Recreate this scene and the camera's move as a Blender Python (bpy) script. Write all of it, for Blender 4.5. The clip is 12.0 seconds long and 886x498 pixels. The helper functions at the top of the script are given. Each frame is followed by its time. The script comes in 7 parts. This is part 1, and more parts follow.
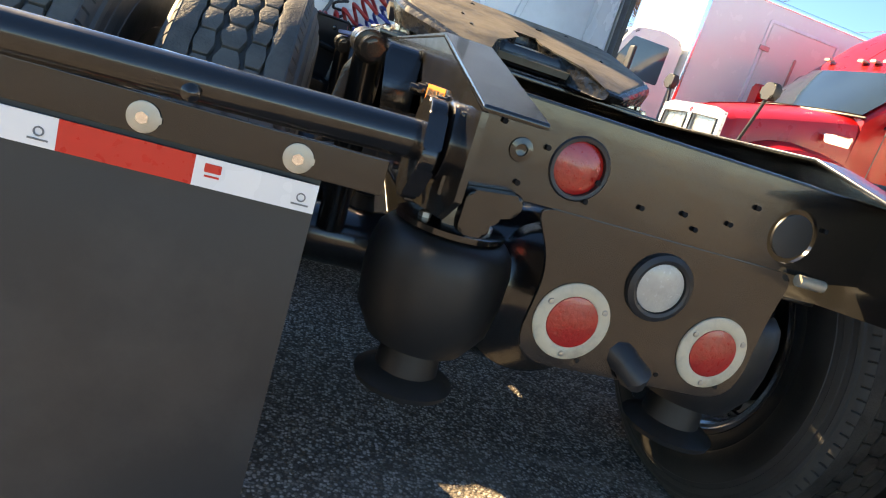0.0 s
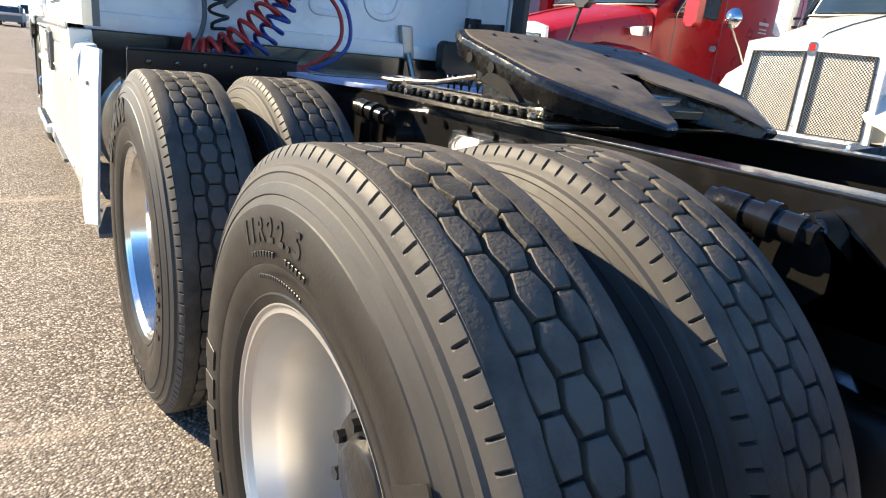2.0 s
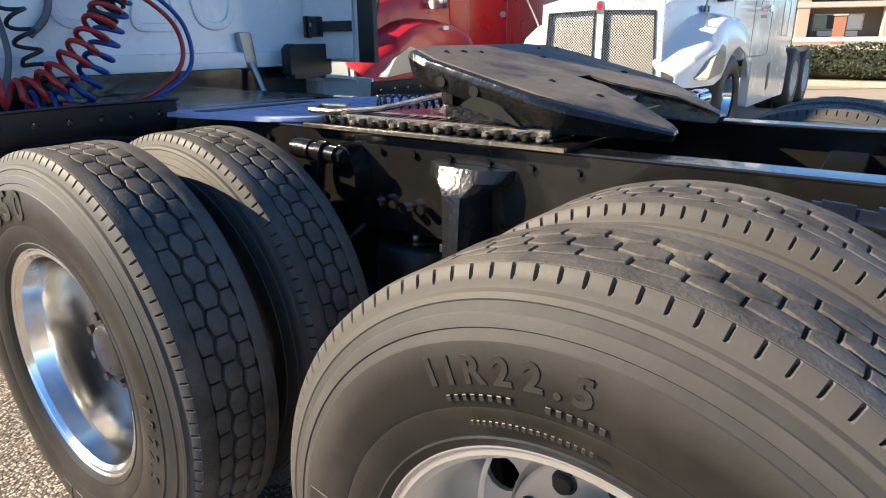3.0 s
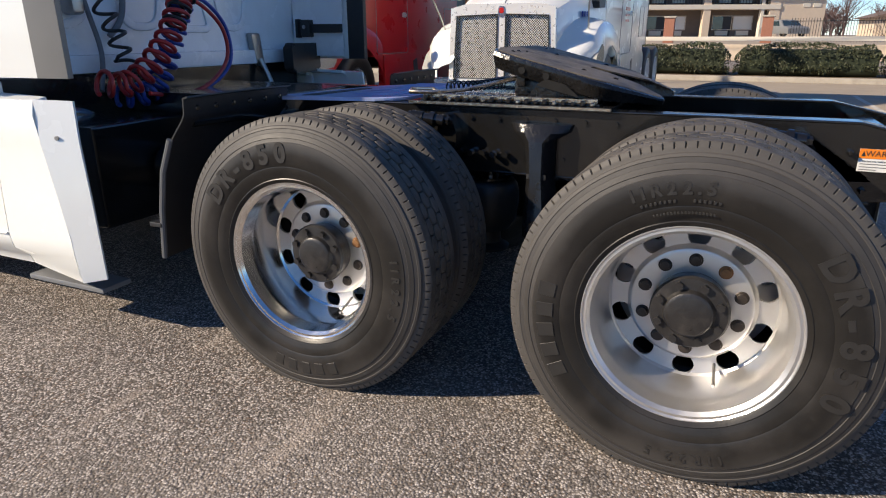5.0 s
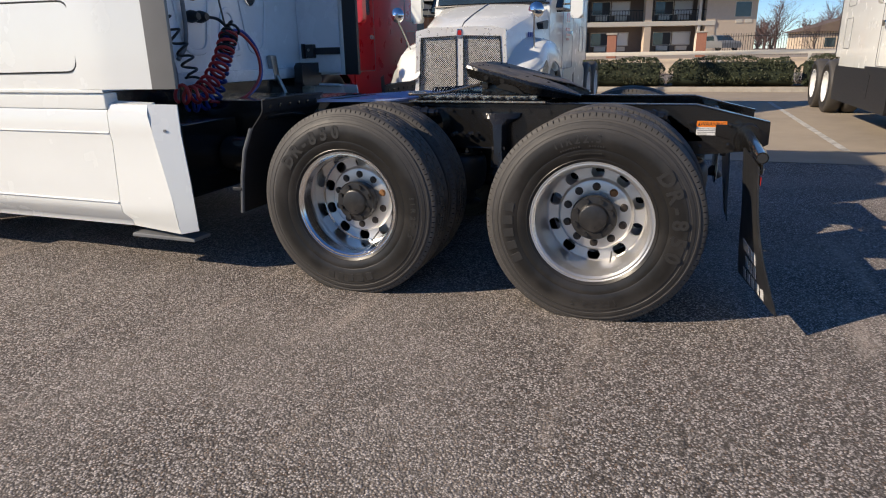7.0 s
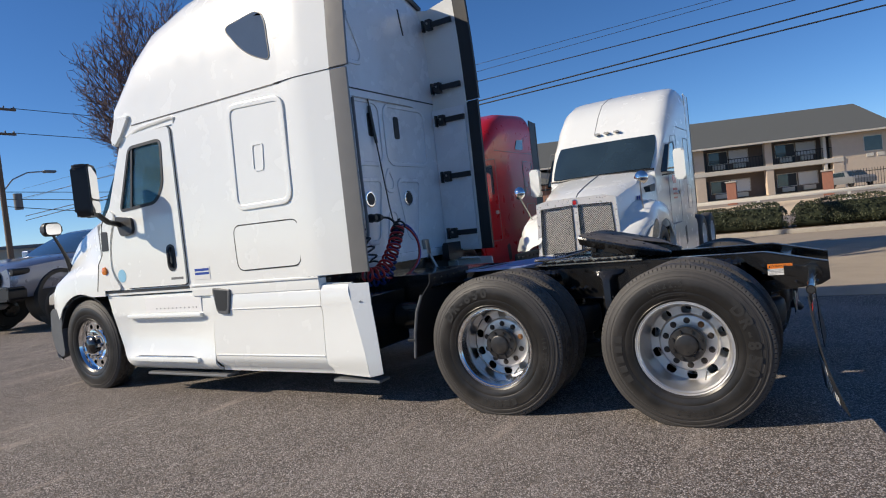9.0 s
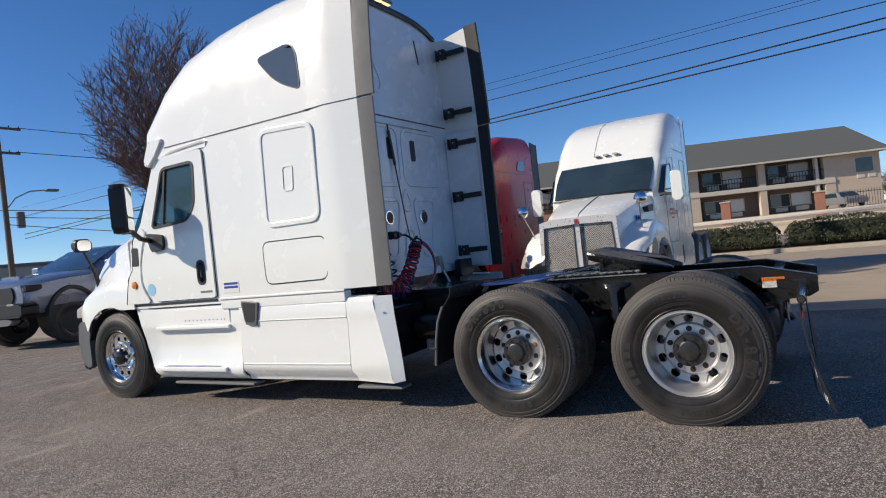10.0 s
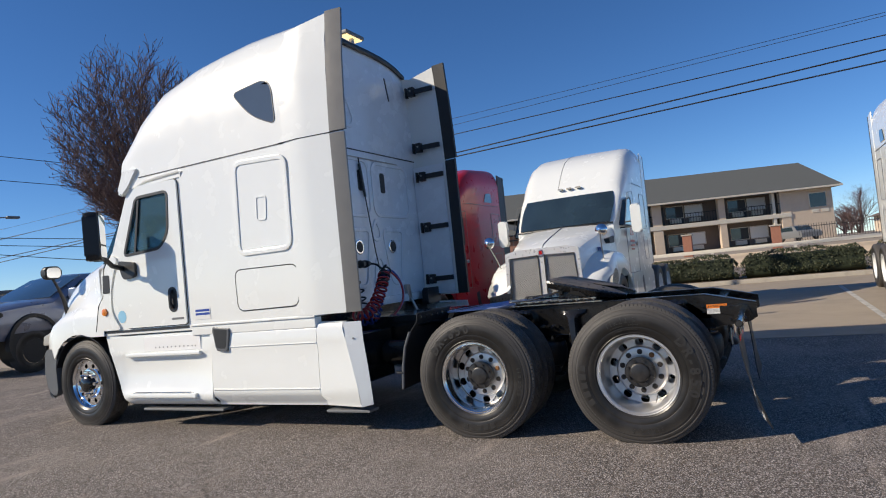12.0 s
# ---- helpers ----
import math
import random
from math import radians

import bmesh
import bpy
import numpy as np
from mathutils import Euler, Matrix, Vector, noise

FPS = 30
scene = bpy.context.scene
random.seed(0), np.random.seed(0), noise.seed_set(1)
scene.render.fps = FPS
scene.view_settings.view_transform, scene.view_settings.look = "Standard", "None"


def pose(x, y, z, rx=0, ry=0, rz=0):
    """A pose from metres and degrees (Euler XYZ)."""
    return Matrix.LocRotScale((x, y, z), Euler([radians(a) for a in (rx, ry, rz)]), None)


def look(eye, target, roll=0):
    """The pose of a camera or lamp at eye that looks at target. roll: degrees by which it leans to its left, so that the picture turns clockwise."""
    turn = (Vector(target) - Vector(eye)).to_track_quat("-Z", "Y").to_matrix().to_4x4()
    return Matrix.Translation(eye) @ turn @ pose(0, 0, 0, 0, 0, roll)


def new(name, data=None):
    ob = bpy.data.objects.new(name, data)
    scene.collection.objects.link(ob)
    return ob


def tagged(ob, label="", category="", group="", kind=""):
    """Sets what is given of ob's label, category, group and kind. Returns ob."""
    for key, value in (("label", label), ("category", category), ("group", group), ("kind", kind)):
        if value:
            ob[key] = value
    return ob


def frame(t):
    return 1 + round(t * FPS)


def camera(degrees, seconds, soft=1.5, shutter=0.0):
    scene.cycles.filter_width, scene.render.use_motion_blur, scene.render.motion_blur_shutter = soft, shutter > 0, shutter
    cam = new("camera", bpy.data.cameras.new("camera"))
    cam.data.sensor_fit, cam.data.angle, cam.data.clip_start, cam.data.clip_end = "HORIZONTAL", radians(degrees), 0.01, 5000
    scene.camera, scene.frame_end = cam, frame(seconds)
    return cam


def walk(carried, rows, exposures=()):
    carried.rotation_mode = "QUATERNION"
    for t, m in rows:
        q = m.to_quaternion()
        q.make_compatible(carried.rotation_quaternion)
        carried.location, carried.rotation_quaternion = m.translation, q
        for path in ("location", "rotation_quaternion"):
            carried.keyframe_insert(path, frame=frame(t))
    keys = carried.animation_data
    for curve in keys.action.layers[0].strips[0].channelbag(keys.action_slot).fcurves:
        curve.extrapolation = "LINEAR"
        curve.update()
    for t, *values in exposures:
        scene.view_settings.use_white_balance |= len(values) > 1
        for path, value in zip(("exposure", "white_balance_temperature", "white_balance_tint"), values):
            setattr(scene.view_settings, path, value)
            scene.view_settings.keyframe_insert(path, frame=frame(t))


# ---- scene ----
cam = camera(69.80, 12.0, 1.1)
PATH = [
    (0, (-0.623, -1.524, 0.925), (-0.102, 0.345, 0.441), 17.68),
    (0.5, (-0.860, -1.412, 0.939), (-0.034, 0.344, 0.455), 12.77),
    (1, (-1.066, -1.176, 1.031), (-0.131, 0.527, 0.555), 12.68),
    (1.5, (-1.233, -0.937, 1.059), (-0.217, 0.709, 0.551), 9.95),
    (2, (-1.506, -0.732, 1.149), (-0.399, 0.828, 0.565), 5.80),
    (2.5, (-1.631, -0.494, 1.248), (-0.232, 0.802, 0.646), 1.01),
    (3, (-1.761, -0.246, 1.251), (-0.239, 0.888, 0.623), -0.57),
    (3.2, (-1.839, -0.179, 1.251), (-0.291, 0.912, 0.609), -0.52),
    (4.8, (-2.837, -0.048, 1.293), (-1.114, 0.745, 0.659), 0.14),
    (5, (-2.954, -0.041, 1.283), (-1.225, 0.735, 0.644), -0.15),
    (5.5, (-3.253, -0.113, 1.270), (-1.505, 0.615, 0.626), 0.08),
    (6, (-3.546, -0.185, 1.273), (-1.780, 0.501, 0.633), -0.27),
    (6.5, (-3.927, -0.217, 1.259), (-2.147, 0.437, 0.624), -0.71),
    (7, (-4.205, -0.356, 1.294), (-2.412, 0.307, 0.704), -1.02),
    (7.5, (-4.483, -0.487, 1.351), (-2.715, 0.337, 0.911), -3.53),
    (7.7, (-4.581, -0.507, 1.374), (-2.812, 0.358, 1.023), -4.59),
    (9.3, (-5.434, -0.826, 1.416), (-3.727, 0.214, 1.360), -6.25),
    (9.5, (-5.523, -0.812, 1.410), (-3.815, 0.228, 1.360), -6.30),
    (10, (-5.734, -0.831, 1.411), (-4.009, 0.181, 1.401), -6.13),
    (10.5, (-5.899, -0.918, 1.378), (-4.152, 0.056, 1.401), -6.20),
    (11, (-5.987, -0.967, 1.386), (-4.226, -0.020, 1.445), -6.12),
    (11.5, (-5.971, -0.980, 1.384), (-4.200, -0.053, 1.454), -6.00),
    (12, (-5.966, -0.980, 1.387), (-4.191, -0.062, 1.463), -5.87),
]
walk(cam, [(t, look(eye, target, roll)) for t, eye, target, roll in PATH], [(0, 2.1, 11000, 10), (0.5, 2.08, 10200, 8), (1.0, 2.1, 9400, 12), (2.0, 1.45, 7700, 7), (2.5, 1.42, 7700, 7), (3.2, 1.34, 7500, 8), (4.8, 0.56, 7000, 12), (6.5, 0.29, 7000, 12), (7.7, 0.05, 6700, 12), (9.3, 0.04, 6600, 10), (12.0, 0.04, 6600, 10)])

# ---- light ----
SUN = Vector((-1.05, 1.37, 1.02)).normalized()
world = bpy.data.worlds.new("sky")
scene.world = world
world.use_nodes = True
wn = world.node_tree.nodes
sky = wn.new("ShaderNodeTexSky")
sky.sky_type = "NISHITA"
sky.sun_disc = False
sky.sun_elevation = math.asin(SUN.z)
sky.sun_rotation = math.atan2(SUN.x, SUN.y)
sky.altitude = 2500
sky.air_density, sky.dust_density, sky.ozone_density = 1.0, 0.0, 6.0
wn["Background"].inputs["Strength"].default_value = 0.108
deep = wn.new("ShaderNodeHueSaturation")
deep.inputs["Hue"].default_value, deep.inputs["Saturation"].default_value, deep.inputs["Value"].default_value = 0.503, 1.12, 1.10
world.node_tree.links.new(sky.outputs["Color"], deep.inputs["Color"])
world.node_tree.links.new(deep.outputs["Color"], wn["Background"].inputs["Color"])
sun_data = bpy.data.lights.new("sun", "SUN")
sun_data.energy, sun_data.angle, sun_data.color = 5.0, radians(0.55), (1.0, 0.89, 0.73)
sun = new("sun", sun_data)
sun.matrix_basis = look((0, 0, 30), Vector((0, 0, 30)) - SUN)


# ---- materials ----
def material(name, base, rough=0.5, metal=0.0, vary=0.12, scale=8.0, bump=0.0, bump_scale=60.0, rough_vary=0.1, coat=0.0, dirt=None, dirt_scale=3.0, dirt_amount=0.5, dirt_low=0.5):
    m = bpy.data.materials.new(name)
    m.use_nodes = True
    n, link = m.node_tree.nodes, m.node_tree.links.new
    b = n["Principled BSDF"]
    b.inputs["Metallic"].default_value = metal
    b.inputs["Specular IOR Level"].default_value = 0.32 if name.startswith("tyre") else 0.5
    b.inputs["Coat Weight"].default_value = coat
    b.inputs["Coat Roughness"].default_value = 0.06
    tc = n.new("ShaderNodeTexCoord")
    n1 = n.new("ShaderNodeTexNoise")
    n1.inputs["Scale"].default_value, n1.inputs["Detail"].default_value = scale, 6
    link(tc.outputs["Object"], n1.inputs["Vector"])
    mix = n.new("ShaderNodeMix")
    mix.data_type = "RGBA"
    mix.inputs["A"].default_value = (*[c * (1 - vary) for c in base], 1)
    mix.inputs["B"].default_value = (*[min(1, c * (1 + vary)) for c in base], 1)
    link(n1.outputs["Fac"], mix.inputs["Factor"])
    out = mix.outputs["Result"]
    if dirt:
        n2 = n.new("ShaderNodeTexNoise")
        n2.inputs["Scale"].default_value, n2.inputs["Detail"].default_value, n2.inputs["Roughness"].default_value = dirt_scale, 8, 0.65
        link(tc.outputs["Object"], n2.inputs["Vector"])
        ramp = n.new("ShaderNodeMapRange")
        ramp.inputs["From Min"].default_value, ramp.inputs["From Max"].default_value = dirt_low, dirt_low + 0.2
        ramp.inputs["To Max"].default_value = dirt_amount
        link(n2.outputs["Fac"], ramp.inputs["Value"])
        mix2 = n.new("ShaderNodeMix")
        mix2.data_type = "RGBA"
        mix2.inputs["B"].default_value = (*dirt, 1)
        link(ramp.outputs["Result"], mix2.inputs["Factor"])
        link(out, mix2.inputs["A"])
        out = mix2.outputs["Result"]
    link(out, b.inputs["Base Color"])
    mr = n.new("ShaderNodeMapRange")
    mr.inputs["To Min"].default_value, mr.inputs["To Max"].default_value = max(0.02, rough - rough_vary), min(1, rough + rough_vary)
    n3 = n.new("ShaderNodeTexNoise")
    n3.inputs["Scale"].default_value, n3.inputs["Detail"].default_value = scale * 2.7, 4
    link(tc.outputs["Object"], n3.inputs["Vector"])
    link(n3.outputs["Fac"], mr.inputs["Value"])
    link(mr.outputs["Result"], b.inputs["Roughness"])
    if bump:
        n4 = n.new("ShaderNodeTexNoise")
        n4.inputs["Scale"].default_value, n4.inputs["Detail"].default_value = bump_scale, 4
        link(tc.outputs["Object"], n4.inputs["Vector"])
        bu = n.new("ShaderNodeBump")
        bu.inputs["Strength"].default_value, bu.inputs["Distance"].default_value = bump, 0.004
        link(n4.outputs["Fac"], bu.inputs["Height"])
        link(bu.outputs["Normal"], b.inputs["Normal"])
    return m


def glass(name, tint=(0.03, 0.04, 0.045), clear=0.35):
    m = bpy.data.materials.new(name)
    m.use_nodes = True
    n, link = m.node_tree.nodes, m.node_tree.links.new
    b = n["Principled BSDF"]
    b.inputs["Base Color"].default_value = (*tint, 1)
    b.inputs["Roughness"].default_value = 0.03
    b.inputs["Specular IOR Level"].default_value = 0.6
    tr = n.new("ShaderNodeBsdfTransparent")
    tr.inputs["Color"].default_value = (0.72, 0.88, 0.92, 1)
    mx = n.new("ShaderNodeMixShader")
    mx.inputs["Fac"].default_value = clear
    link(b.outputs["BSDF"], mx.inputs[1])
    link(tr.outputs["BSDF"], mx.inputs[2])
    link(mx.outputs["Shader"], n["Material Output"].inputs["Surface"])
    return m


WHITE = material("white_paint", (0.805, 0.82, 0.79), 0.25, vary=0.015, scale=1.5, coat=0.6, dirt=(0.66, 0.64, 0.60), dirt_scale=2.5, dirt_amount=0.07, dirt_low=0.5)
WHITE_WALL = material("white_sleeper_wall", (0.80, 0.82, 0.84), 0.26, vary=0.04, scale=2.0, coat=0.3, dirt=(0.50, 0.49, 0.47), dirt_scale=2.5, dirt_amount=0.25, dirt_low=0.52)
RED = material("red_paint", (0.40, 0.007, 0.011), 0.3, vary=0.08, scale=1.5, coat=0.25)
FRAME = material("black_frame_paint", (0.010, 0.0095, 0.009), 0.2, vary=0.3, scale=6, bump=0.07, bump_scale=60, rough_vary=0.12, coat=0.4, dirt=(0.06, 0.05, 0.04), dirt_scale=9, dirt_amount=0.35, dirt_low=0.58)
RUBBER = material("tyre_rubber", (0.040, 0.037, 0.033), 0.62, vary=0.3, scale=14, bump=0.4, bump_scale=180, dirt=(0.128, 0.113, 0.095), dirt_scale=5, dirt_amount=0.85, dirt_low=0.36)
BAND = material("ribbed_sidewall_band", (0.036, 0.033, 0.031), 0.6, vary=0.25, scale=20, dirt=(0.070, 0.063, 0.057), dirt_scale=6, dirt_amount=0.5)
LETTER = material("moulded_letter", (0.022, 0.020, 0.018), 0.5, vary=0.2, scale=30)
ALLOY = material("polished_aluminium", (0.80, 0.79, 0.77), 0.17, 1.0, vary=0.05, scale=12, rough_vary=0.07, bump=0.04, bump_scale=30, dirt=(0.55, 0.51, 0.46), dirt_scale=7, dirt_amount=0.35, dirt_low=0.55)
DULL_ALLOY = material("dulled_aluminium", (0.68, 0.665, 0.645), 0.40, 0.88, vary=0.05, scale=10, rough_vary=0.09, bump=0.05, bump_scale=40, dirt=(0.60, 0.56, 0.50), dirt_scale=6, dirt_amount=0.45, dirt_low=0.5)
CHROME = material("chrome", (0.86, 0.87, 0.88), 0.06, 1.0, vary=0.03, rough_vary=0.03)
STEEL = material("worn_steel", (0.42, 0.40, 0.37), 0.4, 1.0, vary=0.2, scale=20, rough_vary=0.15)
ZINC = material("zinc_plate", (0.52, 0.47, 0.38), 0.45, 0.5, vary=0.15, scale=30, dirt=(0.30, 0.26, 0.20), dirt_scale=20, dirt_amount=0.6)
PLASTIC = material("black_plastic", (0.018, 0.018, 0.019), 0.45, vary=0.2, scale=12)
PALE_PLASTIC = material("grey_bumper_plastic", (0.11, 0.115, 0.12), 0.45, vary=0.12)
GREY = material("grey_plastic", (0.16, 0.165, 0.17), 0.5, vary=0.12, scale=8)
FLAP = material("mudflap_rubber", (0.022, 0.022, 0.023), 0.42, vary=0.2, scale=3, bump=0.06, bump_scale=40, dirt=(0.06, 0.055, 0.05), dirt_scale=3, dirt_amount=0.5, dirt_low=0.5)
# door pane: cyan base colour stands in for the reflected sky
GLASS = glass("sky_tinted_glass", (0.12, 0.22, 0.28), 0.72)
SCREEN = glass("windscreen_glass", (0.02, 0.03, 0.03), 0.45)
MIRROR = material("mirror_glass", (0.9, 0.9, 0.9), 0.03, 1.0, vary=0.0, rough_vary=0.01)
TAPE_RED = material("red_reflective_tape", (0.72, 0.03, 0.02), 0.3, vary=0.05, scale=30)
TAPE_WHITE = material("white_paint", (0.85, 0.85, 0.835), 0.25, vary=0.015, scale=1.5, coat=0.6, dirt=(0.66, 0.64, 0.60), dirt_scale=2.5, dirt_amount=0.12, dirt_low=0.55)
LENS_RED = material("red_lamp_lens", (0.42, 0.012, 0.010), 0.3, vary=0.25, scale=60, bump=0.3, bump_scale=120, coat=0.6)
LENS_CLEAR = material("clear_lamp_lens", (0.42, 0.40, 0.35), 0.25, vary=0.2, scale=40, bump=0.3, bump_scale=120, coat=0.6)
LENS_AMBER = material("amber_lens", (0.75, 0.22, 0.02), 0.2, vary=0.1, scale=40, coat=0.6)
ORANGE = material("orange_label", (0.80, 0.21, 0.012), 0.5, vary=0.08)
LABEL = material("white_label", (0.72, 0.72, 0.70), 0.5, vary=0.05, scale=20)
# near-black for solid discs and prisms, paints the shade inside a hole
HOLE_SHADE = material("hole_shade", (0.004, 0.004, 0.004), 0.95, vary=0.2)
INK = material("black_ink", (0.02, 0.02, 0.02), 0.6, vary=0.0)
BLUE = material("blue_plastic", (0.02, 0.06, 0.32), 0.35, vary=0.1)
REDLINE = material("red_plastic", (0.42, 0.025, 0.025), 0.35, vary=0.1)
GREASE = material("dried_grease_plate", (0.135, 0.108, 0.074), 0.55, vary=0.35, scale=7, bump=0.5, bump_scale=30, rough_vary=0.2, dirt=(0.018, 0.015, 0.012), dirt_scale=4.5, dirt_amount=0.95, dirt_low=0.48)
# bare aluminium: the blue sky's reflection is put into the base colour
DECK = material("sky_blue_aluminium", (0.36, 0.43, 0.66), 0.42, 0.35, vary=0.10, scale=10, bump=0.15, bump_scale=70, dirt=(0.16, 0.18, 0.26), dirt_scale=6, dirt_amount=0.4, dirt_low=0.52)


def sidewall_rubber():
    """Black rubber, dusty towards the tread, darker and glossier towards the bead."""
    m = material("tyre_sidewall", (0.016, 0.0148, 0.0135), 0.34, vary=0.25, scale=8, bump=0.10, bump_scale=150, dirt=(0.040, 0.036, 0.033), dirt_scale=3.5, dirt_amount=0.7, dirt_low=0.45)
    n, link = m.node_tree.nodes, m.node_tree.links.new
    b = n["Principled BSDF"]
    base = b.inputs["Base Color"].links[0].from_socket
    rough = b.inputs["Roughness"].links[0].from_socket
    tc = n.new("ShaderNodeTexCoord")
    flat = n.new("ShaderNodeVectorMath")
    flat.operation = "MULTIPLY"
    flat.inputs[1].default_value = (0, 1, 1)
    link(tc.outputs["Object"], flat.inputs[0])
    rad = n.new("ShaderNodeVectorMath")
    rad.operation = "LENGTH"
    link(flat.outputs["Vector"], rad.inputs[0])
    cloud = n.new("ShaderNodeTexNoise")
    cloud.inputs["Scale"].default_value, cloud.inputs["Detail"].default_value = 4.5, 7
    link(tc.outputs["Object"], cloud.inputs["Vector"])
    shift = n.new("ShaderNodeMath")
    shift.operation = "MULTIPLY_ADD"
    shift.inputs[1].default_value = 0.10
    link(cloud.outputs["Fac"], shift.inputs[0])
    link(rad.outputs["Value"], shift.inputs[2])
    ramp = n.new("ShaderNodeMapRange")
    ramp.inputs["From Min"].default_value, ramp.inputs["From Max"].default_value = 0.455, 0.545
    ramp.inputs["To Max"].default_value = 0.85
    link(shift.outputs["Value"], ramp.inputs["Value"])
    mix = n.new("ShaderNodeMix")
    mix.data_type = "RGBA"
    mix.inputs["B"].default_value = (0.080, 0.074, 0.068, 1)
    link(ramp.outputs["Result"], mix.inputs["Factor"])
    link(base, mix.inputs["A"])
    link(mix.outputs["Result"], b.inputs["Base Color"])
    add = n.new("ShaderNodeMath")
    add.operation = "MULTIPLY_ADD"
    add.inputs[1].default_value = 0.28
    link(ramp.outputs["Result"], add.inputs[0])
    link(rough, add.inputs[2])
    link(add.outputs["Value"], b.inputs["Roughness"])
    return m


SIDEWALL = sidewall_rubber()
RING = material("cream_lamp_ring", (0.56, 0.48, 0.35), 0.55, 0.0, vary=0.15, scale=25, dirt=(0.22, 0.19, 0.15), dirt_scale=14, dirt_amount=0.6)
RACK = material("bronze_worn_rack", (0.52, 0.44, 0.35), 0.22, 0.95, vary=0.5, scale=30, bump=0.3, bump_scale=80, rough_vary=0.15)
CAST = material("glossy_black_casting", (0.016, 0.016, 0.017), 0.2, 0.2, vary=0.25, scale=20, bump=0.45, bump_scale=90, rough_vary=0.1)
GREASE_SIDE = material("black_greasy_casting", (0.007, 0.0065, 0.006), 0.26, vary=0.4, scale=12, bump=1.0, bump_scale=26, rough_vary=0.16, dirt=(0.03, 0.024, 0.018), dirt_scale=10, dirt_amount=0.4, dirt_low=0.6)


# ---- mesh helpers ----
def thing(name, label, category, group="", m=None, kind=""):
    ob = new(name)
    ob.empty_display_size = 0.2
    if m is not None:
        ob.matrix_basis = m
    return tagged(ob, label, category, group, kind)


def finish(bm, material, name, sharp=38):
    bmesh.ops.recalc_face_normals(bm, faces=bm.faces)
    me = bpy.data.meshes.new(name)
    lim = radians(sharp)
    for f in bm.faces:
        f.smooth = True
    for e in bm.edges:
        e.smooth = len(e.link_faces) == 2 and e.calc_face_angle(0) < lim
    small = len(bm.faces) < 2500
    bm.to_mesh(me)
    bm.free()
    me.materials.append(material)
    if small:
        weigh(me, math.cos(lim))
    return me


def weigh(me, keep):
    """Lets wide faces set the shading, so that bevelled panels stay flat."""
    around = [[] for _ in me.vertices]
    for f in me.polygons:
        for v in f.vertices:
            around[v].append((f.normal.copy(), f.area))
    rows = []
    for f in me.polygons:
        own = f.normal
        for v in f.vertices:
            total = Vector((0, 0, 0))
            for nrm, area in around[v]:
                if nrm.dot(own) >= keep - 0.001:
                    total += nrm * area
            rows.append(total.normalized() if total.length > 1e-12 else own.copy())
    me.normals_split_custom_set(rows)


# lengths along the cab: drawn station, true distance from the rear drive axle
STATIONS = [(-9, -9), (2.35, 2.32), (2.58, 2.55), (2.97, 2.90), (3.10, 2.96), (3.2, 3.02), (3.5, 3.38), (3.9, 3.80), (4.43, 4.31), (4.72, 4.545), (4.80, 4.60), (5.4, 5.15), (5.93, 5.62), (6.06, 5.69), (6.42, 6.02), (6.65, 6.14), (6.9, 6.35), (7.04, 6.49), (8.27, 7.72)]
DRAWN = {"cab": False}


def along(y):
    return float(np.interp(y, [a for a, _ in STATIONS], [b for _, b in STATIONS]))


def part(name, bm, material, parent, label="", m=None, sharp=38):
    if DRAWN["cab"] and not isinstance(bm, bpy.types.Mesh):
        if m is None or abs(m.translation.y) < 1e-6:
            for v in bm.verts:
                v.co.y = along(v.co.y)
        else:
            m = m.copy()
            m.translation.y = along(m.translation.y)
    ob = new(name, bm if isinstance(bm, bpy.types.Mesh) else finish(bm, material, name, sharp))
    ob.parent = parent
    if m is not None:
        ob.matrix_basis = m
    return tagged(ob, label)


def solo(name, bm, material, label, category, kind="", group="", m=None, sharp=38):
    ob = new(name, bm if isinstance(bm, bpy.types.Mesh) else finish(bm, material, name, sharp))
    if m is not None:
        ob.matrix_basis = m
    return tagged(ob, label, category, group, kind)


def box(x0, x1, y0, y1, z0, z1, bevel=0.0, bm=None, seg=2):
    own = bm or bmesh.new()
    r = bmesh.ops.create_cube(own, size=1, matrix=Matrix.Translation(((x0 + x1) / 2, (y0 + y1) / 2, (z0 + z1) / 2)) @ Matrix.Diagonal((abs(x1 - x0), abs(y1 - y0), abs(z1 - z0), 1)))
    if bevel:
        es = list({e for v in r["verts"] for e in v.link_edges})
        bmesh.ops.bevel(own, geom=es, offset=bevel, segments=seg, affect="EDGES", profile=0.5)
    return own


def cyl(a, b, r, n=16, bm=None, r2=None):
    own = bm or bmesh.new()
    a, b = Vector(a), Vector(b)
    d = b - a
    m = Matrix.Translation((a + b) / 2) @ d.to_track_quat("Z", "Y").to_matrix().to_4x4()
    bmesh.ops.create_cone(own, cap_ends=True, segments=n, radius1=r, radius2=r if r2 is None else r2, depth=d.length, matrix=m)
    return own


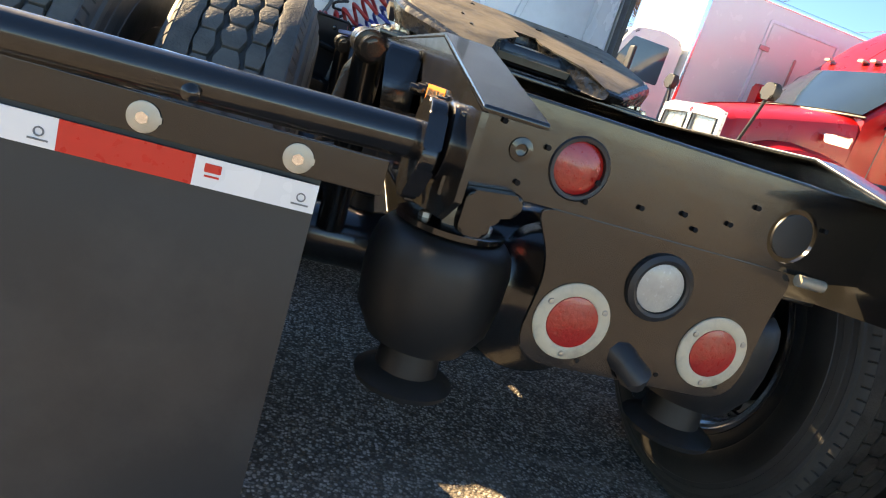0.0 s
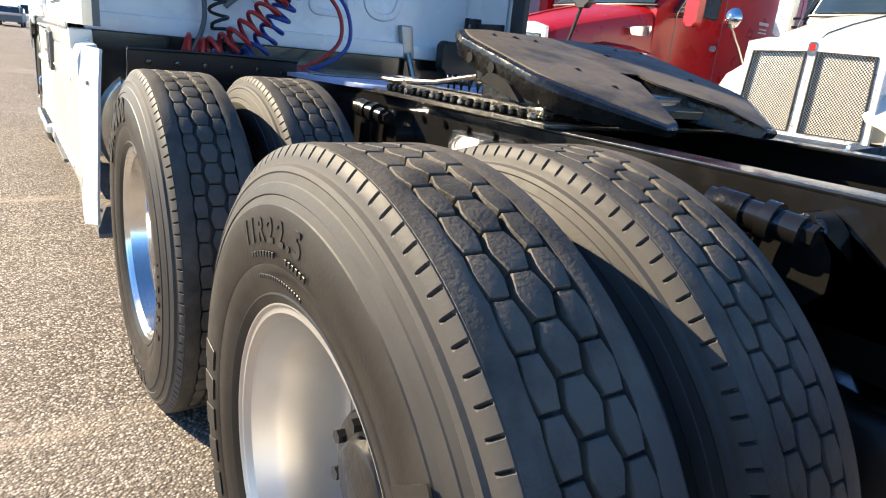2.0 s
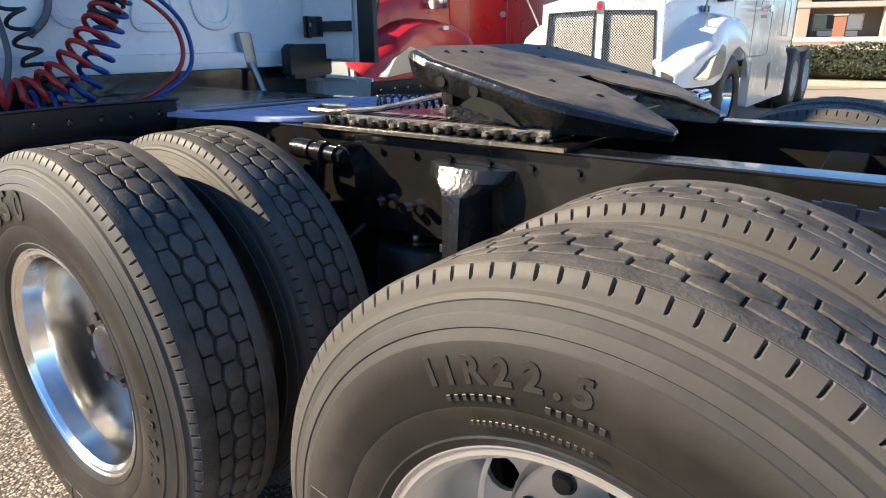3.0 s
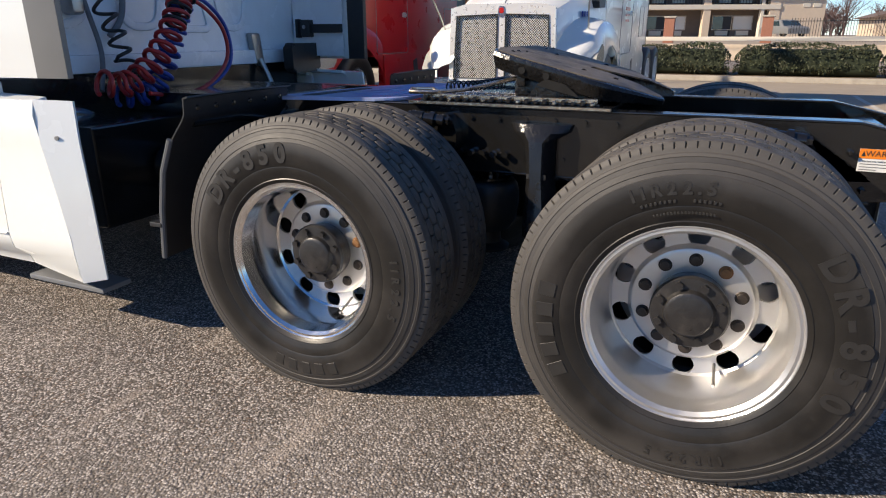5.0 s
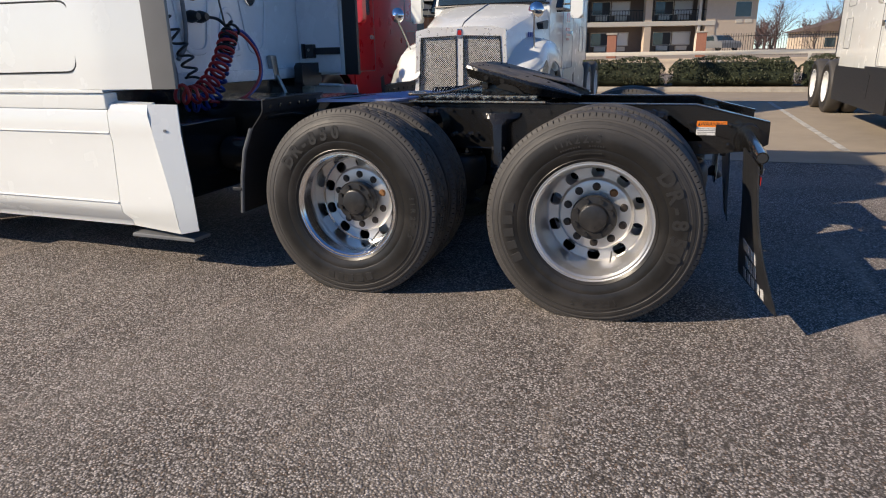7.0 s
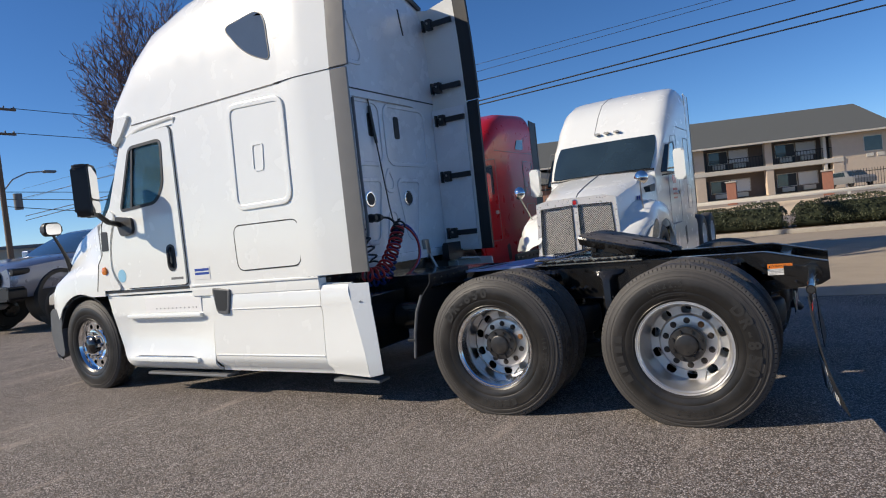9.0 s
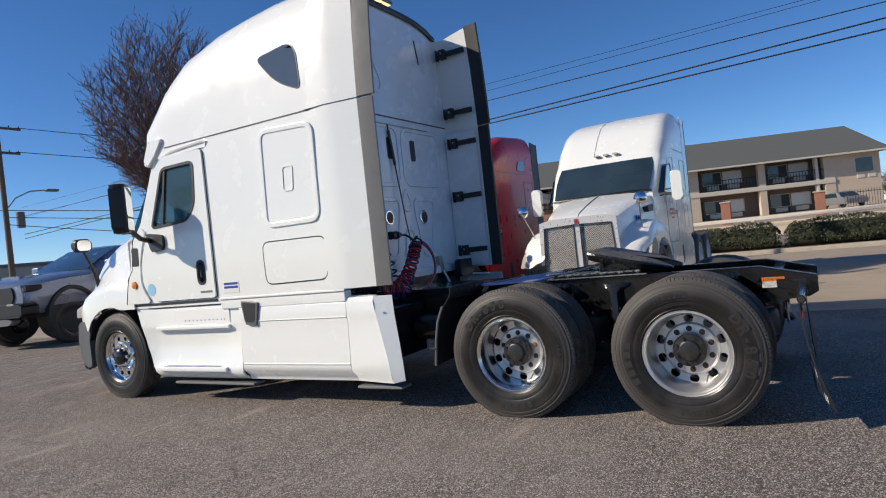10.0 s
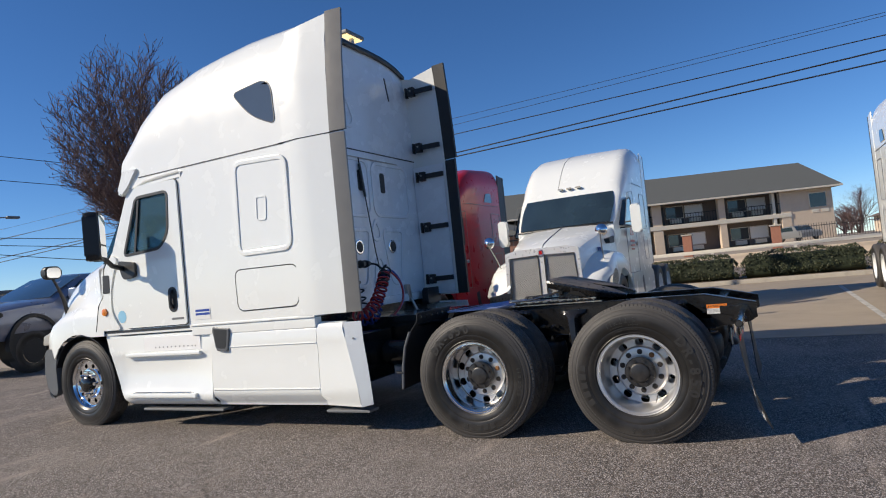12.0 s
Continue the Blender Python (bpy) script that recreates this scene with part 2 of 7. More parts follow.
def prism(pts, axis, a, b, bevel=0.0, bm=None, seg=2):
    """A flat outline of pairs, pushed along an axis from a to b."""
    own = bm or bmesh.new()
    put = {"x": lambda u, v, w: (w, u, v), "y": lambda u, v, w: (u, w, v), "z": lambda u, v, w: (u, v, w)}[axis]
    lo, hi = [own.verts.new(put(u, v, a)) for u, v in pts], [own.verts.new(put(u, v, b)) for u, v in pts]
    fs = [own.faces.new(lo), own.faces.new(hi[::-1])]
    for i in range(len(pts)):
        j = (i + 1) % len(pts)
        fs.append(own.faces.new((lo[i], lo[j], hi[j], hi[i])))
    if bevel:
        bmesh.ops.bevel(own, geom=list({e for f in fs for e in f.edges}), offset=bevel, segments=seg, affect="EDGES", profile=0.5)
    return own


def lathe(profile, n=48, axis="x", bm=None, closed=False, at=(0, 0, 0)):
    """Rings of (along, radius) round an axis."""
    own = bm or bmesh.new()
    rings = []
    for a, r in profile:
        ring = []
        for i in range(n):
            t = 2 * math.pi * i / n
            c, s = r * math.cos(t), r * math.sin(t)
            p = (a, c, s) if axis == "x" else (c, a, s) if axis == "y" else (c, s, a)
            ring.append(own.verts.new(Vector(p) + Vector(at)))
        rings.append(ring)
    for p, q in zip(rings, rings[1:] + rings[:1] if closed else rings[1:]):
        for i in range(n):
            j = (i + 1) % n
            own.faces.new((p[i], p[j], q[j], q[i]))
    if not closed:
        if profile[0][1] > 1e-6:
            own.faces.new(rings[0][::-1])
        if profile[-1][1] > 1e-6:
            own.faces.new(rings[-1])
    return own


def tube(pts, r, n=8, bm=None, cap=True):
    own = bm or bmesh.new()
    pts = [Vector(p) for p in pts]
    rings, up = [], Vector((0.13, 0.27, 0.95))
    for i, p in enumerate(pts):
        d = (pts[min(i + 1, len(pts) - 1)] - pts[max(i - 1, 0)]).normalized()
        side = d.cross(up)
        if side.length < 0.05:
            side = d.cross(Vector((1, 0.2, 0)))
        side.normalize()
        up2 = side.cross(d).normalized()
        up = up2
        rad = r[i] if isinstance(r, (list, tuple)) else r
        rings.append([own.verts.new(p + rad * (math.cos(2 * math.pi * k / n) * side + math.sin(2 * math.pi * k / n) * up2)) for k in range(n)])
    for a, b in zip(rings, rings[1:]):
        for k in range(n):
            own.faces.new((a[k], a[(k + 1) % n], b[(k + 1) % n], b[k]))
    if cap:
        own.faces.new(rings[0][::-1])
        own.faces.new(rings[-1])
    return own


def loft(rings, bm=None, closed_ring=False, cap=False):
    """Faces between rows of points that have the same count."""
    own = bm or bmesh.new()
    vs = [[own.verts.new(p) for p in ring] for ring in rings]
    for a, b in zip(vs, vs[1:]):
        m = len(a) if closed_ring else len(a) - 1
        for i in range(m):
            j = (i + 1) % len(a)
            try:
                own.faces.new((a[i], a[j], b[j], b[i]))
            except ValueError:
                pass
    if cap:
        own.faces.new(vs[0][::-1])
        own.faces.new(vs[-1])
    return own


def thick(bm, t):
    """Gives a sheet a thickness."""
    bmesh.ops.recalc_face_normals(bm, faces=bm.faces)
    bmesh.ops.solidify(bm, geom=bm.faces[:] + bm.edges[:] + bm.verts[:], thickness=t)
    return bm


def rounded(u0, u1, v0, v1, r, n=5):
    out = []
    for cu, cv, a in ((u1 - r, v1 - r, 0), (u0 + r, v1 - r, 90), (u0 + r, v0 + r, 180), (u1 - r, v0 + r, 270)):
        for i in range(n + 1):
            t = radians(a + 90 * i / n)
            out.append((cu + r * math.cos(t), cv + r * math.sin(t)))
    return out


def corners(pts, r, n=5):
    """The outline with its corners rounded off."""
    out = []
    k = len(pts)
    for i in range(k):
        p, q, s = Vector(pts[i - 1]), Vector(pts[i]), Vector(pts[(i + 1) % k])
        rr = r[i] if isinstance(r, (list, tuple)) else r
        a, b = q + (p - q).normalized() * rr, q + (s - q).normalized() * rr
        for j in range(n + 1):
            t = j / n
            out.append(tuple((1 - t) ** 2 * a + 2 * t * (1 - t) * q + t * t * b))
    return out


def strip(pts, width, depth, axis, level, bm=None):
    """A closed band along an outline in the plane axis = level."""
    own = bm or bmesh.new()
    put = {"x": lambda u, v, w: (w, u, v), "y": lambda u, v, w: (u, w, v), "z": lambda u, v, w: (u, v, w)}[axis]
    k, rows = len(pts), []
    for i in range(k):
        p, q, s = Vector(pts[i - 1]), Vector(pts[i]), Vector(pts[(i + 1) % k])
        d = (s - p).normalized()
        nrm = Vector((-d.y, d.x))
        a, b = q + nrm * width / 2, q - nrm * width / 2
        rows.append([put(*a, level), put(*a, level + depth), put(*b, level + depth), put(*b, level)])
    return loft(rows + rows[:1], own)


def bmesh_round(bm, soft=0.009):
    """Softens the edges of a pressed band."""
    bmesh.ops.recalc_face_normals(bm, faces=bm.faces)
    es = [e for e in bm.edges if len(e.link_faces) == 2 and e.calc_face_angle(0) > 1.0]
    bmesh.ops.bevel(bm, geom=es, offset=soft, segments=2, affect="EDGES", profile=0.5)
    return bm


def ease(x, table):
    """Straight steps between rows of a table."""
    return float(np.interp(x, [r[0] for r in table], [r[1] for r in table]))


def writing(text, size, depth=0.001, bold=0.0):
    cu = bpy.data.curves.new("text", "FONT")
    cu.body, cu.size, cu.extrude, cu.offset = text, size, depth, bold
    cu.align_x, cu.align_y = "CENTER", "CENTER"
    cu.resolution_u = 3
    ob = bpy.data.objects.new("text", cu)
    scene.collection.objects.link(ob)
    bpy.context.view_layer.update()
    me = bpy.data.meshes.new_from_object(ob.evaluated_get(bpy.context.evaluated_depsgraph_get()))
    bpy.data.objects.remove(ob)
    return me


# ---- ground ----
def asphalt():
    m = bpy.data.materials.new("asphalt")
    m.use_nodes = True
    n, link = m.node_tree.nodes, m.node_tree.links.new
    b = n["Principled BSDF"]
    tc = n.new("ShaderNodeTexCoord")

    def noise_node(scale, detail=4, rough=0.5):
        x = n.new("ShaderNodeTexNoise")
        x.inputs["Scale"].default_value, x.inputs["Detail"].default_value, x.inputs["Roughness"].default_value = scale, detail, rough
        link(tc.outputs["Object"], x.inputs["Vector"])
        return x

    def blend(a, b2, fac, mode="MIX"):
        x = n.new("ShaderNodeMix")
        x.data_type, x.blend_type = "RGBA", mode
        for sock, v in (("A", a), ("B", b2)):
            if isinstance(v, tuple):
                x.inputs[sock].default_value = (*v, 1)
            else:
                link(v, x.inputs[sock])
        if isinstance(fac, float):
            x.inputs["Factor"].default_value = fac
        else:
            link(fac, x.inputs["Factor"])
        return x.outputs["Result"]

    def ramp(sock, lo, hi, a=0.0, b2=1.0):
        x = n.new("ShaderNodeMapRange")
        x.inputs["From Min"].default_value, x.inputs["From Max"].default_value = lo, hi
        x.inputs["To Min"].default_value, x.inputs["To Max"].default_value = a, b2
        link(sock, x.inputs["Value"])
        return x.outputs["Result"]

    vor = n.new("ShaderNodeTexVoronoi")
    vor.inputs["Scale"].default_value = 115
    link(tc.outputs["Object"], vor.inputs["Vector"])
    sep = n.new("ShaderNodeSeparateColor")
    link(vor.outputs["Color"], sep.inputs["Color"])
    stone = blend((0.143, 0.127, 0.115), (0.64, 0.575, 0.525), ramp(sep.outputs["Red"], 0.30, 1.0))
    stone = blend(stone, (0.20, 0.13, 0.085), ramp(sep.outputs["Green"], 0.86, 0.9, 0, 0.7))
    col = blend(stone, (0.072, 0.061, 0.052), ramp(vor.outputs["Distance"], 0.42, 0.68, 0, 0.9))
    big = noise_node(0.45, 6, 0.6)
    col = blend(col, (0.34, 0.298, 0.262), ramp(big.outputs["Fac"], 0.5, 0.72, 0, 0.5))
    mid = noise_node(2.2, 5, 0.6)
    col = blend(col, (0.105, 0.093, 0.078), ramp(mid.outputs["Fac"], 0.52, 0.75, 0, 0.4))
    # pale dust dragged across the lot
    mp = n.new("ShaderNodeMapping")
    mp.inputs["Rotation"].default_value, mp.inputs["Scale"].default_value = (0, 0, radians(-38)), (0.55, 2.6, 1)
    link(tc.outputs["Object"], mp.inputs["Vector"])
    drag = noise_node(1.1, 7, 0.62)
    link(mp.outputs["Vector"], drag.inputs["Vector"])
    col = blend(col, (0.41, 0.345, 0.29), ramp(drag.outputs["Fac"], 0.57, 0.70, 0, 0.65))
    # coarse mottling of the worn surface
    mott = noise_node(34, 3, 0.75)
    col = blend(col, (0.058, 0.050, 0.043), ramp(mott.outputs["Fac"], 0.44, 0.30, 0, 0.75))
    mott2 = noise_node(47, 2, 0.7)
    col = blend(col, (0.58, 0.525, 0.48), ramp(mott2.outputs["Fac"], 0.60, 0.74, 0, 0.6))
    # thin cracks
    warp = noise_node(1.3, 5, 0.6)
    add = n.new("ShaderNodeMixRGB")
    add.blend_type = "ADD"
    add.inputs["Fac"].default_value = 0.9
    link(tc.outputs["Object"], add.inputs["Color1"])
    link(warp.outputs["Color"], add.inputs["Color2"])
    cr = n.new("ShaderNodeTexVoronoi")
    cr.feature = "DISTANCE_TO_EDGE"
    cr.inputs["Scale"].default_value = 0.36
    link(add.outputs["Color"], cr.inputs["Vector"])
    crack = ramp(cr.outputs["Distance"], 0.0, 0.004, 0.5, 0)
    col = blend(col, (0.03, 0.028, 0.027), crack)
    link(col, b.inputs["Base Color"])
    b.inputs["Roughness"].default_value = 0.9
    b.inputs["Specular IOR Level"].default_value = 0.18
    bu = n.new("ShaderNodeBump")
    bu.inputs["Strength"].default_value, bu.inputs["Distance"].default_value = 0.7, 0.006
    bu.invert = True
    link(vor.outputs["Distance"], bu.inputs["Height"])
    link(bu.outputs["Normal"], b.inputs["Normal"])
    return m


ASPHALT = asphalt()


def sheet(x0, x1, y0, y1, z, nx=1, ny=1, bm=None):
    own = bm or bmesh.new()
    g = [[own.verts.new((x0 + (x1 - x0) * i / nx, y0 + (y1 - y0) * j / ny, z)) for j in range(ny + 1)] for i in range(nx + 1)]
    for i in range(nx):
        for j in range(ny):
            own.faces.new((g[i][j], g[i + 1][j], g[i + 1][j + 1], g[i][j + 1]))
    return own


solo("ground", sheet(-900, 900, -900, 900, 0, 6, 6), ASPHALT, "weathered grey asphalt lot with cracks and pale stains", "ground", "structure")

# ---- the white tractor unit ----
truck = thing("semi_truck", "white sleeper-cab semi truck without trailer on the asphalt lot", "truck")
R_TYRE, HUB = 0.525, 0.5


def flat_foot(bm, lim=-0.4985):
    for v in bm.verts:
        if v.co.z < lim:
            v.co.z = lim
    return bm


def tyre_mesh():
    half = [(0.0, 0.5125), (0.0605, 0.5115), (0.061, R_TYRE - 0.001), (0.076, R_TYRE - 0.001), (0.092, R_TYRE - 0.003), (0.0975, 0.5222), (0.100, 0.5195), (0.106, 0.510), (0.1075, 0.5055), (0.109, 0.500), (0.1105, 0.496), (0.1165, 0.493), (0.1195, 0.486), (0.1185, 0.4835), (0.1225, 0.472),
            (0.1245, 0.4705), (0.130, 0.4555), (0.1285, 0.4535), (0.1325, 0.442), (0.1345, 0.4405), (0.1385, 0.418), (0.139, 0.40), (0.138, 0.385), (0.135, 0.362), (0.1325, 0.357), (0.1335, 0.353), (0.128, 0.330), (0.122, 0.314), (0.1235, 0.311), (0.117, 0.300), (0.108, 0.288)]
    prof = [(-a, r) for a, r in half[::-1]] + half[1:]
    n = 1120
    bm = lathe(prof, n, "x", closed=True)
    bm.verts.ensure_lookup_table()
    # slits along the two shoulders
    edge = [i for i, (a, r) in enumerate(prof) if 0.099 < abs(a) < 0.107 and r > 0.5]
    for i in edge:
        for j in range(0, n, 10):
            v = bm.verts[i * n + j].co
            s = 1 if v.x > 0 else -1
            rad = math.hypot(v.y, v.z)
            f = (rad - 0.0055) / rad
            v.y, v.z, v.x = v.y * f, v.z * f, v.x - s * 0.0045
    me = finish(flat_foot(bm), SIDEWALL, "tyre", 30)
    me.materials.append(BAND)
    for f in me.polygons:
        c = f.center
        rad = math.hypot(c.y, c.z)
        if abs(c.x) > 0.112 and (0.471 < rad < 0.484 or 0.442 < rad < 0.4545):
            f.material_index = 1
    return me


def tread_mesh():
    bm = bmesh.new()
    count = 56
    p = 2 * math.pi * R_TYRE / count
    rnd = random.Random(5)
    for mid, flat, wide, off in ((0.0, 0.0130, 0.0212, 0.415), (-0.0420, 0.0118, 0.0166, 0.915), (0.0420, 0.0118, 0.0166, 0.915)):
        for i in range(count):
            u0 = (i + off) * p
            hl = p / 2 - 0.0024
            out = [(-hl, -flat), (-hl, flat), (-0.2 * hl, wide), (0.2 * hl, wide), (hl, flat), (hl, -flat), (0.2 * hl, -wide), (-0.2 * hl, -wide)]
            rings = []
            wear = rnd.uniform(-0.0006, 0.0002)
            for r, s in ((0.510, 1.05), (R_TYRE - 0.0018, 1.0), (R_TYRE - 0.0004, 0.955), (R_TYRE, 0.88)):
                ring = []
                for u, v in out:
                    a = (u0 + u * s) / R_TYRE
                    q = r + (wear if s < 1.02 else 0)
                    ring.append(bm.verts.new((mid + v * s, q * math.cos(a), q * math.sin(a))))
                rings.append(ring)
            k = len(out)
            for a, b in zip(rings, rings[1:]):
                for q in range(k):
                    bm.faces.new((a[q], a[(q + 1) % k], b[(q + 1) % k], b[q]))
            bm.faces.new(rings[-1])
    # the two shoulder ribs, with a zigzag inner edge
    for s in (-1, 1):
        prof = [(s * 0.0610, 0.511), (s * 0.0612, R_TYRE - 0.001), (s * 0.0635, R_TYRE), (s * 0.078, R_TYRE + 0.0003), (s * 0.0945, R_TYRE - 0.0022), (s * 0.0965, R_TYRE - 0.005)]
        m = count * 2
        rib = lathe(prof, m, "x")
        bmesh.ops.delete(rib, geom=[f for f in rib.faces if len(f.verts) > 4], context="FACES")
        rib.verts.ensure_lookup_table()
        for j in range(m):
            d = 0.0022 * (1 if j % 2 else -1)
            for i in (0, 1, 2):
                rib.verts[i * m + j].co.x += d
        me = bpy.data.meshes.new("rib")
        rib.to_mesh(me)
        rib.free()
        bm.from_mesh(me)
    return finish(flat_foot(bm), RUBBER, "tread", 25)


def holed_disc(r_in, r_out, holes, x0, x1, bm=None, n=60):
    """A plate between two radii with round holes (radius of their circle, own radius, count, first angle)."""
    own = bm or bmesh.new()
    loops = [[(r_out * math.cos(2 * math.pi * i / n), r_out * math.sin(2 * math.pi * i / n)) for i in range(n)]]
    if r_in:
        loops.append([(r_in * math.cos(2 * math.pi * i / n), r_in * math.sin(2 * math.pi * i / n)) for i in range(n)])
    for rc, rh, k, a0 in holes:
        for j in range(k):
            a = radians(a0) + 2 * math.pi * j / k
            loops.append([(rc * math.cos(a) + rh * math.cos(2 * math.pi * i / 14), rc * math.sin(a) + rh * math.sin(2 * math.pi * i / 14)) for i in range(14)])
    edges = []
    for loop in loops:
        vs = [own.verts.new((x0, u, v)) for u, v in loop]
        edges += [own.edges.new((vs[i], vs[(i + 1) % len(vs)])) for i in range(len(vs))]
    res = bmesh.ops.triangle_fill(own, edges=edges, use_beauty=True)
    faces = [g for g in res["geom"] if isinstance(g, bmesh.types.BMFace)]
    ext = bmesh.ops.extrude_face_region(own, geom=faces)
    for g in ext["geom"]:
        if isinstance(g, bmesh.types.BMVert):
            g.co.x = x1
    return own


def dish_rim(mat):
    """Outer dual rim: wide barrel, disc deep inside, a raised ring of stud holes. The open side faces -x."""
    prof = [(-0.108, 0.288), (-0.115, 0.295), (-0.115, 0.302), (-0.109, 0.303), (-0.106, 0.294), (-0.107, 0.284), (-0.098, 0.276), (-0.055, 0.268), (-0.045, 0.262), (0.02, 0.260), (0.06, 0.257), (0.080, 0.252), (0.088, 0.244)]
    bm = lathe(prof, 72, "x")
    bmesh.ops.delete(bm, geom=[f for f in bm.faces if len(f.verts) > 4], context="FACES")
    return finish(thick(bm, 0.004), mat, "rim", 30)


def rim_disc():
    """The mounting disc with its hand holes and the raised ring that carries the studs."""
    bm = holed_disc(0.105, 0.248, ((0.215, 0.033, 10, 18), ), 0.086, 0.096)
    lathe([(0.0865, 0.190), (0.082, 0.184), (0.070, 0.178), (0.066, 0.170), (0.065, 0.125), (0.067, 0.105), (0.095, 0.104)], 60, "x", bm)
    return finish(bm, DULL_ALLOY, "disc", 30)


def steer_rim():
    prof = [(-0.105, 0.296), (-0.112, 0.305), (-0.111, 0.312), (-0.104, 0.313), (-0.101, 0.303), (-0.102, 0.290), (-0.09, 0.280), (-0.06, 0.270), (-0.045, 0.262)]
    bm = lathe(prof, 72, "x")
    bmesh.ops.delete(bm, geom=[f for f in bm.faces if len(f.verts) > 4], context="FACES")
    thick(bm, 0.004)
    holed_disc(0.10, 0.264, ((0.216, 0.027, 10, 0), ), -0.05, -0.06, bm)
    lathe([(-0.055, 0.18), (-0.085, 0.168), (-0.09, 0.125), (-0.09, 0.10), (-0.05, 0.10)], 60, "x", bm)
    return finish(bm, CHROME, "rim", 30)


TYRE, TREAD, RIM, DULL_RIM, STEER_RIM = tyre_mesh(), tread_mesh(), dish_rim(ALLOY), dish_rim(DULL_ALLOY), steer_rim()
NUT_DARK = material("dark_stud_nut", (0.045, 0.036, 0.030), 0.45, 0.4, vary=0.3, scale=60)
NUT = finish(lathe([(0.004, 0.0205), (-0.0015, 0.0205), (-0.003, 0.0185), (-0.003, 0.016), (-0.012, 0.0145), (-0.013, 0.0001)], 18, "x"), NUT_DARK, "lug_nut", 20)
CHROME_NUT = finish(cyl((-0.035, 0, 0), (0, 0, 0), 0.02, 6), CHROME, "lug_nut", 20)
RIM_DISC = rim_disc()
RUST = material("rusty_nut", (0.24, 0.12, 0.05), 0.7, 0.4, vary=0.3, scale=60)
RUST_NUT = finish(lathe([(0.004, 0.0205), (-0.0015, 0.0205), (-0.003, 0.0185), (-0.003, 0.016), (-0.014, 0.014), (-0.015, 0.0001)], 18, "x"), RUST, "lug_nut", 20)


def hub_mesh():
    bm = lathe([(0.09, 0.106), (0.020, 0.106), (0.018, 0.114), (0.004, 0.114), (-0.004, 0.108), (-0.007, 0.075), (-0.020, 0.068), (-0.026, 0.058), (-0.028, 0.0001)], 40, "x")
    return finish(bm, HUB_PAINT, "hub", 30)


HUB_PAINT = material("brushed_black_hub", (0.022, 0.021, 0.021), 0.34, vary=0.4, scale=18, bump=0.35, bump_scale=70, rough_vary=0.14, dirt=(0.07, 0.062, 0.055), dirt_scale=12, dirt_amount=0.5, dirt_low=0.52)
HUB_MESH = hub_mesh()
HUB_BOLT = finish(cyl((-0.004, 0, 0), (-0.020, 0, 0), 0.0125, 6), HUB_PAINT, "bolt", 20)
DRUM = finish(lathe([(0.26, 0.20), (0.40, 0.205), (0.41, 0.12), (0.46, 0.08)], 40, "x"), FRAME, "wheel", 30)


def curved_writing(items, face_x, wheel):
    """Raised letters on the sidewall: (text, size, radius, middle angle in degrees from the top, spacing). Seen from -x."""
    for text, size, rad, mid, gap in items:
        adv = [{"1": 0.72, ".": 0.5, "-": 0.7, "R": 1.05, "D": 1.05}.get(ch, 1.0) for ch in text]
        for i, ch in enumerate(text):
            a = radians(mid + (sum(adv[:i]) + adv[i] / 2 - sum(adv) / 2) * gap)
            base = Matrix.Translation((face_x, -rad * math.sin(a), rad * math.cos(a))) @ Matrix.Rotation(a, 4, "X")
            if ch == "#":
                part("raised_mark", box(-0.0015, 0.001, -0.3 * size, 0.3 * size, -0.36 * size, 0.36 * size, 0.0008, seg=1), LETTER, wheel, m=base)
                continue
            me = writing(ch, size, 0.0016, 0.035 * size)
            me.transform(Matrix(((0, 0, -1, 0), (-1, 0, 0, 0), (0, 1, 0, 0), (0, 0, 0, 1))))
            me.materials.clear()
            me.materials.append(LETTER)
            part("letter", me, None, wheel, m=base)


def drive_wheel(y, side, letters=None, rust=None, rim=None):
    w = part("wheel", DRUM, None, truck, m=pose(side * 1.082, y, HUB, 0, 0, 0 if side < 0 else 180))
    for name, dx in (("tyre", 0.0), ("tyre", 0.325)):
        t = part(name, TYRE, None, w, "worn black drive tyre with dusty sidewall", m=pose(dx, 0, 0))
        part("tread", TREAD, None, w, "hexagon tread blocks with narrow grooves", m=pose(dx, 0, 0))
    for barrel, words, m in ((rim or RIM, "aluminium rim with round hand holes", None), (RIM, "polished aluminium rim", pose(0.325, 0, 0, 0, 0, 180))):
        part("rim", barrel, None, w, words, m=m)
        part("disc", RIM_DISC, None, w, "brushed aluminium disc with round hand holes", m=m)
    hub = part("hub", HUB_MESH, None, w, "black painted hub with bolts")
    for j in range(8):
        a = 2 * math.pi * (j + 0.5) / 8
        part("bolt", HUB_BOLT, None, hub, m=pose(0, 0.092 * math.cos(a), 0.092 * math.sin(a)))
    for j in range(10):
        a = 2 * math.pi * (j + 0.5) / 10
        part("lug_nut", RUST_NUT if j == rust else NUT, None, w, m=pose(0.065, 0.145 * math.cos(a), 0.145 * math.sin(a)))
    part("valve_stem", tube([(0.085, -0.09, -0.195), (0.03, -0.092, -0.21), (-0.01, -0.094, -0.22)], 0.005, 8), STEEL, w)
    if letters:
        curved_writing(letters, -0.1385, w)
    return w


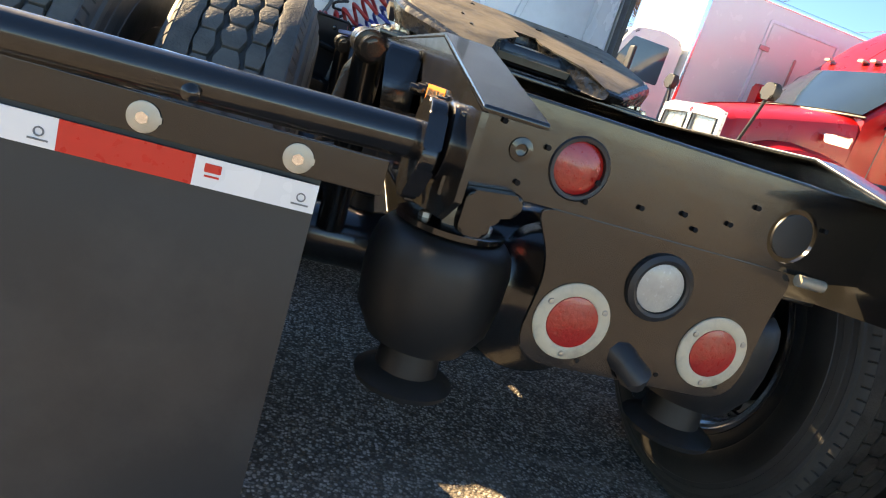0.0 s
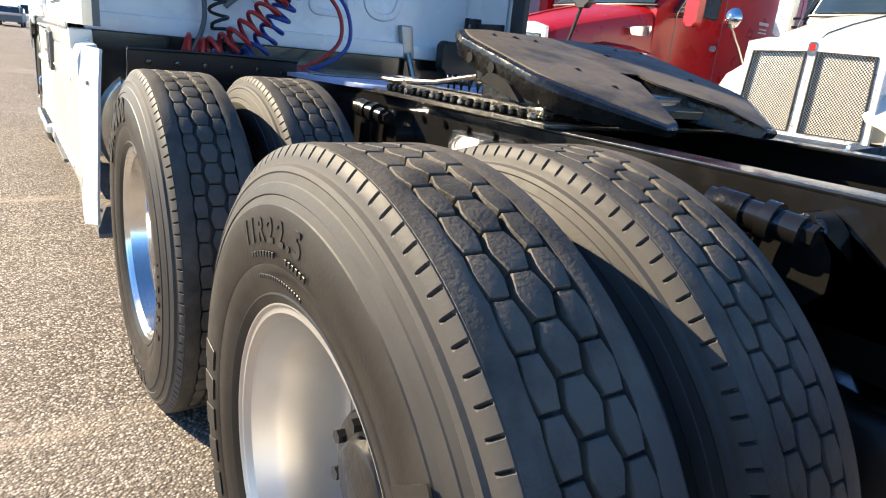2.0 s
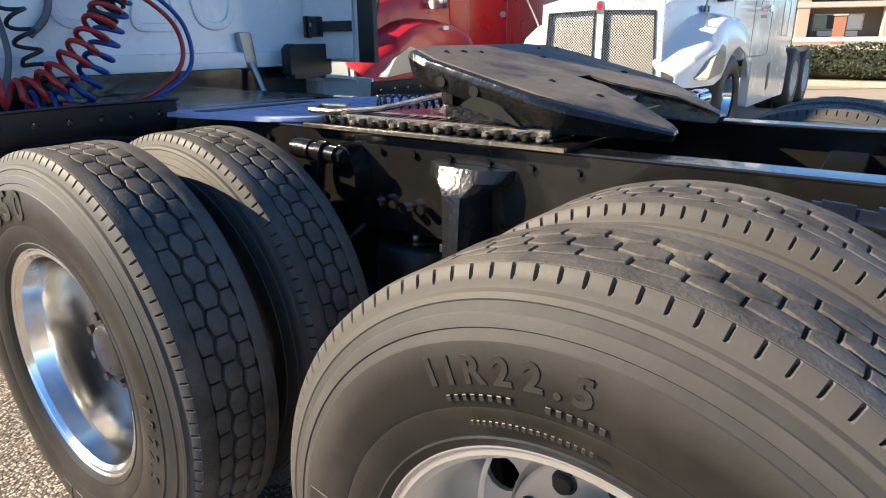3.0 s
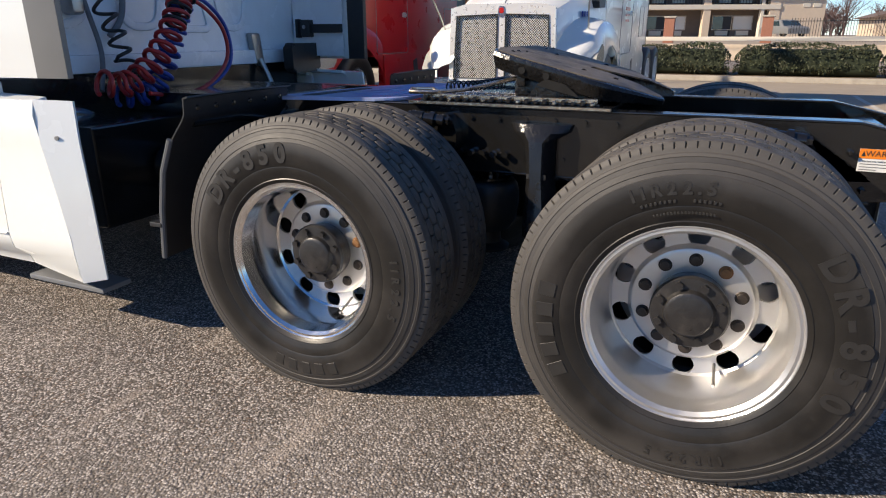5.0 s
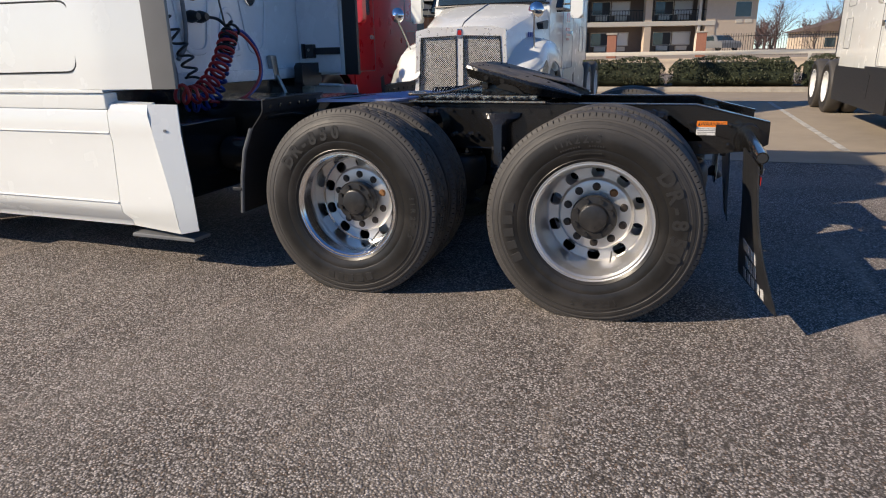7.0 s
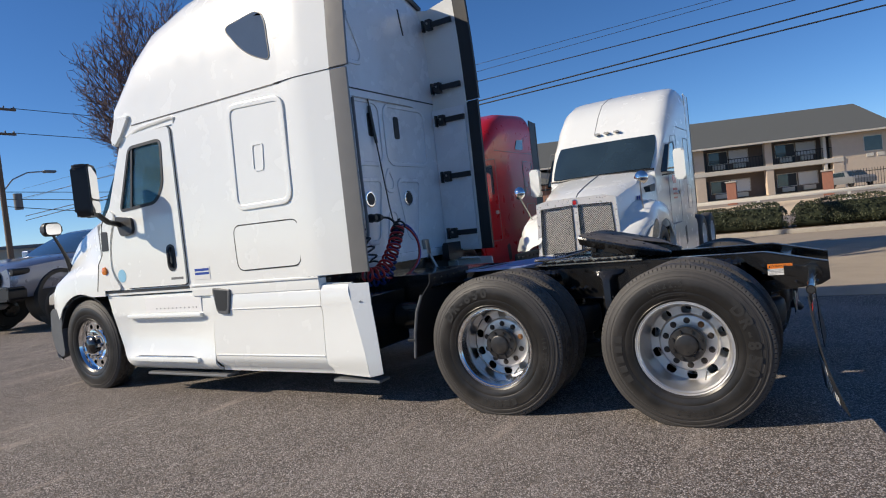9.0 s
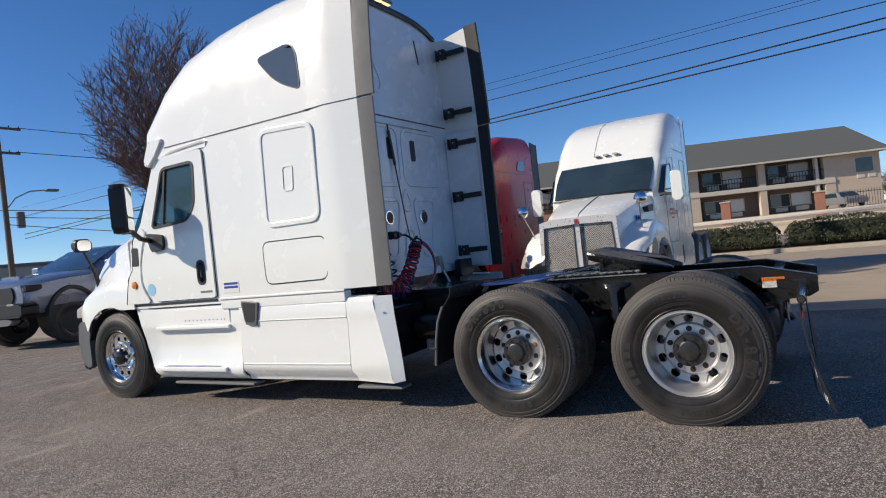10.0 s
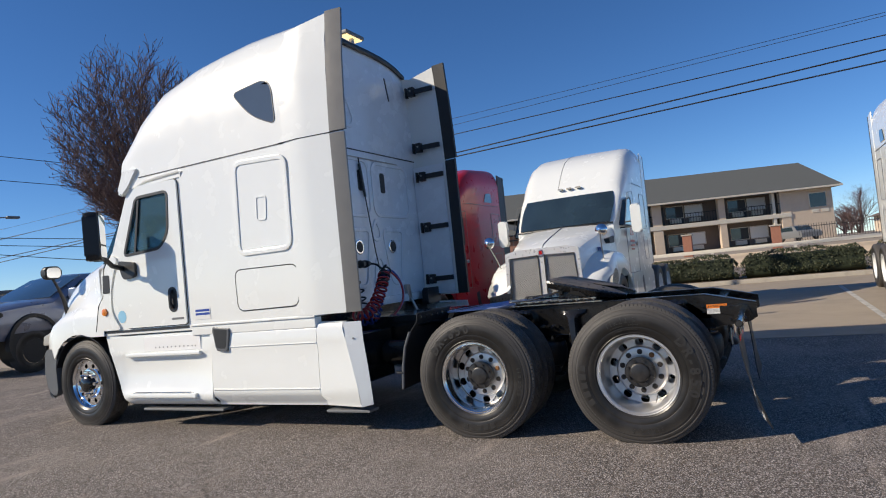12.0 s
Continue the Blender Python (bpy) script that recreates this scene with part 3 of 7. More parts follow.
def steer_wheel(y, side):
    w = part("wheel", DRUM, None, truck, m=pose(side * 1.06, y, HUB, 0, 0, 0 if side < 0 else 180))
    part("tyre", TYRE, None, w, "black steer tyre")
    part("tread", TREAD, None, w)
    part("rim", STEER_RIM, None, w, "chromed steer rim with round hand holes")
    part("hub_cap", lathe([(-0.05, 0.1), (-0.13, 0.095), (-0.15, 0.07), (-0.155, 0.0001)], 32, "x"), FRAME, w)
    for j in range(10):
        a = 2 * math.pi * j / 10
        part("lug_nut", CHROME_NUT, None, w, m=pose(-0.088, 0.143 * math.cos(a), 0.143 * math.sin(a)))
    return w


MODEL = "DR-850"
drive_wheel(0.0, -1, [("11R22.5", 0.048, 0.405, -11, 5.6), ("########", 0.012, 0.372, -17, 1.9), ("######", 0.012, 0.372, 2, 1.9), ("##################", 0.009, 0.340, -7, 1.5), (MODEL, 0.098, 0.402, 82, 11.4), ("#####", 0.072, 0.402, -100, 9.5), ("11R22.5", 0.04, 0.408, 175, 5.6)], 3, DULL_RIM)
drive_wheel(1.32, -1, [(MODEL, 0.094, 0.402, -29, 10.6), ("11R22.5", 0.04, 0.408, 95, 5.6), ("#####", 0.062, 0.408, 178, 8.5)], 4)
drive_wheel(0.0, 1)
drive_wheel(1.32, 1)
Y_STEER, Y_DRAWN = 6.49, 7.04
steer_wheel(Y_STEER, -1)
steer_wheel(Y_STEER, 1)


# chassis rails
def rail(side):
    s = side
    prof = [(7.0, 0.99), (-0.443, 0.995), (-0.813, 0.908), (-0.815, 0.80), (-0.758, 0.765), (-0.508, 0.735), (7.0, 0.735)]
    bm = prism(prof, "x", s * 0.43, s * 0.421)
    top = [(7.0, 0.99), (-0.443, 0.995), (-0.813, 0.908)]
    for (y0, z0), (y1, z1) in zip(top, top[1:]):
        prism([(y0, z0), (y0, z0 + 0.009), (y1, z1 + 0.009), (y1, z1)], "x", s * 0.43, s * 0.345, 0.003, bm)
    prism([(7.0, 0.735), (7.0, 0.726), (-0.508, 0.726), (-0.508, 0.735)], "x", s * 0.43, s * 0.345, 0.003, bm)
    return part("frame_rail", bm, FRAME, truck, "glossy black painted steel frame rail")


rail(-1)
rail(1)
for y in (-0.1, 0.66, 1.6, 2.6, 4.4, 5.8):
    bm = prism([(-0.42, 0.76), (0.42, 0.76), (0.42, 0.93), (0.2, 0.90), (-0.2, 0.90), (-0.42, 0.93)], "y", y - 0.05, y + 0.05, 0.006)
    part("crossmember", bm, FRAME, truck)


# cab
DRAWN["cab"] = True
CROWN = [(3.2, 4.055), (3.66, 4.05), (4.1, 4.005), (4.55, 3.945), (5.12, 3.80), (5.47, 3.56), (5.8, 3.16)]


def cab_ring(y, crown, low=1.06, wide=1.23):
    pts = [(wide - 0.01, low), (wide, low + 0.1), (wide, 1.6), (wide, 2.2)]
    sh = min(2.8, crown - 0.25)
    pts += [(wide - 0.005, max(2.25, sh - 0.1)), (wide - 0.012, sh)]
    for t in (8, 16, 24, 33, 42, 51, 60, 69, 77, 84):
        a = radians(t)
        pts.append((0.56 + (wide - 0.575) * math.cos(a) ** 0.45, sh + (crown - 0.015 - sh) * math.sin(a) ** 0.6))
    pts += [(0.35, crown - 0.008), (0, crown)]
    return [(-x, y, z) for x, z in pts] + [(x, y, z) for x, z in pts[-2::-1]]


def shell_x(y, z, wide=1.23):
    """Half width of the sleeper at a drawn station and height."""
    crown = ease(y, CROWN)
    sh = min(2.8, crown - 0.25)
    if z <= sh:
        return wide - 0.012 * max(0.0, (z - 2.2) / 0.6)
    up = min(1.0, (z - sh) / (crown - 0.015 - sh)) ** (1 / 0.6)
    return 0.56 + (wide - 0.575) * math.cos(math.asin(up)) ** 0.45


rings = [cab_ring(y, ease(y, CROWN)) for y in (3.2, 3.35, 3.5, 3.7, 3.9, 4.1, 4.3, 4.5, 4.72)]
part("sleeper_shell", thick(loft(rings), 0.01), WHITE, truck, "white painted raised-roof sleeper shell", sharp=30)
rings = [cab_ring(y, ease(y, CROWN))[4:-4] for y in (4.72, 4.9, 5.1, 5.3, 5.45, 5.6, 5.78)]
part("cab_roof", thick(loft(rings), 0.01), WHITE, truck, "white painted cab roof", sharp=30)


def plate(outline, holes, axis, a, b):
    """A flat plate with openings, from a to b along an axis."""
    own = bmesh.new()
    put = {"x": lambda u, v: (a, u, v), "y": lambda u, v: (u, a, v), "z": lambda u, v: (u, v, a)}[axis]
    edges = []
    for loop in [outline] + holes:
        vs = [own.verts.new(put(u, v)) for u, v in loop]
        edges += [own.edges.new((vs[i], vs[(i + 1) % len(vs)])) for i in range(len(vs))]
    res = bmesh.ops.triangle_fill(own, edges=edges, use_beauty=True)
    faces = [g for g in res["geom"] if isinstance(g, bmesh.types.BMFace)]
    ext = bmesh.ops.extrude_face_region(own, geom=faces)
    for g in ext["geom"]:
        if isinstance(g, bmesh.types.BMVert):
            g.co["xyz".index(axis)] = b
    return own


# cab sides and doors
DRAWN["cab"] = False
WINDOW = corners([(5.26, 2.575), (4.745, 2.58), (4.785, 2.14), (4.92, 1.975), (5.525, 1.95)], [0.07, 0.07, 0.08, 0.09, 0.06])
DOOR = corners([(5.27, 2.705), (4.60, 2.69), (4.605, 1.13), (5.62, 1.13), (5.80, 1.32), (5.77, 1.62), (5.60, 1.96), (5.43, 2.45)], [0.08, 0.05, 0.04, 0.10, 0.12, 0.12, 0.10, 0.10])
for s in (-1, 1):
    side = [(4.535, 1.06), (6.03, 1.06), (6.0, 1.78), (5.76, 2.02), (5.36, 2.80), (4.535, 2.80)]
    part("cab_side", plate(side, [corners([(5.29, 2.61), (4.71, 2.61), (4.71, 1.92), (5.58, 1.92)], 0.05)], "x", s * 1.212, s * 1.18), WHITE, truck)
    door = part("door", plate(DOOR, [WINDOW], "x", s * 1.213, s * 1.236), WHITE, truck, "white cab door with a tinted window, sky reflection in its colour")
    part("window_pane", prism(WINDOW, "x", s * 1.215, s * 1.221), GLASS, door)
    part("window_seal", strip(WINDOW, 0.03, s * 0.008, "x", s * 1.234), PLASTIC, door)
    part("window_divider", prism([(5.33, 1.96), (5.36, 1.96), (5.235, 2.56), (5.205, 2.56)], "x", s * 1.222, s * 1.236), PLASTIC, door)
    part("door_gap", strip(DOOR, 0.016, s * 0.004, "x", s * 1.2125), PLASTIC, door)
    h = part("door_handle", prism(rounded(4.725, 4.855, 1.27, 1.54, 0.06), "x", s * 1.235, s * 1.243, 0.003), PLASTIC, door, "black recessed door handle")
    part("grip", tube([(s * 1.245, 4.79, 1.31), (s * 1.27, 4.79, 1.36), (s * 1.27, 4.79, 1.46), (s * 1.245, 4.79, 1.51)], 0.016, 8), PLASTIC, door)
    part("badge", box(s * 1.236, s * 1.238, 4.645, 4.83, 1.185, 1.208), GREY, door)
    part("drip_rail", tube([(s * 1.222, y, z) for y, z in ((5.30, 2.69), (5.10, 2.735), (4.90, 2.752), (4.56, 2.765), (4.515, 2.75), (4.53, 2.70))], [0.008, 0.020, 0.022, 0.022, 0.018, 0.006], 8), WHITE, truck)
    cowl = corners([(5.68, 1.12), (5.835, 1.31), (5.805, 1.63), (5.67, 1.93), (5.76, 1.98), (5.90, 1.84), (5.955, 1.51), (6.05, 1.41), (6.125, 1.12)], [0.06, 0.12, 0.12, 0.03, 0.03, 0.06, 0.08, 0.06, 0.01])
    part("cowl_panel", prism(cowl, "x", s * 1.213, s * 1.2365, 0.004), WHITE, truck)
    part("fender_seam", tube([(s * 1.232, y, z) for y, z in ((5.78, 1.985), (5.908, 1.84), (5.965, 1.51), (6.06, 1.41), (6.135, 1.12))], 0.008, 6), PLASTIC, truck)
    part("hood_vent", prism(corners([(5.822, 1.755), (5.935, 1.765), (5.95, 1.55), (5.832, 1.55)], 0.02), "x", s * 1.230, s * 1.241, 0.003), PLASTIC, truck, "black hood side vent")
    part("sill_gap", box(s * 1.205, s * 1.2175, 4.60, 6.10, 1.085, 1.112), PLASTIC, truck)
DRAWN["cab"] = True
part("sun_visor", thick(loft([[(x, 5.72 + 0.20 * (1 - (x / 1.2) ** 2) + dy, z) for x in np.linspace(-1.2, 1.2, 13)] for dy, z in ((-0.05, 2.93), (0.08, 2.87), (0.12, 2.70))]), 0.012), WHITE, truck, "white roof visor over the windscreen")
for s in (-1, 1):
    part("visor_end", prism(corners([(5.46, 2.89), (5.70, 2.91), (5.84, 2.67), (5.78, 2.62), (5.62, 2.73)], 0.03), "x", s * 1.08, s * 1.25, 0.02), WHITE, truck, "white visor end cap")
screen = loft([[(x * w, y0 - bow * (abs(x) / 1.2) ** 2.4, z) for x in np.linspace(-1.2, 1.2, 13)] for y0, z, bow, w in ((5.98, 2.88, 0.45, 0.97), (6.35, 2.40, 0.42, 0.98), (6.72, 1.90, 0.36, 1.0))])
part("windscreen", thick(screen, 0.006), SCREEN, truck, "tinted laminated windscreen")
part("cab_floor", box(-1.18, 1.18, 4.72, 6.5, 1.06, 1.12), PLASTIC, truck)
part("dashboard", prism([(5.95, 1.2), (6.6, 1.2), (6.6, 1.86), (6.1, 1.9), (5.95, 1.75)], "x", -1.17, 1.17, 0.03), GREY, truck)
part("steering_wheel", lathe([(0, 0.21), (0.015, 0.225), (0.03, 0.21), (0.015, 0.195)], 28, "y", closed=True), PLASTIC, truck, m=pose(-0.62, 5.72, 1.98, 35, 0, 0))
for x in (-0.62, 0.62):
    seat = part("seat", box(x - 0.26, x + 0.26, 5.0, 5.5, 1.45, 1.62, 0.05), GREY, truck, "grey cab seat")
    part("seat_back", prism([(4.88, 1.5), (5.05, 1.6), (4.98, 2.42), (4.85, 2.42)], "x", x - 0.25, x + 0.25, 0.04), GREY, seat)
part("sleeper_curtain", box(-1.16, 1.16, 4.69, 4.71, 1.1, 2.8), GREY, truck)
part("roof_joint", box(-1.2235, -1.214, 3.0, 5.45, 2.792, 2.803), PLASTIC, truck)

DARKPANE = material("dark_pane", (0.075, 0.095, 0.12), 0.05, vary=0.3, scale=2, rough_vary=0.02, coat=1.0)

# sleeper side details
DRAWN["cab"] = False
for s in (-1, 1):
    x = s * 1.231
    hatch = [(3.735, 2.70), (3.08, 2.67), (3.095, 1.785), (3.765, 1.785)]
    part("side_locker_door", prism(corners(hatch, 0.1), "x", s * 1.226, s * 1.236, 0.004), WHITE, truck, "white moulded locker door panel")
    part("panel_rim", bmesh_round(strip(corners(hatch, 0.1), 0.05, s * 0.020, "x", s * 1.227)), WHITE, truck)
    inner = corners([(3.48, 2.325), (3.355, 2.32), (3.375, 2.09), (3.494, 2.097)], 0.03)
    part("panel_recess", strip(inner, 0.014, s * 0.007, "x", s * 1.236), WHITE, truck)
    low = corners([(3.857, 1.632), (3.045, 1.623), (3.06, 1.222), (3.85, 1.215)], 0.09)
    part("luggage_door", prism(low, "x", s * 1.226, s * 1.234, 0.003), WHITE, truck, "white luggage door")
    part("luggage_door_gap", strip(low, 0.011, s * 0.0025, "x", s * 1.2315), PLASTIC, truck)
    part("lower_panel", box(s * 1.12, s * 1.223, 2.90, 4.56, 1.0, 1.10, 0.012), WHITE, truck, "white lower body panel")
    part("belt_line", box(s * 1.225, s * 1.238, 2.89, 4.57, 1.10, 1.118, 0.003), WHITE, truck)
    win = corners([(3.72, 3.42), (3.27, 3.475), (3.19, 3.38), (3.165, 3.00), (3.46, 3.13)], [0.10, 0.09, 0.08, 0.08, 0.15])
    pane, seal = prism(win, "x", -0.03, 0.005), strip(win, 0.008, 0.005, "x", 0.001)
    for own in (pane, seal):
        for v in own.verts:
            v.co.x = s * (shell_x(v.co.y + 0.12, v.co.z) + v.co.x)
    part("roof_window", pane, DARKPANE, truck, "tinted teardrop roof window", sharp=60)
    part("roof_window_seal", seal, PLASTIC, truck)

# back wall
DRAWN["cab"] = True
bw = prism([(-1.2, 1.12), (1.2, 1.12), (1.2, 3.5), (1.18, 3.82), (1.0, 3.99), (0.6, 4.055), (-0.6, 4.05), (-0.95, 3.97), (-1.12, 3.7), (-1.2, 3.2)], "y", 3.2, 3.235)
back = part("back_wall", bw, WHITE_WALL, truck, "white pressed sheet back wall of the sleeper")
ribs = [rounded(-0.45, 0.09, 2.12, 2.755, 0.11), rounded(0.17, 0.95, 2.13, 2.745, 0.11), rounded(-1.02, -0.56, 1.34, 2.32, 0.12)]
ribs.append(corners([(-0.45, 1.96), (-0.33, 1.33), (-0.11, 1.33), (0.02, 1.96)], 0.09))
ribs.append(corners([(0.29, 1.96), (0.41, 1.33), (0.60, 1.33), (0.73, 1.96)], 0.09))
ribs.append(corners([(0.105, 1.64), (0.215, 1.64), (0.30, 1.32), (0.03, 1.32)], 0.06))
ribs.append(corners([(0.155, 2.08), (0.235, 1.95), (0.215, 1.85), (0.10, 1.85), (0.08, 1.95)], 0.04))
ribs.append(corners([(-0.30, 3.62), (-0.10, 3.22), (-0.14, 3.12), (-0.40, 3.12)], 0.05))
for outl in ribs:
    part("pressed_rib", bmesh_round(strip(outl, 0.044, -0.026, "y", 3.203), 0.011), WHITE_WALL, back)
for x in (-0.225, 0.457):
    ring = part("grommet", lathe([(3.20, 0.082), (3.172, 0.082), (3.166, 0.075), (3.168, 0.062), (3.182, 0.060)], 28, "y"), CHROME, back, "bright ring round a dark lens", m=pose(x, 0, 1.765))
    part("lens", lathe([(3.186, 0.060), (3.176, 0.057), (3.172, 0.030), (3.171, 0.0001)], 28, "y"), PLASTIC, ring)
for x0 in (-0.12, 0.335):
    part("vent", prism(rounded(x0, x0 + 0.09, 2.40, 2.635, 0.02), "y", 3.2, 3.188, 0.003), PLASTIC, back, "black vent slot")
part("wall_slot", prism([(0.645, 3.84), (0.662, 3.84), (0.722, 3.565), (0.705, 3.565)], "y", 3.2, 3.186), PLASTIC, back)
part("wall_joint", box(-1.2, 1.2, 3.196, 3.2, 2.85, 2.865), PLASTIC, back)
part("wall_sill", box(-1.15, 1.15, 3.12, 3.2, 1.10, 1.19, 0.01), WHITE_WALL, back)
part("hose_rail", tube([(-0.34, 3.17, 2.77), (0.72, 3.17, 2.77)], 0.008, 8), STEEL, truck)
hanger = part("hose_spring", tube([(-0.10, 3.165, 2.77), (-0.045, 3.15, 2.33), (0.0, 3.08, 1.70), (0.02, 3.04, 1.50)], 0.010, 8), PLASTIC, truck, "black hose hanger spring")
part("spring_sleeve", tube([(-0.092, 3.164, 2.70), (-0.045, 3.15, 2.33)], 0.021, 10), PLASTIC, hanger)

# side extenders behind the sleeper
STRIP = material("grey_edge_rubber", (0.165, 0.160, 0.150), 0.34, vary=0.12, scale=6)
for s in (-1, 1):
    skin = []
    skin.append([(s * (shell_x(3.26, z) + 0.003), 3.26, z) for z in (1.12, 2.0, 2.79, 3.0, 3.4, 3.7, 3.93)])
    for y in (2.99, 2.85, 2.7, 2.58):
        top = 3.97 + 0.15 * (2.97 - y)
        turn = 0.115 * max(0.0, 2.97 - y)
        col = [(s * (wide - turn), y, z) for wide, z in ((1.237, 1.12), (1.239, 2.0), (1.237, 2.79), (1.227, 3.0), (1.205, 3.4), (1.175, 3.7), (1.125, top - 0.06))]
        skin.append(col)
    part("side_extender", thick(loft(skin), 0.025), WHITE, truck, "white side extender fairing behind the sleeper", sharp=50)
    for cut, out in ((((1.238, 1.12), (1.238, 2.0), (1.236, 2.79)), 0.0), (((1.236, 2.81), (1.222, 3.1), (1.192, 3.5), (1.13, 3.985)), 0.018)):
        tone, words = (STRIP, "grey rubber trailing edge strip") if s < 0 else (PLASTIC, "black rubber trailing edge strip")
        part("extender_edge", thick(loft([[(s * (w - d), y - (out if y < 2.5 else 0), z) for w, z in cut] for y, d in ((2.58, 0.042), (2.50, 0.050), (2.43, 0.066))]), 0.03), tone, truck, words)
    link = part("extender_panel", box(s * 1.150, s * 1.158, 2.62, 3.19, 1.14, 2.77), WHITE_WALL, truck)
    part("extender_seam", tube([(s * 1.2285, 3.30, 2.80), (s * 1.2285, 3.26, 2.80), (s * 1.2375, 2.99, 2.80), (s * 1.193, 2.58, 2.80), (s * 1.175, 2.43, 2.80)], 0.0045, 6), PLASTIC, truck)
    for z, inn in ((3.72, 0.085), (3.01, 0.03), (2.64, 0.015), (1.99, 0.015), (1.33, 0.015)):
        move = pose(-s * inn, 0, 0)
        b = part("extender_bracket", box(s * 1.17, s * 1.135, 2.62, 3.10, z - 0.03, z + 0.03, 0.006), PLASTIC, truck, "black steel extender bracket", m=move)
        part("bracket_clamp", box(s * 1.18, s * 1.11, 2.9, 2.99, z - 0.06, z + 0.06, 0.008), PLASTIC, b)
        part("bracket_bolt", cyl((s * 1.112, 2.945, z + 0.01), (s * 1.100, 2.945, z + 0.01), 0.013, 10), STEEL, b)
        part("bracket_clamp", box(s * 1.18, s * 1.12, 3.06, 3.11, z - 0.065, z + 0.065, 0.008), PLASTIC, b)
part("roof_trailing_edge", tube([(x, 3.17, 4.065 - (0.22 if x < 0 else 0.13) * (abs(x) / 1.1) ** 4) for x in np.linspace(-0.96, 1.1, 13)], 0.035, 8), PLASTIC, truck, "black rubber roof trailing edge")

# chassis skirts
for s in (-1, 1):
    def col(y, top=1.03):
        return [(s * 1.14, y, top + 0.02), (s * 1.20, y, top), (s * 1.22, y, top - 0.05), (s * 1.225, y, 0.86), (s * 1.215, y, 0.80), (s * 1.225, y, 0.62), (s * 1.235, y, 0.42), (s * 1.225, y, 0.36), (s * 1.16, y, 0.30), (s * 1.15, y, 0.26)]
    rear = [[(s * 1.14, 2.64, 1.04), (s * 1.20, 2.64, 1.03), (s * 1.22, 2.63, 0.97), (s * 1.225, 2.60, 0.86), (s * 1.215, 2.585, 0.8), (s * 1.23, 2.545, 0.62), (s * 1.245, 2.50, 0.45), (s * 1.25, 2.49, 0.38), (s * 1.25, 2.48, 0.30), (s * 1.245, 2.47, 0.262)], col(2.97, 1.03)]
    sk = part("rear_skirt", thick(loft(rear), 0.02), WHITE, truck, "white chassis fairing rear panel", sharp=50)
    flange = loft([[(s * 1.20, 2.64, 1.035), (s * 1.15, 2.46, 1.03)], [(s * 1.228, 2.60, 0.86), (s * 1.165, 2.445, 0.86)], [(s * 1.235, 2.54, 0.6), (s * 1.185, 2.405, 0.6)], [(s * 1.25, 2.48, 0.36), (s * 1.20, 2.38, 0.4)], [(s * 1.248, 2.47, 0.262), (s * 1.205, 2.37, 0.28)]])
    part("skirt_end", thick(flange, 0.012), WHITE, sk, "white bolted end flange", sharp=60)
    for z, y in ((0.88, 2.535), (0.72, 2.51), (0.52, 2.455), (0.33, 2.43)):
        part("bolt", cyl((s * 1.18, y, z), (s * 1.202, y - 0.005, z), 0.009, 10), STEEL, sk)
    part("skirt_crease", tube([(s * 1.2385, 2.99, 0.43), (s * 1.2385, 3.6, 0.43), (s * 1.2385, 4.41, 0.43)], 0.006, 6), WHITE, truck)
    part("skirt_crease", tube([(s * 1.2275, 2.99, 0.862), (s * 1.2275, 4.19, 0.862)], 0.005, 6), WHITE, truck)
    part("tank_skirt", thick(loft([col(2.982, 1.03), col(3.6, 1.035), col(4.42, 1.04)]), 0.02), WHITE, truck, "white chassis fairing tank panel", sharp=50)
    DRAWN["cab"] = False
    latch = prism([(4.0, 1.05), (4.24, 1.075), (4.235, 1.03), (4.215, 0.87), (4.19, 0.825), (4.06, 0.815), (4.035, 0.86)], "x", s * 1.20, s * 1.245, 0.012)
    part("fuel_door_latch", latch, PALE_PLASTIC, truck, "dark grey plastic latch bracket")
    part("latch_recess", prism([(4.03, 1.04), (4.215, 1.055), (4.20, 0.89), (4.175, 0.855), (4.075, 0.85), (4.055, 0.88)], "x", s * 1.244, s * 1.247), PLASTIC, truck)
    DRAWN["cab"] = True
    front = []
    for y in (4.435, 4.8, 5.2, 5.6, 6.05):
        inn = 0.0 if y < 4.5 else 0.05
        front.append([(s * 1.14, y, 1.06), (s * 1.19, y, 1.04), (s * 1.20, y, 0.86), (s * 1.20, y, 0.82), (s * (1.21 - inn), y, 0.72), (s * (1.225 - inn), y, 0.5), (s * 1.235, y, 0.40), (s * 1.24, y, 0.34), (s * 1.20, y, 0.29), (s * 1.15, y, 0.26)])
    front.append([(s * 1.14, 6.42, 1.09), (s * 1.2, 6.42, 1.08), (s * 1.2, 6.36, 0.86), (s * 1.2, 6.34, 0.82), (s * 1.21, 6.28, 0.72), (s * 1.22, 6.18, 0.5), (s * 1.23, 6.14, 0.40), (s * 1.235, 6.10, 0.34), (s * 1.2, 6.08, 0.29), (s * 1.15, 6.06, 0.26)])
    part("step_skirt", thick(loft(front), 0.02), WHITE, truck, "white chassis fairing with entry steps", sharp=50)
    st = part("step", box(s * 1.15, s * 1.235, 4.62, 6.0, 0.80, 0.84, 0.012), WHITE, truck, "white upper entry step")
    part("step_back", box(s * 1.19, s * 1.206, 4.62, 5.64, 0.85, 1.02, 0.01), TAPE_WHITE, st)
    lo = part("step", box(s * 1.17, s * 1.275, 4.70, 5.95, 0.35, 0.40, 0.015), WHITE, truck, "white lower entry step with steel tread")
    part("step_tread", box(s * 1.18, s * 1.262, 4.8, 5.85, 0.40, 0.408, 0.003), ALLOY, lo)
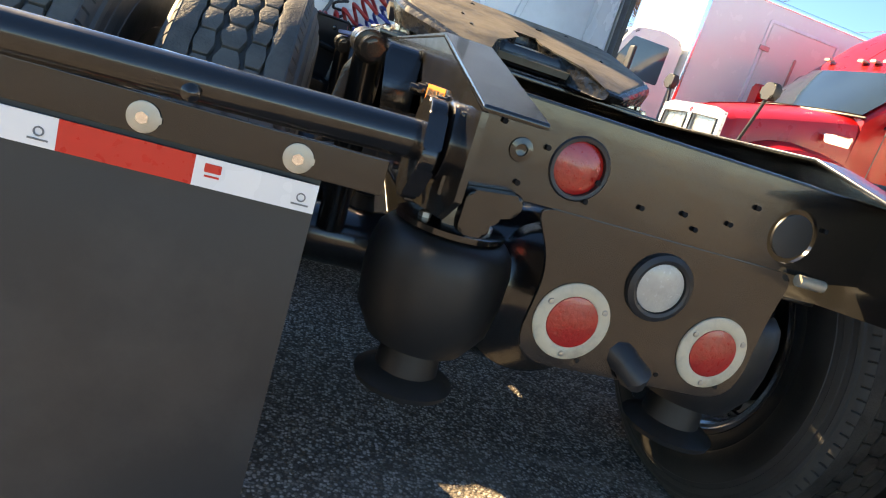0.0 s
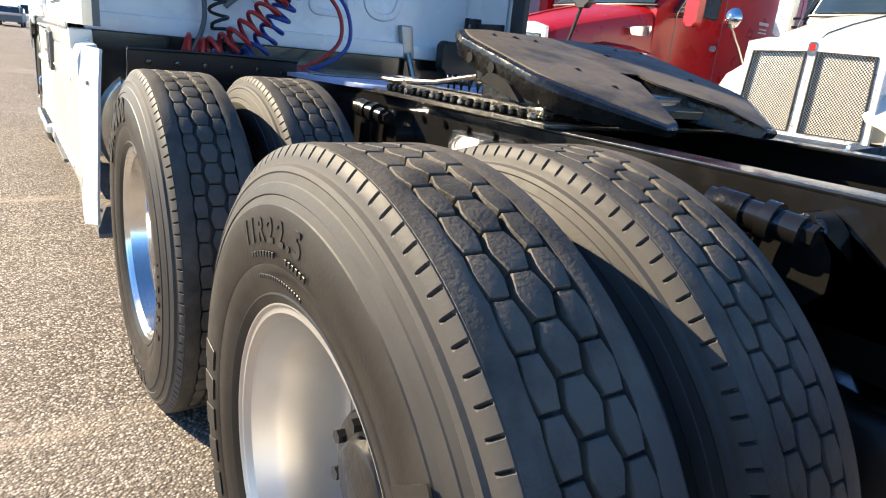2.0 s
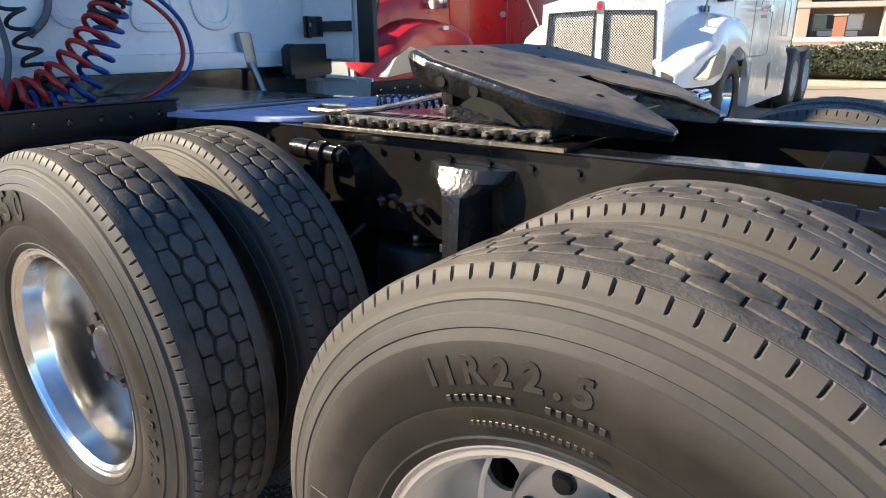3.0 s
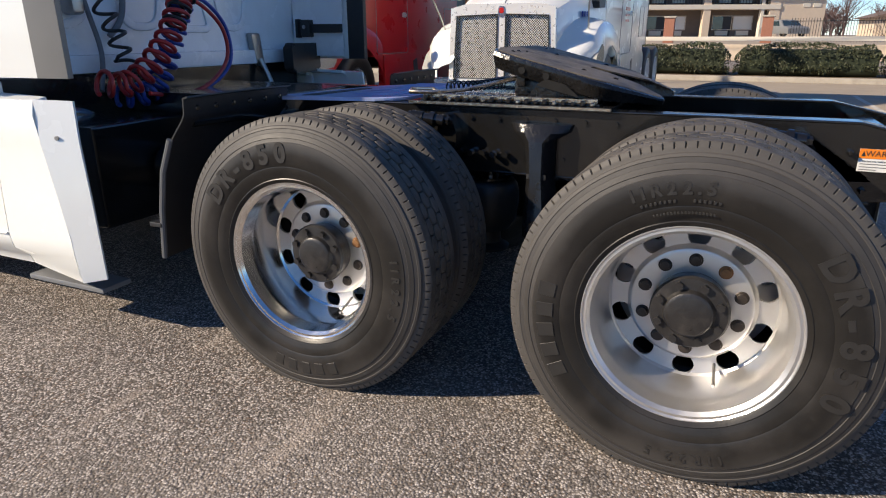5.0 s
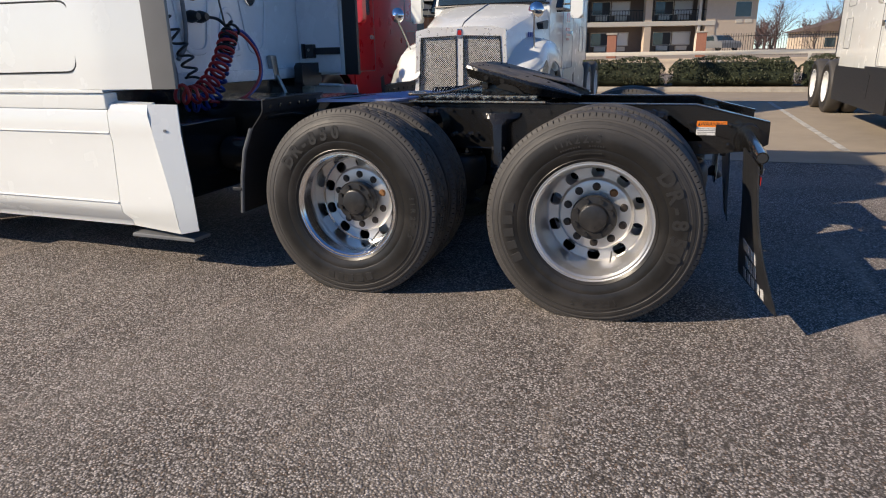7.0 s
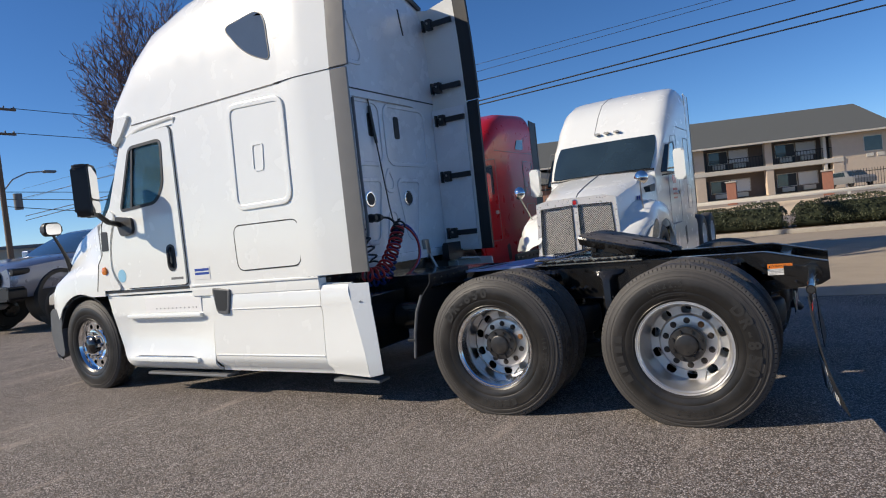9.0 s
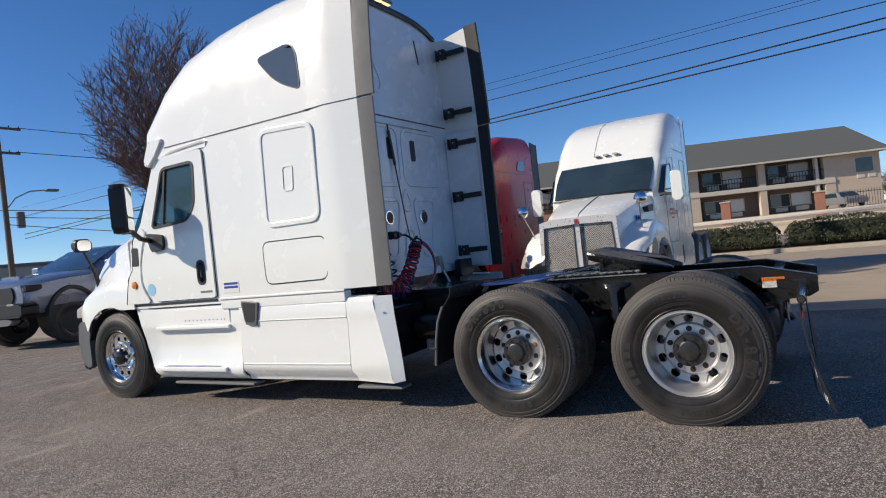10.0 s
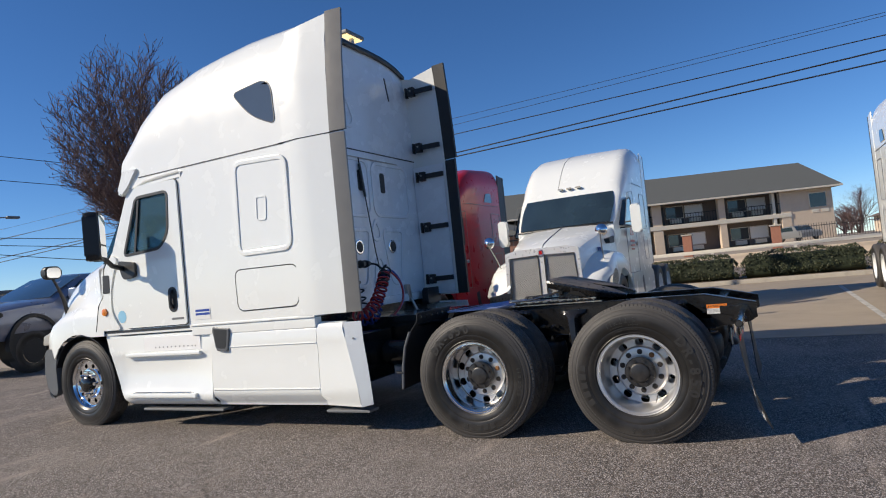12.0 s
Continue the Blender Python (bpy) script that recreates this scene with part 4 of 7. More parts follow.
    for k in range(24):
        part("grip_slot", box(s * 1.20, s * 1.258, 4.84 + 0.041 * k, 4.858 + 0.041 * k, 0.408, 0.4105), PLASTIC, lo)
    for k in range(11):
        part("grip_hole", cyl((s * 1.2055, 4.72 + 0.07 * k, 0.895), (s * 1.2075, 4.72 + 0.07 * k, 0.895), 0.009, 8), GREY, st)
    part("under_tray", box(s * 1.05, s * 1.2, 4.34, 5.75, 0.20, 0.225, 0.006), GREY, truck)
    part("under_tray", box(s * 1.05, s * 1.2, 2.42, 2.95, 0.20, 0.225, 0.006), GREY, truck)
    part("fuel_tank", lathe([(3.1, 0.0001), (3.1, 0.30), (3.13, 0.33), (4.9, 0.33), (4.93, 0.30), (4.93, 0.0001)], 32, "y"), ALLOY, truck, m=pose(s * 0.80, 0, 0.62))

# hood, fenders and bumper
HOOD = [(6.40, 2.10), (6.8, 2.03), (7.0, 1.99), (7.23, 1.92), (7.48, 1.81), (7.7, 1.67), (7.9, 1.50), (8.05, 1.35), (8.14, 1.15)]
HALF = [(6.40, 1.19), (6.65, 1.13), (7.0, 1.06), (7.48, 0.98), (8.14, 0.84)]
FEND = [(6.40, 1.28), (6.6, 1.33), (7.0, 1.38), (7.4, 1.33), (7.65, 1.24), (7.84, 1.12), (8.0, 1.04), (8.14, 1.0)]


def hood_ring(y):
    zc, zf = ease(y, HOOD), ease(y, FEND)
    nar = 1 - 0.30 * max(0, (y - 7.45) / 0.69) ** 2
    d = abs(y - Y_DRAWN)
    low = 0.5 + math.sqrt(max(0.0, 0.60 ** 2 - d * d)) if d < 0.56 else (0.94 if y > 7.1 else 0.72)
    if y < Y_DRAWN - 0.2:
        low = max(low, 1.06)
    low = min(low, zf - 0.12)
    hw, k = ease(y, HALF), max(0.1, min(1.0, (zc - zf) / 0.6))
    out = 1.236 * nar - hw
    p = [(0, zc), (0.4 * hw, zc - 0.01 * k), (0.72 * hw, zc - 0.04 * k), (0.88 * hw, zc - 0.09 * k), (0.955 * hw, zc - 0.16 * k), (hw, zc - 0.27 * k), (hw + 0.12 * out, (zc - 0.27 * k + zf + 0.10 * k) / 2)]
    p += [(hw + 0.3 * out, zf + 0.09 * k), (hw + 0.6 * out, zf + 0.03 * k), (hw + 0.86 * out, zf - 0.03), (hw + 0.98 * out, zf - 0.10), (hw + out, low)]
    return [(-x, y, z) for x, z in p[::-1]] + [(x, y, z) for x, z in p[1:]]


hood = part("hood", thick(loft([hood_ring(y) for y in (6.40, 6.47, 6.55, 6.65, 6.75, 6.85, 6.95, 7.05, 7.15, 7.25, 7.35, 7.45, 7.55, 7.62, 7.7, 7.78, 7.86, 7.94, 8.0, 8.05, 8.1, 8.14)]), 0.012), WHITE, truck, "white sloped hood with integral fenders", sharp=60)
part("grille", prism([(-0.55, 0.85), (0.55, 0.85), (0.6, 1.35), (-0.6, 1.35)], "y", 8.05, 8.17, 0.03), CHROME, hood)
for s in (-1, 1):
    DRAWN["cab"] = False
    part("wheel_arch", thick(loft([[(s * x, Y_STEER + 0.585 * math.cos(a), 0.5 + 0.585 * math.sin(a)) for x in (0.75, 1.2)] for a in np.linspace(0.12, 3.0, 14)]), 0.01), PLASTIC, truck)
    DRAWN["cab"] = True
    DRAWN["cab"] = False
    part("bumper_corner", prism(corners([(6.97, 0.95), (7.03, 0.70), (7.02, 0.42), (7.07, 0.345), (7.22, 0.44), (7.26, 0.67), (7.225, 0.935)], 0.04), "x", s * 1.13, s * 1.205, 0.02), PALE_PLASTIC, truck, "dark grey bumper corner")
    part("marker_lamp", lathe([(0, 0.045), (0.02, 0.04), (0.03, 0.0001)], 20, "x"), LENS_AMBER, hood, m=pose(s * 1.234, 5.943, 1.336, 0, 0, 0 if s > 0 else 180))
    arm = part("hood_mirror_arm", tube([(s * 1.0, 7.03, 1.36), (s * 1.05, 7.01, 1.54), (s * 1.13, 6.97, 1.68), (s * 1.22, 6.93, 1.82)], [0.03, 0.024, 0.018, 0.016], 8), PLASTIC, truck, "black hood mirror arm")
    turn = pose(s * 1.22, 6.92, 0, 0, 0, 0)
    part("hood_mirror", prism(rounded(-0.105, 0.105, 1.805, 1.965, 0.055), "y", -0.02, 0.07, 0.02), PLASTIC, arm, "black framed hood mirror", m=turn)
    part("hood_mirror_glass", prism(rounded(-0.086, 0.086, 1.822, 1.948, 0.042), "y", -0.022, -0.028), MIRROR, arm, m=turn)
    DRAWN["cab"] = True
    part("headlamp", prism([(7.66, 1.0), (7.95, 0.98), (7.92, 1.1), (7.7, 1.18)], "x", s * 0.98, s * 1.13, 0.02), LENS_CLEAR, hood)
    ma = part("mirror_arm", tube([(s * 1.22, 5.84, 1.80), (s * 1.42, 5.78, 1.84), (s * 1.56, 5.72, 1.93)], 0.028, 8), PLASTIC, truck, "black mirror arm")
    part("mirror_base", prism(corners([(5.92, 1.90), (5.60, 1.86), (5.60, 1.70), (5.84, 1.68)], 0.04), "x", s * 1.235, s * 1.27, 0.01), PLASTIC, ma)
    turn = pose(s * 1.62, 5.72, 0, 0, 0, -s * 42)
    part("mirror_housing", prism(rounded(-0.14, 0.14, 1.90, 2.41, 0.05), "y", -0.06, 0.09, 0.035), PLASTIC, ma, "black door mirror housing", m=turn)
    part("mirror_glass", prism(rounded(-0.115, 0.115, 2.07, 2.385, 0.03), "y", -0.064, -0.068), MIRROR, ma, m=turn)
    part("mirror_glass", prism(rounded(-0.115, 0.115, 1.93, 2.05, 0.03), "y", -0.064, -0.068), MIRROR, ma, m=turn)
bump = loft([[(x, 8.27 - 0.48 * (abs(x) / 1.2) ** 4 + dy, z) for x in np.linspace(-1.2, 1.2, 17)] for dy, z in ((-0.06, 0.94), (0.0, 0.9), (0.03, 0.75), (0.0, 0.55), (-0.05, 0.36), (-0.12, 0.32))])
part("bumper", thick(bump, 0.02), PALE_PLASTIC, truck, "dark grey plastic front bumper", sharp=50)
DRAWN["cab"] = False



# ---- other vehicles ----
def grille_material():
    m = bpy.data.materials.new("grille_mesh")
    m.use_nodes = True
    n, link = m.node_tree.nodes, m.node_tree.links.new
    b = n["Principled BSDF"]
    b.inputs["Metallic"].default_value, b.inputs["Roughness"].default_value = 0.7, 0.35
    tc = n.new("ShaderNodeTexCoord")
    ck = n.new("ShaderNodeTexChecker")
    ck.inputs["Scale"].default_value = 62
    ck.inputs["Color1"].default_value, ck.inputs["Color2"].default_value = (0.85, 0.83, 0.78, 1), (0.05, 0.048, 0.044, 1)
    link(tc.outputs["Object"], ck.inputs["Vector"])
    link(ck.outputs["Color"], b.inputs["Base Color"])
    return m


GRILLE = grille_material()
BRIGHT = material("bright_trim", (0.88, 0.88, 0.87), 0.3, 0.55, vary=0.03)
DARK_GLASS = material("dark_windscreen", (0.025, 0.042, 0.052), 0.04, vary=0.5, scale=1.5, rough_vary=0.02, coat=1.0)
BLUE_GLASS = material("blue_window", (0.03, 0.07, 0.16), 0.05, vary=0.2, scale=2, rough_vary=0.02, coat=1.0)
WHITE_RIM = material("white_rim", (0.78, 0.78, 0.76), 0.4, vary=0.06)
FAR_TYRE = finish(lathe([(-0.12, 0.30), (-0.135, 0.36), (-0.14, 0.42), (-0.13, 0.48), (-0.10, 0.515), (-0.03, 0.52), (0.03, 0.52), (0.10, 0.515), (0.13, 0.48), (0.14, 0.42), (0.135, 0.36), (0.12, 0.30)], 48, "x", closed=True), SIDEWALL, "tyre", 50)


def far_rim(mat):
    bm = lathe([(-0.125, 0.29), (-0.125, 0.305), (-0.11, 0.295), (-0.02, 0.265), (0.0, 0.25)], 40, "x")
    bmesh.ops.delete(bm, geom=[f for f in bm.faces if len(f.verts) > 4], context="FACES")
    thick(bm, 0.004)
    holed_disc(0.06, 0.26, ((0.20, 0.026, 10, 0), ), 0.0, 0.01, bm, 40)
    lathe([(0.0, 0.10), (-0.07, 0.09), (-0.09, 0.05), (-0.09, 0.0001)], 20, "x", bm)
    return finish(bm, mat, "rim", 30)


RIM_WHITE, RIM_CHROME = far_rim(WHITE_RIM), far_rim(CHROME)


def far_wheel(owner, x, y, rim, dual=False):
    w = part("wheel", DRUM, None, owner, m=pose(x, y, 0.515, 0, 0, 0 if x < 0 else 180))
    for dx in (0, 0.32) if dual else (0,):
        part("tyre", FAR_TYRE, None, w, "black truck tyre", m=pose(dx, 0, 0))
    part("rim", rim, None, w, m=pose(0.03 if not dual else -0.008, 0, 0))


def tractor(label, m, paint, cab_end, rim, round_mirror, skirt, back=0.0):
    """A sloped-nose road tractor that faces +y, its grille at y = 0."""
    t = thing("semi_truck", label, "truck", "parked trucks", m)
    hood = []
    for y, hw, zt, zb in ((0.02, 0.66, 1.60, 0.72), (-0.15, 0.72, 1.70, 0.72), (-0.6, 0.80, 1.83, 0.75), (-1.1, 0.90, 1.95, 0.8), (-1.62, 1.02, 2.07, 0.85)):
        half = [(hw + 0.02, zb), (hw + 0.02, (zb + zt) / 2), (hw, zt - 0.25), (hw - 0.04, zt - 0.10), (hw - 0.16, zt - 0.03), (hw - 0.4, zt + 0.01), (0, zt + 0.04)]
        hood.append([(-x, y, z) for x, z in half] + [(x, y, z) for x, z in half[-2::-1]])
    hd = part("hood", thick(loft(hood), 0.015), paint, t, sharp=40)
    part("hood_crease", tube([(0, 0.0, 1.645), (0, -0.15, 1.745), (0, -0.6, 1.875), (0, -1.1, 1.995), (0, -1.6, 2.112)], 0.008, 6), GREY if paint is not RED else RED, hd)
    surround = plate([(-0.76, 0.66), (0.76, 0.66), (0.72, 1.62), (0.5, 1.67), (-0.5, 1.67), (-0.72, 1.62)], [[(-0.68, 0.72), (-0.06, 0.72), (-0.06, 1.54), (-0.63, 1.52)], [(0.06, 0.72), (0.68, 0.72), (0.63, 1.52), (0.06, 1.54)]], "y", 0.02, 0.07)
    gr = part("grille", surround, BRIGHT, t, "chrome grille surround")
    for s in (-1, 1):
        part("grille_mesh", prism([(s * 0.06, 0.72), (s * 0.68, 0.72), (s * 0.63, 1.52), (s * 0.06, 1.54)], "y", 0.025, 0.04), GRILLE, gr, "silver honeycomb grille mesh")
        part("grille_rim", strip([(s * 0.06, 0.72), (s * 0.68, 0.72), (s * 0.63, 1.52), (s * 0.06, 1.54)], 0.018, 0.02, "y", 0.066), PLASTIC, gr)
    part("badge", prism(rounded(-0.045, 0.045, 1.50, 1.64, 0.03), "y", 0.07, 0.08, 0.004), CHROME, gr, "chrome badge shape")
    part("badge_field", prism(rounded(-0.03, 0.03, 1.55, 1.62, 0.02), "y", 0.08, 0.083), LENS_RED, gr)
    for s in (-1, 1):
        fender = []
        for y, top, low in ((0.12, 0.92, 0.72), (-0.05, 1.12, 0.72), (-0.3, 1.30, 0.74), (-0.6, 1.44, 0.8), (-0.85, 1.50, 0.98), (-1.05, 1.50, 1.10), (-1.3, 1.50, 1.13), (-1.6, 1.46, 1.06), (-1.85, 1.38, 0.88), (-2.0, 1.30, 0.7)):
            nose = max(0, (y + 0.3) / 0.42)
            out = 1.22 - 0.30 * max(0, nose) ** 1.5
            fender.append([(s * 0.66, y, top + 0.05), (s * (out - 0.22), y, top), (s * (out - 0.07), y, top - 0.05), (s * out, y, top - 0.18 * (1 - 0.5 * max(0, nose))), (s * out, y, low)])
        fe = part("fender", thick(loft(fender), 0.012), paint, t, sharp=40)
        lamp = corners([(-0.02, 0.80), (-0.62, 0.86), (-0.70, 1.10), (-0.50, 1.17), (-0.20, 1.02)], 0.05)
        part("headlamp", prism(lamp, "x", s * 1.06, s * 1.228, 0.02), LENS_CLEAR, fe, "clear headlamp")
        part("hood_vent", prism(corners([(-1.15, 1.74), (-1.60, 1.80), (-1.62, 1.66), (-1.2, 1.64)], 0.03), "x", s * 0.90, s * 1.02, 0.01), CHROME if paint is RED else PLASTIC, hd)
        part("bumper_corner", prism(rounded(s * 0.9 - 0.32, s * 0.9 + 0.32, 0.36, 0.70, 0.08), "y", -0.3, 0.16, 0.06), CHROME, t, "chrome bumper corner")
        far_wheel(t, s * 1.03, -1.35, RIM_CHROME)
    part("bumper", prism(rounded(-1.18, 1.18, 0.34, 0.68, 0.06), "y", -0.12, 0.14, 0.05), CHROME, t, "chrome front bumper")
    # cab and sleeper
    rings = []
    for y, hw, crown, sh in ((-1.62, 1.04, 2.09, 1.98), (-1.95, 1.10, 2.46, 2.30), (-2.30, 1.14, 2.83, 2.66), (-2.42, 1.15, 2.96, 2.72), (-2.8, 1.20, 3.36, 2.95), (-3.2, 1.23, 3.66, 3.15), (-3.7, 1.24, 3.85, 3.28), (cab_end + 0.25, 1.24, 3.92, 3.35), (cab_end, 1.24, 3.92, 3.35)):
        half = [(hw, 0.95), (hw, 1.5), (hw, min(2.0, sh - 0.06)), (hw - 0.01, sh - 0.04)]
        for a in range(10, 91, 16):
            c = radians(a)
            half.append((hw - 0.34 + 0.34 * math.cos(c) ** 0.8, sh + (crown - sh) * math.sin(c) ** 0.9))
        half.append((0, crown + 0.02))
        rings.append([(-x, y, z) for x, z in half] + [(x, y, z) for x, z in half[-2::-1]])
    cab = part("cab", loft(rings, cap=True), paint, t, "painted cab and raised sleeper", sharp=40)
    ws = loft([[(x * w, y + 0.075 - 0.10 * abs(x) ** 4, z) for x in np.linspace(-1, 1, 13)] for y, z, w in ((-1.58, 2.10, 0.97), (-1.72, 2.25, 0.99), (-1.92, 2.45, 1.01), (-2.10, 2.64, 1.0), (-2.22, 2.77, 0.97))])
    part("windscreen", thick(ws, 0.012), DARK_GLASS, cab, "dark tinted windscreen")
    part("windscreen_seal", tube([(x * 1.03, -1.50 - 0.12 * abs(x) ** 2.2, 2.07) for x in np.linspace(-1, 1, 11)], 0.018, 6), PLASTIC, cab)
    for x in (-0.20, 0.0, 0.20) if paint is not RED else (-0.85, -0.22, 0.0, 0.22, 0.85):
        part("marker_lamp", prism(rounded(x - 0.055, x + 0.055, 2.95, 2.99, 0.018), "y", -2.40, -2.30, 0.006), LENS_CLEAR, cab)
    part("roof_crease", tube([(0.28, -2.44, 2.99), (0.28, -2.8, 3.372), (0.28, -3.2, 3.672), (0.28, -3.7, 3.862), (0.28, -4.05, 3.933)], 0.008, 6), GREY if paint is not RED else RED, cab)
    for s in (-1, 1):
        sidew = corners([(-1.86, 2.0), (-2.30, 2.56), (-2.75, 2.62), (-2.75, 2.0)], 0.05)
        part("side_window", prism(sidew, "x", s * 1.09, s * 1.208, 0.004), DARK_GLASS, cab)
        part("window_seal", strip(sidew, 0.03, s * 0.008, "x", s * 1.205), PLASTIC, cab)
        door = corners([(-1.80, 1.0), (-1.80, 1.98), (-2.30, 2.70), (-2.86, 2.76), (-2.86, 1.0)], 0.06)
        part("door_gap", strip(door, 0.012, s * 0.006, "x", s * 1.236), GREY, cab)
        part("door_handle", prism(rounded(-2.80, -2.64, 1.56, 1.64, 0.03), "x", s * 1.225, s * 1.255, 0.008), CHROME, cab)
        if cab_end < -4.4:
            sw = corners([(-4.0, 3.02), (-4.45, 3.02), (-4.45, 3.26), (-4.12, 3.24)], 0.04)
            part("sleeper_window", prism(sw, "x", s * 1.2, s * 1.246, 0.004), DARK_GLASS, cab)
        part("locker_door", strip(rounded(cab_end + 0.15, cab_end + 0.62, 1.25, 1.75, 0.05), 0.012, s * 0.006, "x", s * 1.238), GREY, cab)
        part("locker_door", strip(rounded(cab_end + 0.12, cab_end + 0.66, 1.95, 2.75, 0.06), 0.012, s * 0.006, "x", s * 1.238), GREY, cab)
        part("roof_line", box(s * 1.236, s * 1.243, cab_end + 0.02, -2.9, 2.94, 2.95), GREY, cab)
        mirror = part("mirror", prism(rounded(s * 1.46 - 0.10, s * 1.46 + 0.10, 1.82, 2.40, 0.05), "y", -1.92, -1.78, 0.03), paint, t, "door mirror housing")
        for z in (1.95, 2.06):
            part("mirror_arm", cyl((s * 1.1, -1.95, z), (s * 1.4, -1.86, z), 0.016, 8), PLASTIC, mirror)
        if round_mirror:
            rm = part("hood_mirror", lathe([(-0.06, 0.0001), (-0.055, 0.06), (-0.02, 0.10), (0.0, 0.115), (0.01, 0.11), (0.012, 0.0001)], 28, "y"), CHROME, t, "round chrome hood mirror", m=pose(s * 1.12, -0.15, 1.88, 0, 0, 180))
            part("mirror_arm", tube([(s * 1.12, -0.09, 1.88), (s * 1.10, -0.12, 1.78), (s * 1.06, -0.3, 1.55), (s * 1.04, -0.45, 1.36)], 0.012, 8), STEEL, t)
        else:
            rm = part("hood_mirror", prism(rounded(s * 1.12 - 0.12, s * 1.12 + 0.12, 1.86, 2.06, 0.06), "y", -0.18, -0.08, 0.03), PLASTIC, t, "black hood mirror")
            part("mirror_arm", tube([(s * 1.10, -0.13, 1.90), (s * 1.02, -0.13, 1.66), (s * 0.92, -0.1, 1.3)], 0.022, 8), PLASTIC, rm)
        sk = prism(corners([(-2.02, 0.35), (-2.02, 0.98), (cab_end - 0.1, 1.0), (cab_end - 0.3, 0.9), (cab_end - 0.25, 0.35)], 0.06), "x", s * 1.12, s * 1.235, 0.02)
        part("side_skirt", sk, skirt, t, "lower side fairing")
        if paint is WHITE and round_mirror and back == 0.0:
            for u, v, w, h in ((-2.35, 1.86, 0.34, 0.16), (-2.35, 1.66, 0.42, 0.05), (-2.35, 1.57, 0.36, 0.035), (-2.35, 1.49, 0.30, 0.035)):
                part("lettering_bar", prism(rounded(u - w / 2, u + w / 2, v - h / 2, v + h / 2, h * 0.3), "x", s * 1.236, s * 1.242), LENS_RED, cab, "red printed lettering bar")
            for k in range(3):
                part("number_bar", box(s * (0.862 + 0.017 * k), s * (0.874 + 0.017 * k), -0.84 - 0.08 * k, -0.79 - 0.08 * k, 1.52, 1.59), BLUE, hd)
        if paint is RED:
            part("number_bar", box(s * 1.222, s * 1.229, -1.34, -1.22, 1.37, 1.42), LABEL, t, "white number plate bar")
            for u, v, w, h in ((-3.9, 2.06, 0.26, 0.045), (-3.9, 1.98, 0.20, 0.02), (-3.9, 1.93, 0.22, 0.02)):
                part("lettering_bar", box(s * 1.236, s * 1.242, u - w / 2, u + w / 2, v - h / 2, v + h / 2), LABEL, cab, "white printed lettering bar")
        part("skirt_vent", prism(corners([(-3.05, 0.86), (-3.2, 0.9), (-3.25, 0.55), (-3.1, 0.5)], 0.02), "x", s * 1.23, s * 1.24), PLASTIC, t)
        part("cab_extender", prism([(cab_end, 1.1), (cab_end, 3.78), (cab_end - 0.35, 3.74), (cab_end - 0.35, 1.1)], "x", s * 1.21, s * 1.24, 0.01), PLASTIC if paint is RED else paint, t)
        part("rubber_edge", box(s * 1.205, s * 1.243, cab_end - 0.42, cab_end - 0.35, 1.1, 3.74, 0.01), PLASTIC, t)
        part("frame_rail", box(s * 0.34, s * 0.43, cab_end - back - 3.6, -0.4, 0.74, 1.0, 0.006), FRAME, t)
        for dy in (-1.55, -2.87):
            far_wheel(t, s * 1.05, cab_end - back + dy, rim, True)
    return t


tractor("white road tractor with chrome grille parked in the row", pose(5.52, 2.88, 0, 0, 0, 90), WHITE, -4.3, RIM_WHITE, True, WHITE)
tractor("red road tractor with chrome grille vents parked in the row", pose(4.38, 6.42, 0, 0, 0, 90), RED, -5.0, RIM_WHITE, False, RED)
tractor("white road tractor with dark skirts and white rims", pose(4.3, -4.25, 0, 0, 0, 90), WHITE, -5.3, RIM_WHITE, True, PLASTIC, -0.25)


# box truck
bt = thing("box_truck", "white box truck with a side door in the row", "truck", "parked trucks", pose(5.3, 9.95, 0, 0, 0, 90))
bx = part("cargo_box", box(-1.22, 1.22, -6.6, 0.0, 1.05, 3.85, 0.02), WHITE, bt, "white cargo box")
for s in (-1, 1):
    dr = part("side_door", prism(rounded(-2.65, -1.3, 1.3, 3.5, 0.03), "x", s * 1.22, s * 1.235, 0.004), WHITE, bx)
    part("door_frame", strip(rounded(-2.7, -1.25, 1.25, 3.55, 0.03), 0.05, s * 0.018, "x", s * 1.222), WHITE_WALL, bx)
    for z in (1.7, 3.1):
        part("hinge", box(s * 1.235, s * 1.26, -1.4, -1.2, z - 0.04, z + 0.04, 0.006), STEEL, bx)
        part("hinge", box(s * 1.235, s * 1.26, -2.75, -2.55, z - 0.04, z + 0.04, 0.006), STEEL, bx)
    part("door_latch", box(s * 1.235, s * 1.26, -2.0, -1.95, 1.6, 3.1, 0.008), STEEL, bx)
    part("corner_rail", box(s * 1.19, s * 1.24, -0.06, 0.012, 1.0, 3.88, 0.012), ALLOY, bx)
    part("top_rail", box(s * 1.19, s * 1.24, -6.6, -0.06, 3.80, 3.88, 0.012), ALLOY, bx)
    part("marker_lamp", box(s * 1.24, s * 1.26, -0.05, 0.05, 3.70, 3.78, 0.006), LENS_AMBER, bx)
    far_wheel(bt, s * 1.0, 0.9, RIM_WHITE)
    far_wheel(bt, s * 1.0, -4.6, RIM_WHITE, True)
    part("mirror", box(s * 1.30, s * 1.48, 1.05, 1.12, 1.9, 2.4, 0.03), PLASTIC, bt)
cabp = [(0.06, 0.7), (0.06, 2.75), (0.5, 2.82), (1.0, 2.75), (1.45, 1.95), (2.2, 1.65), (2.35, 1.2), (2.35, 0.6)]
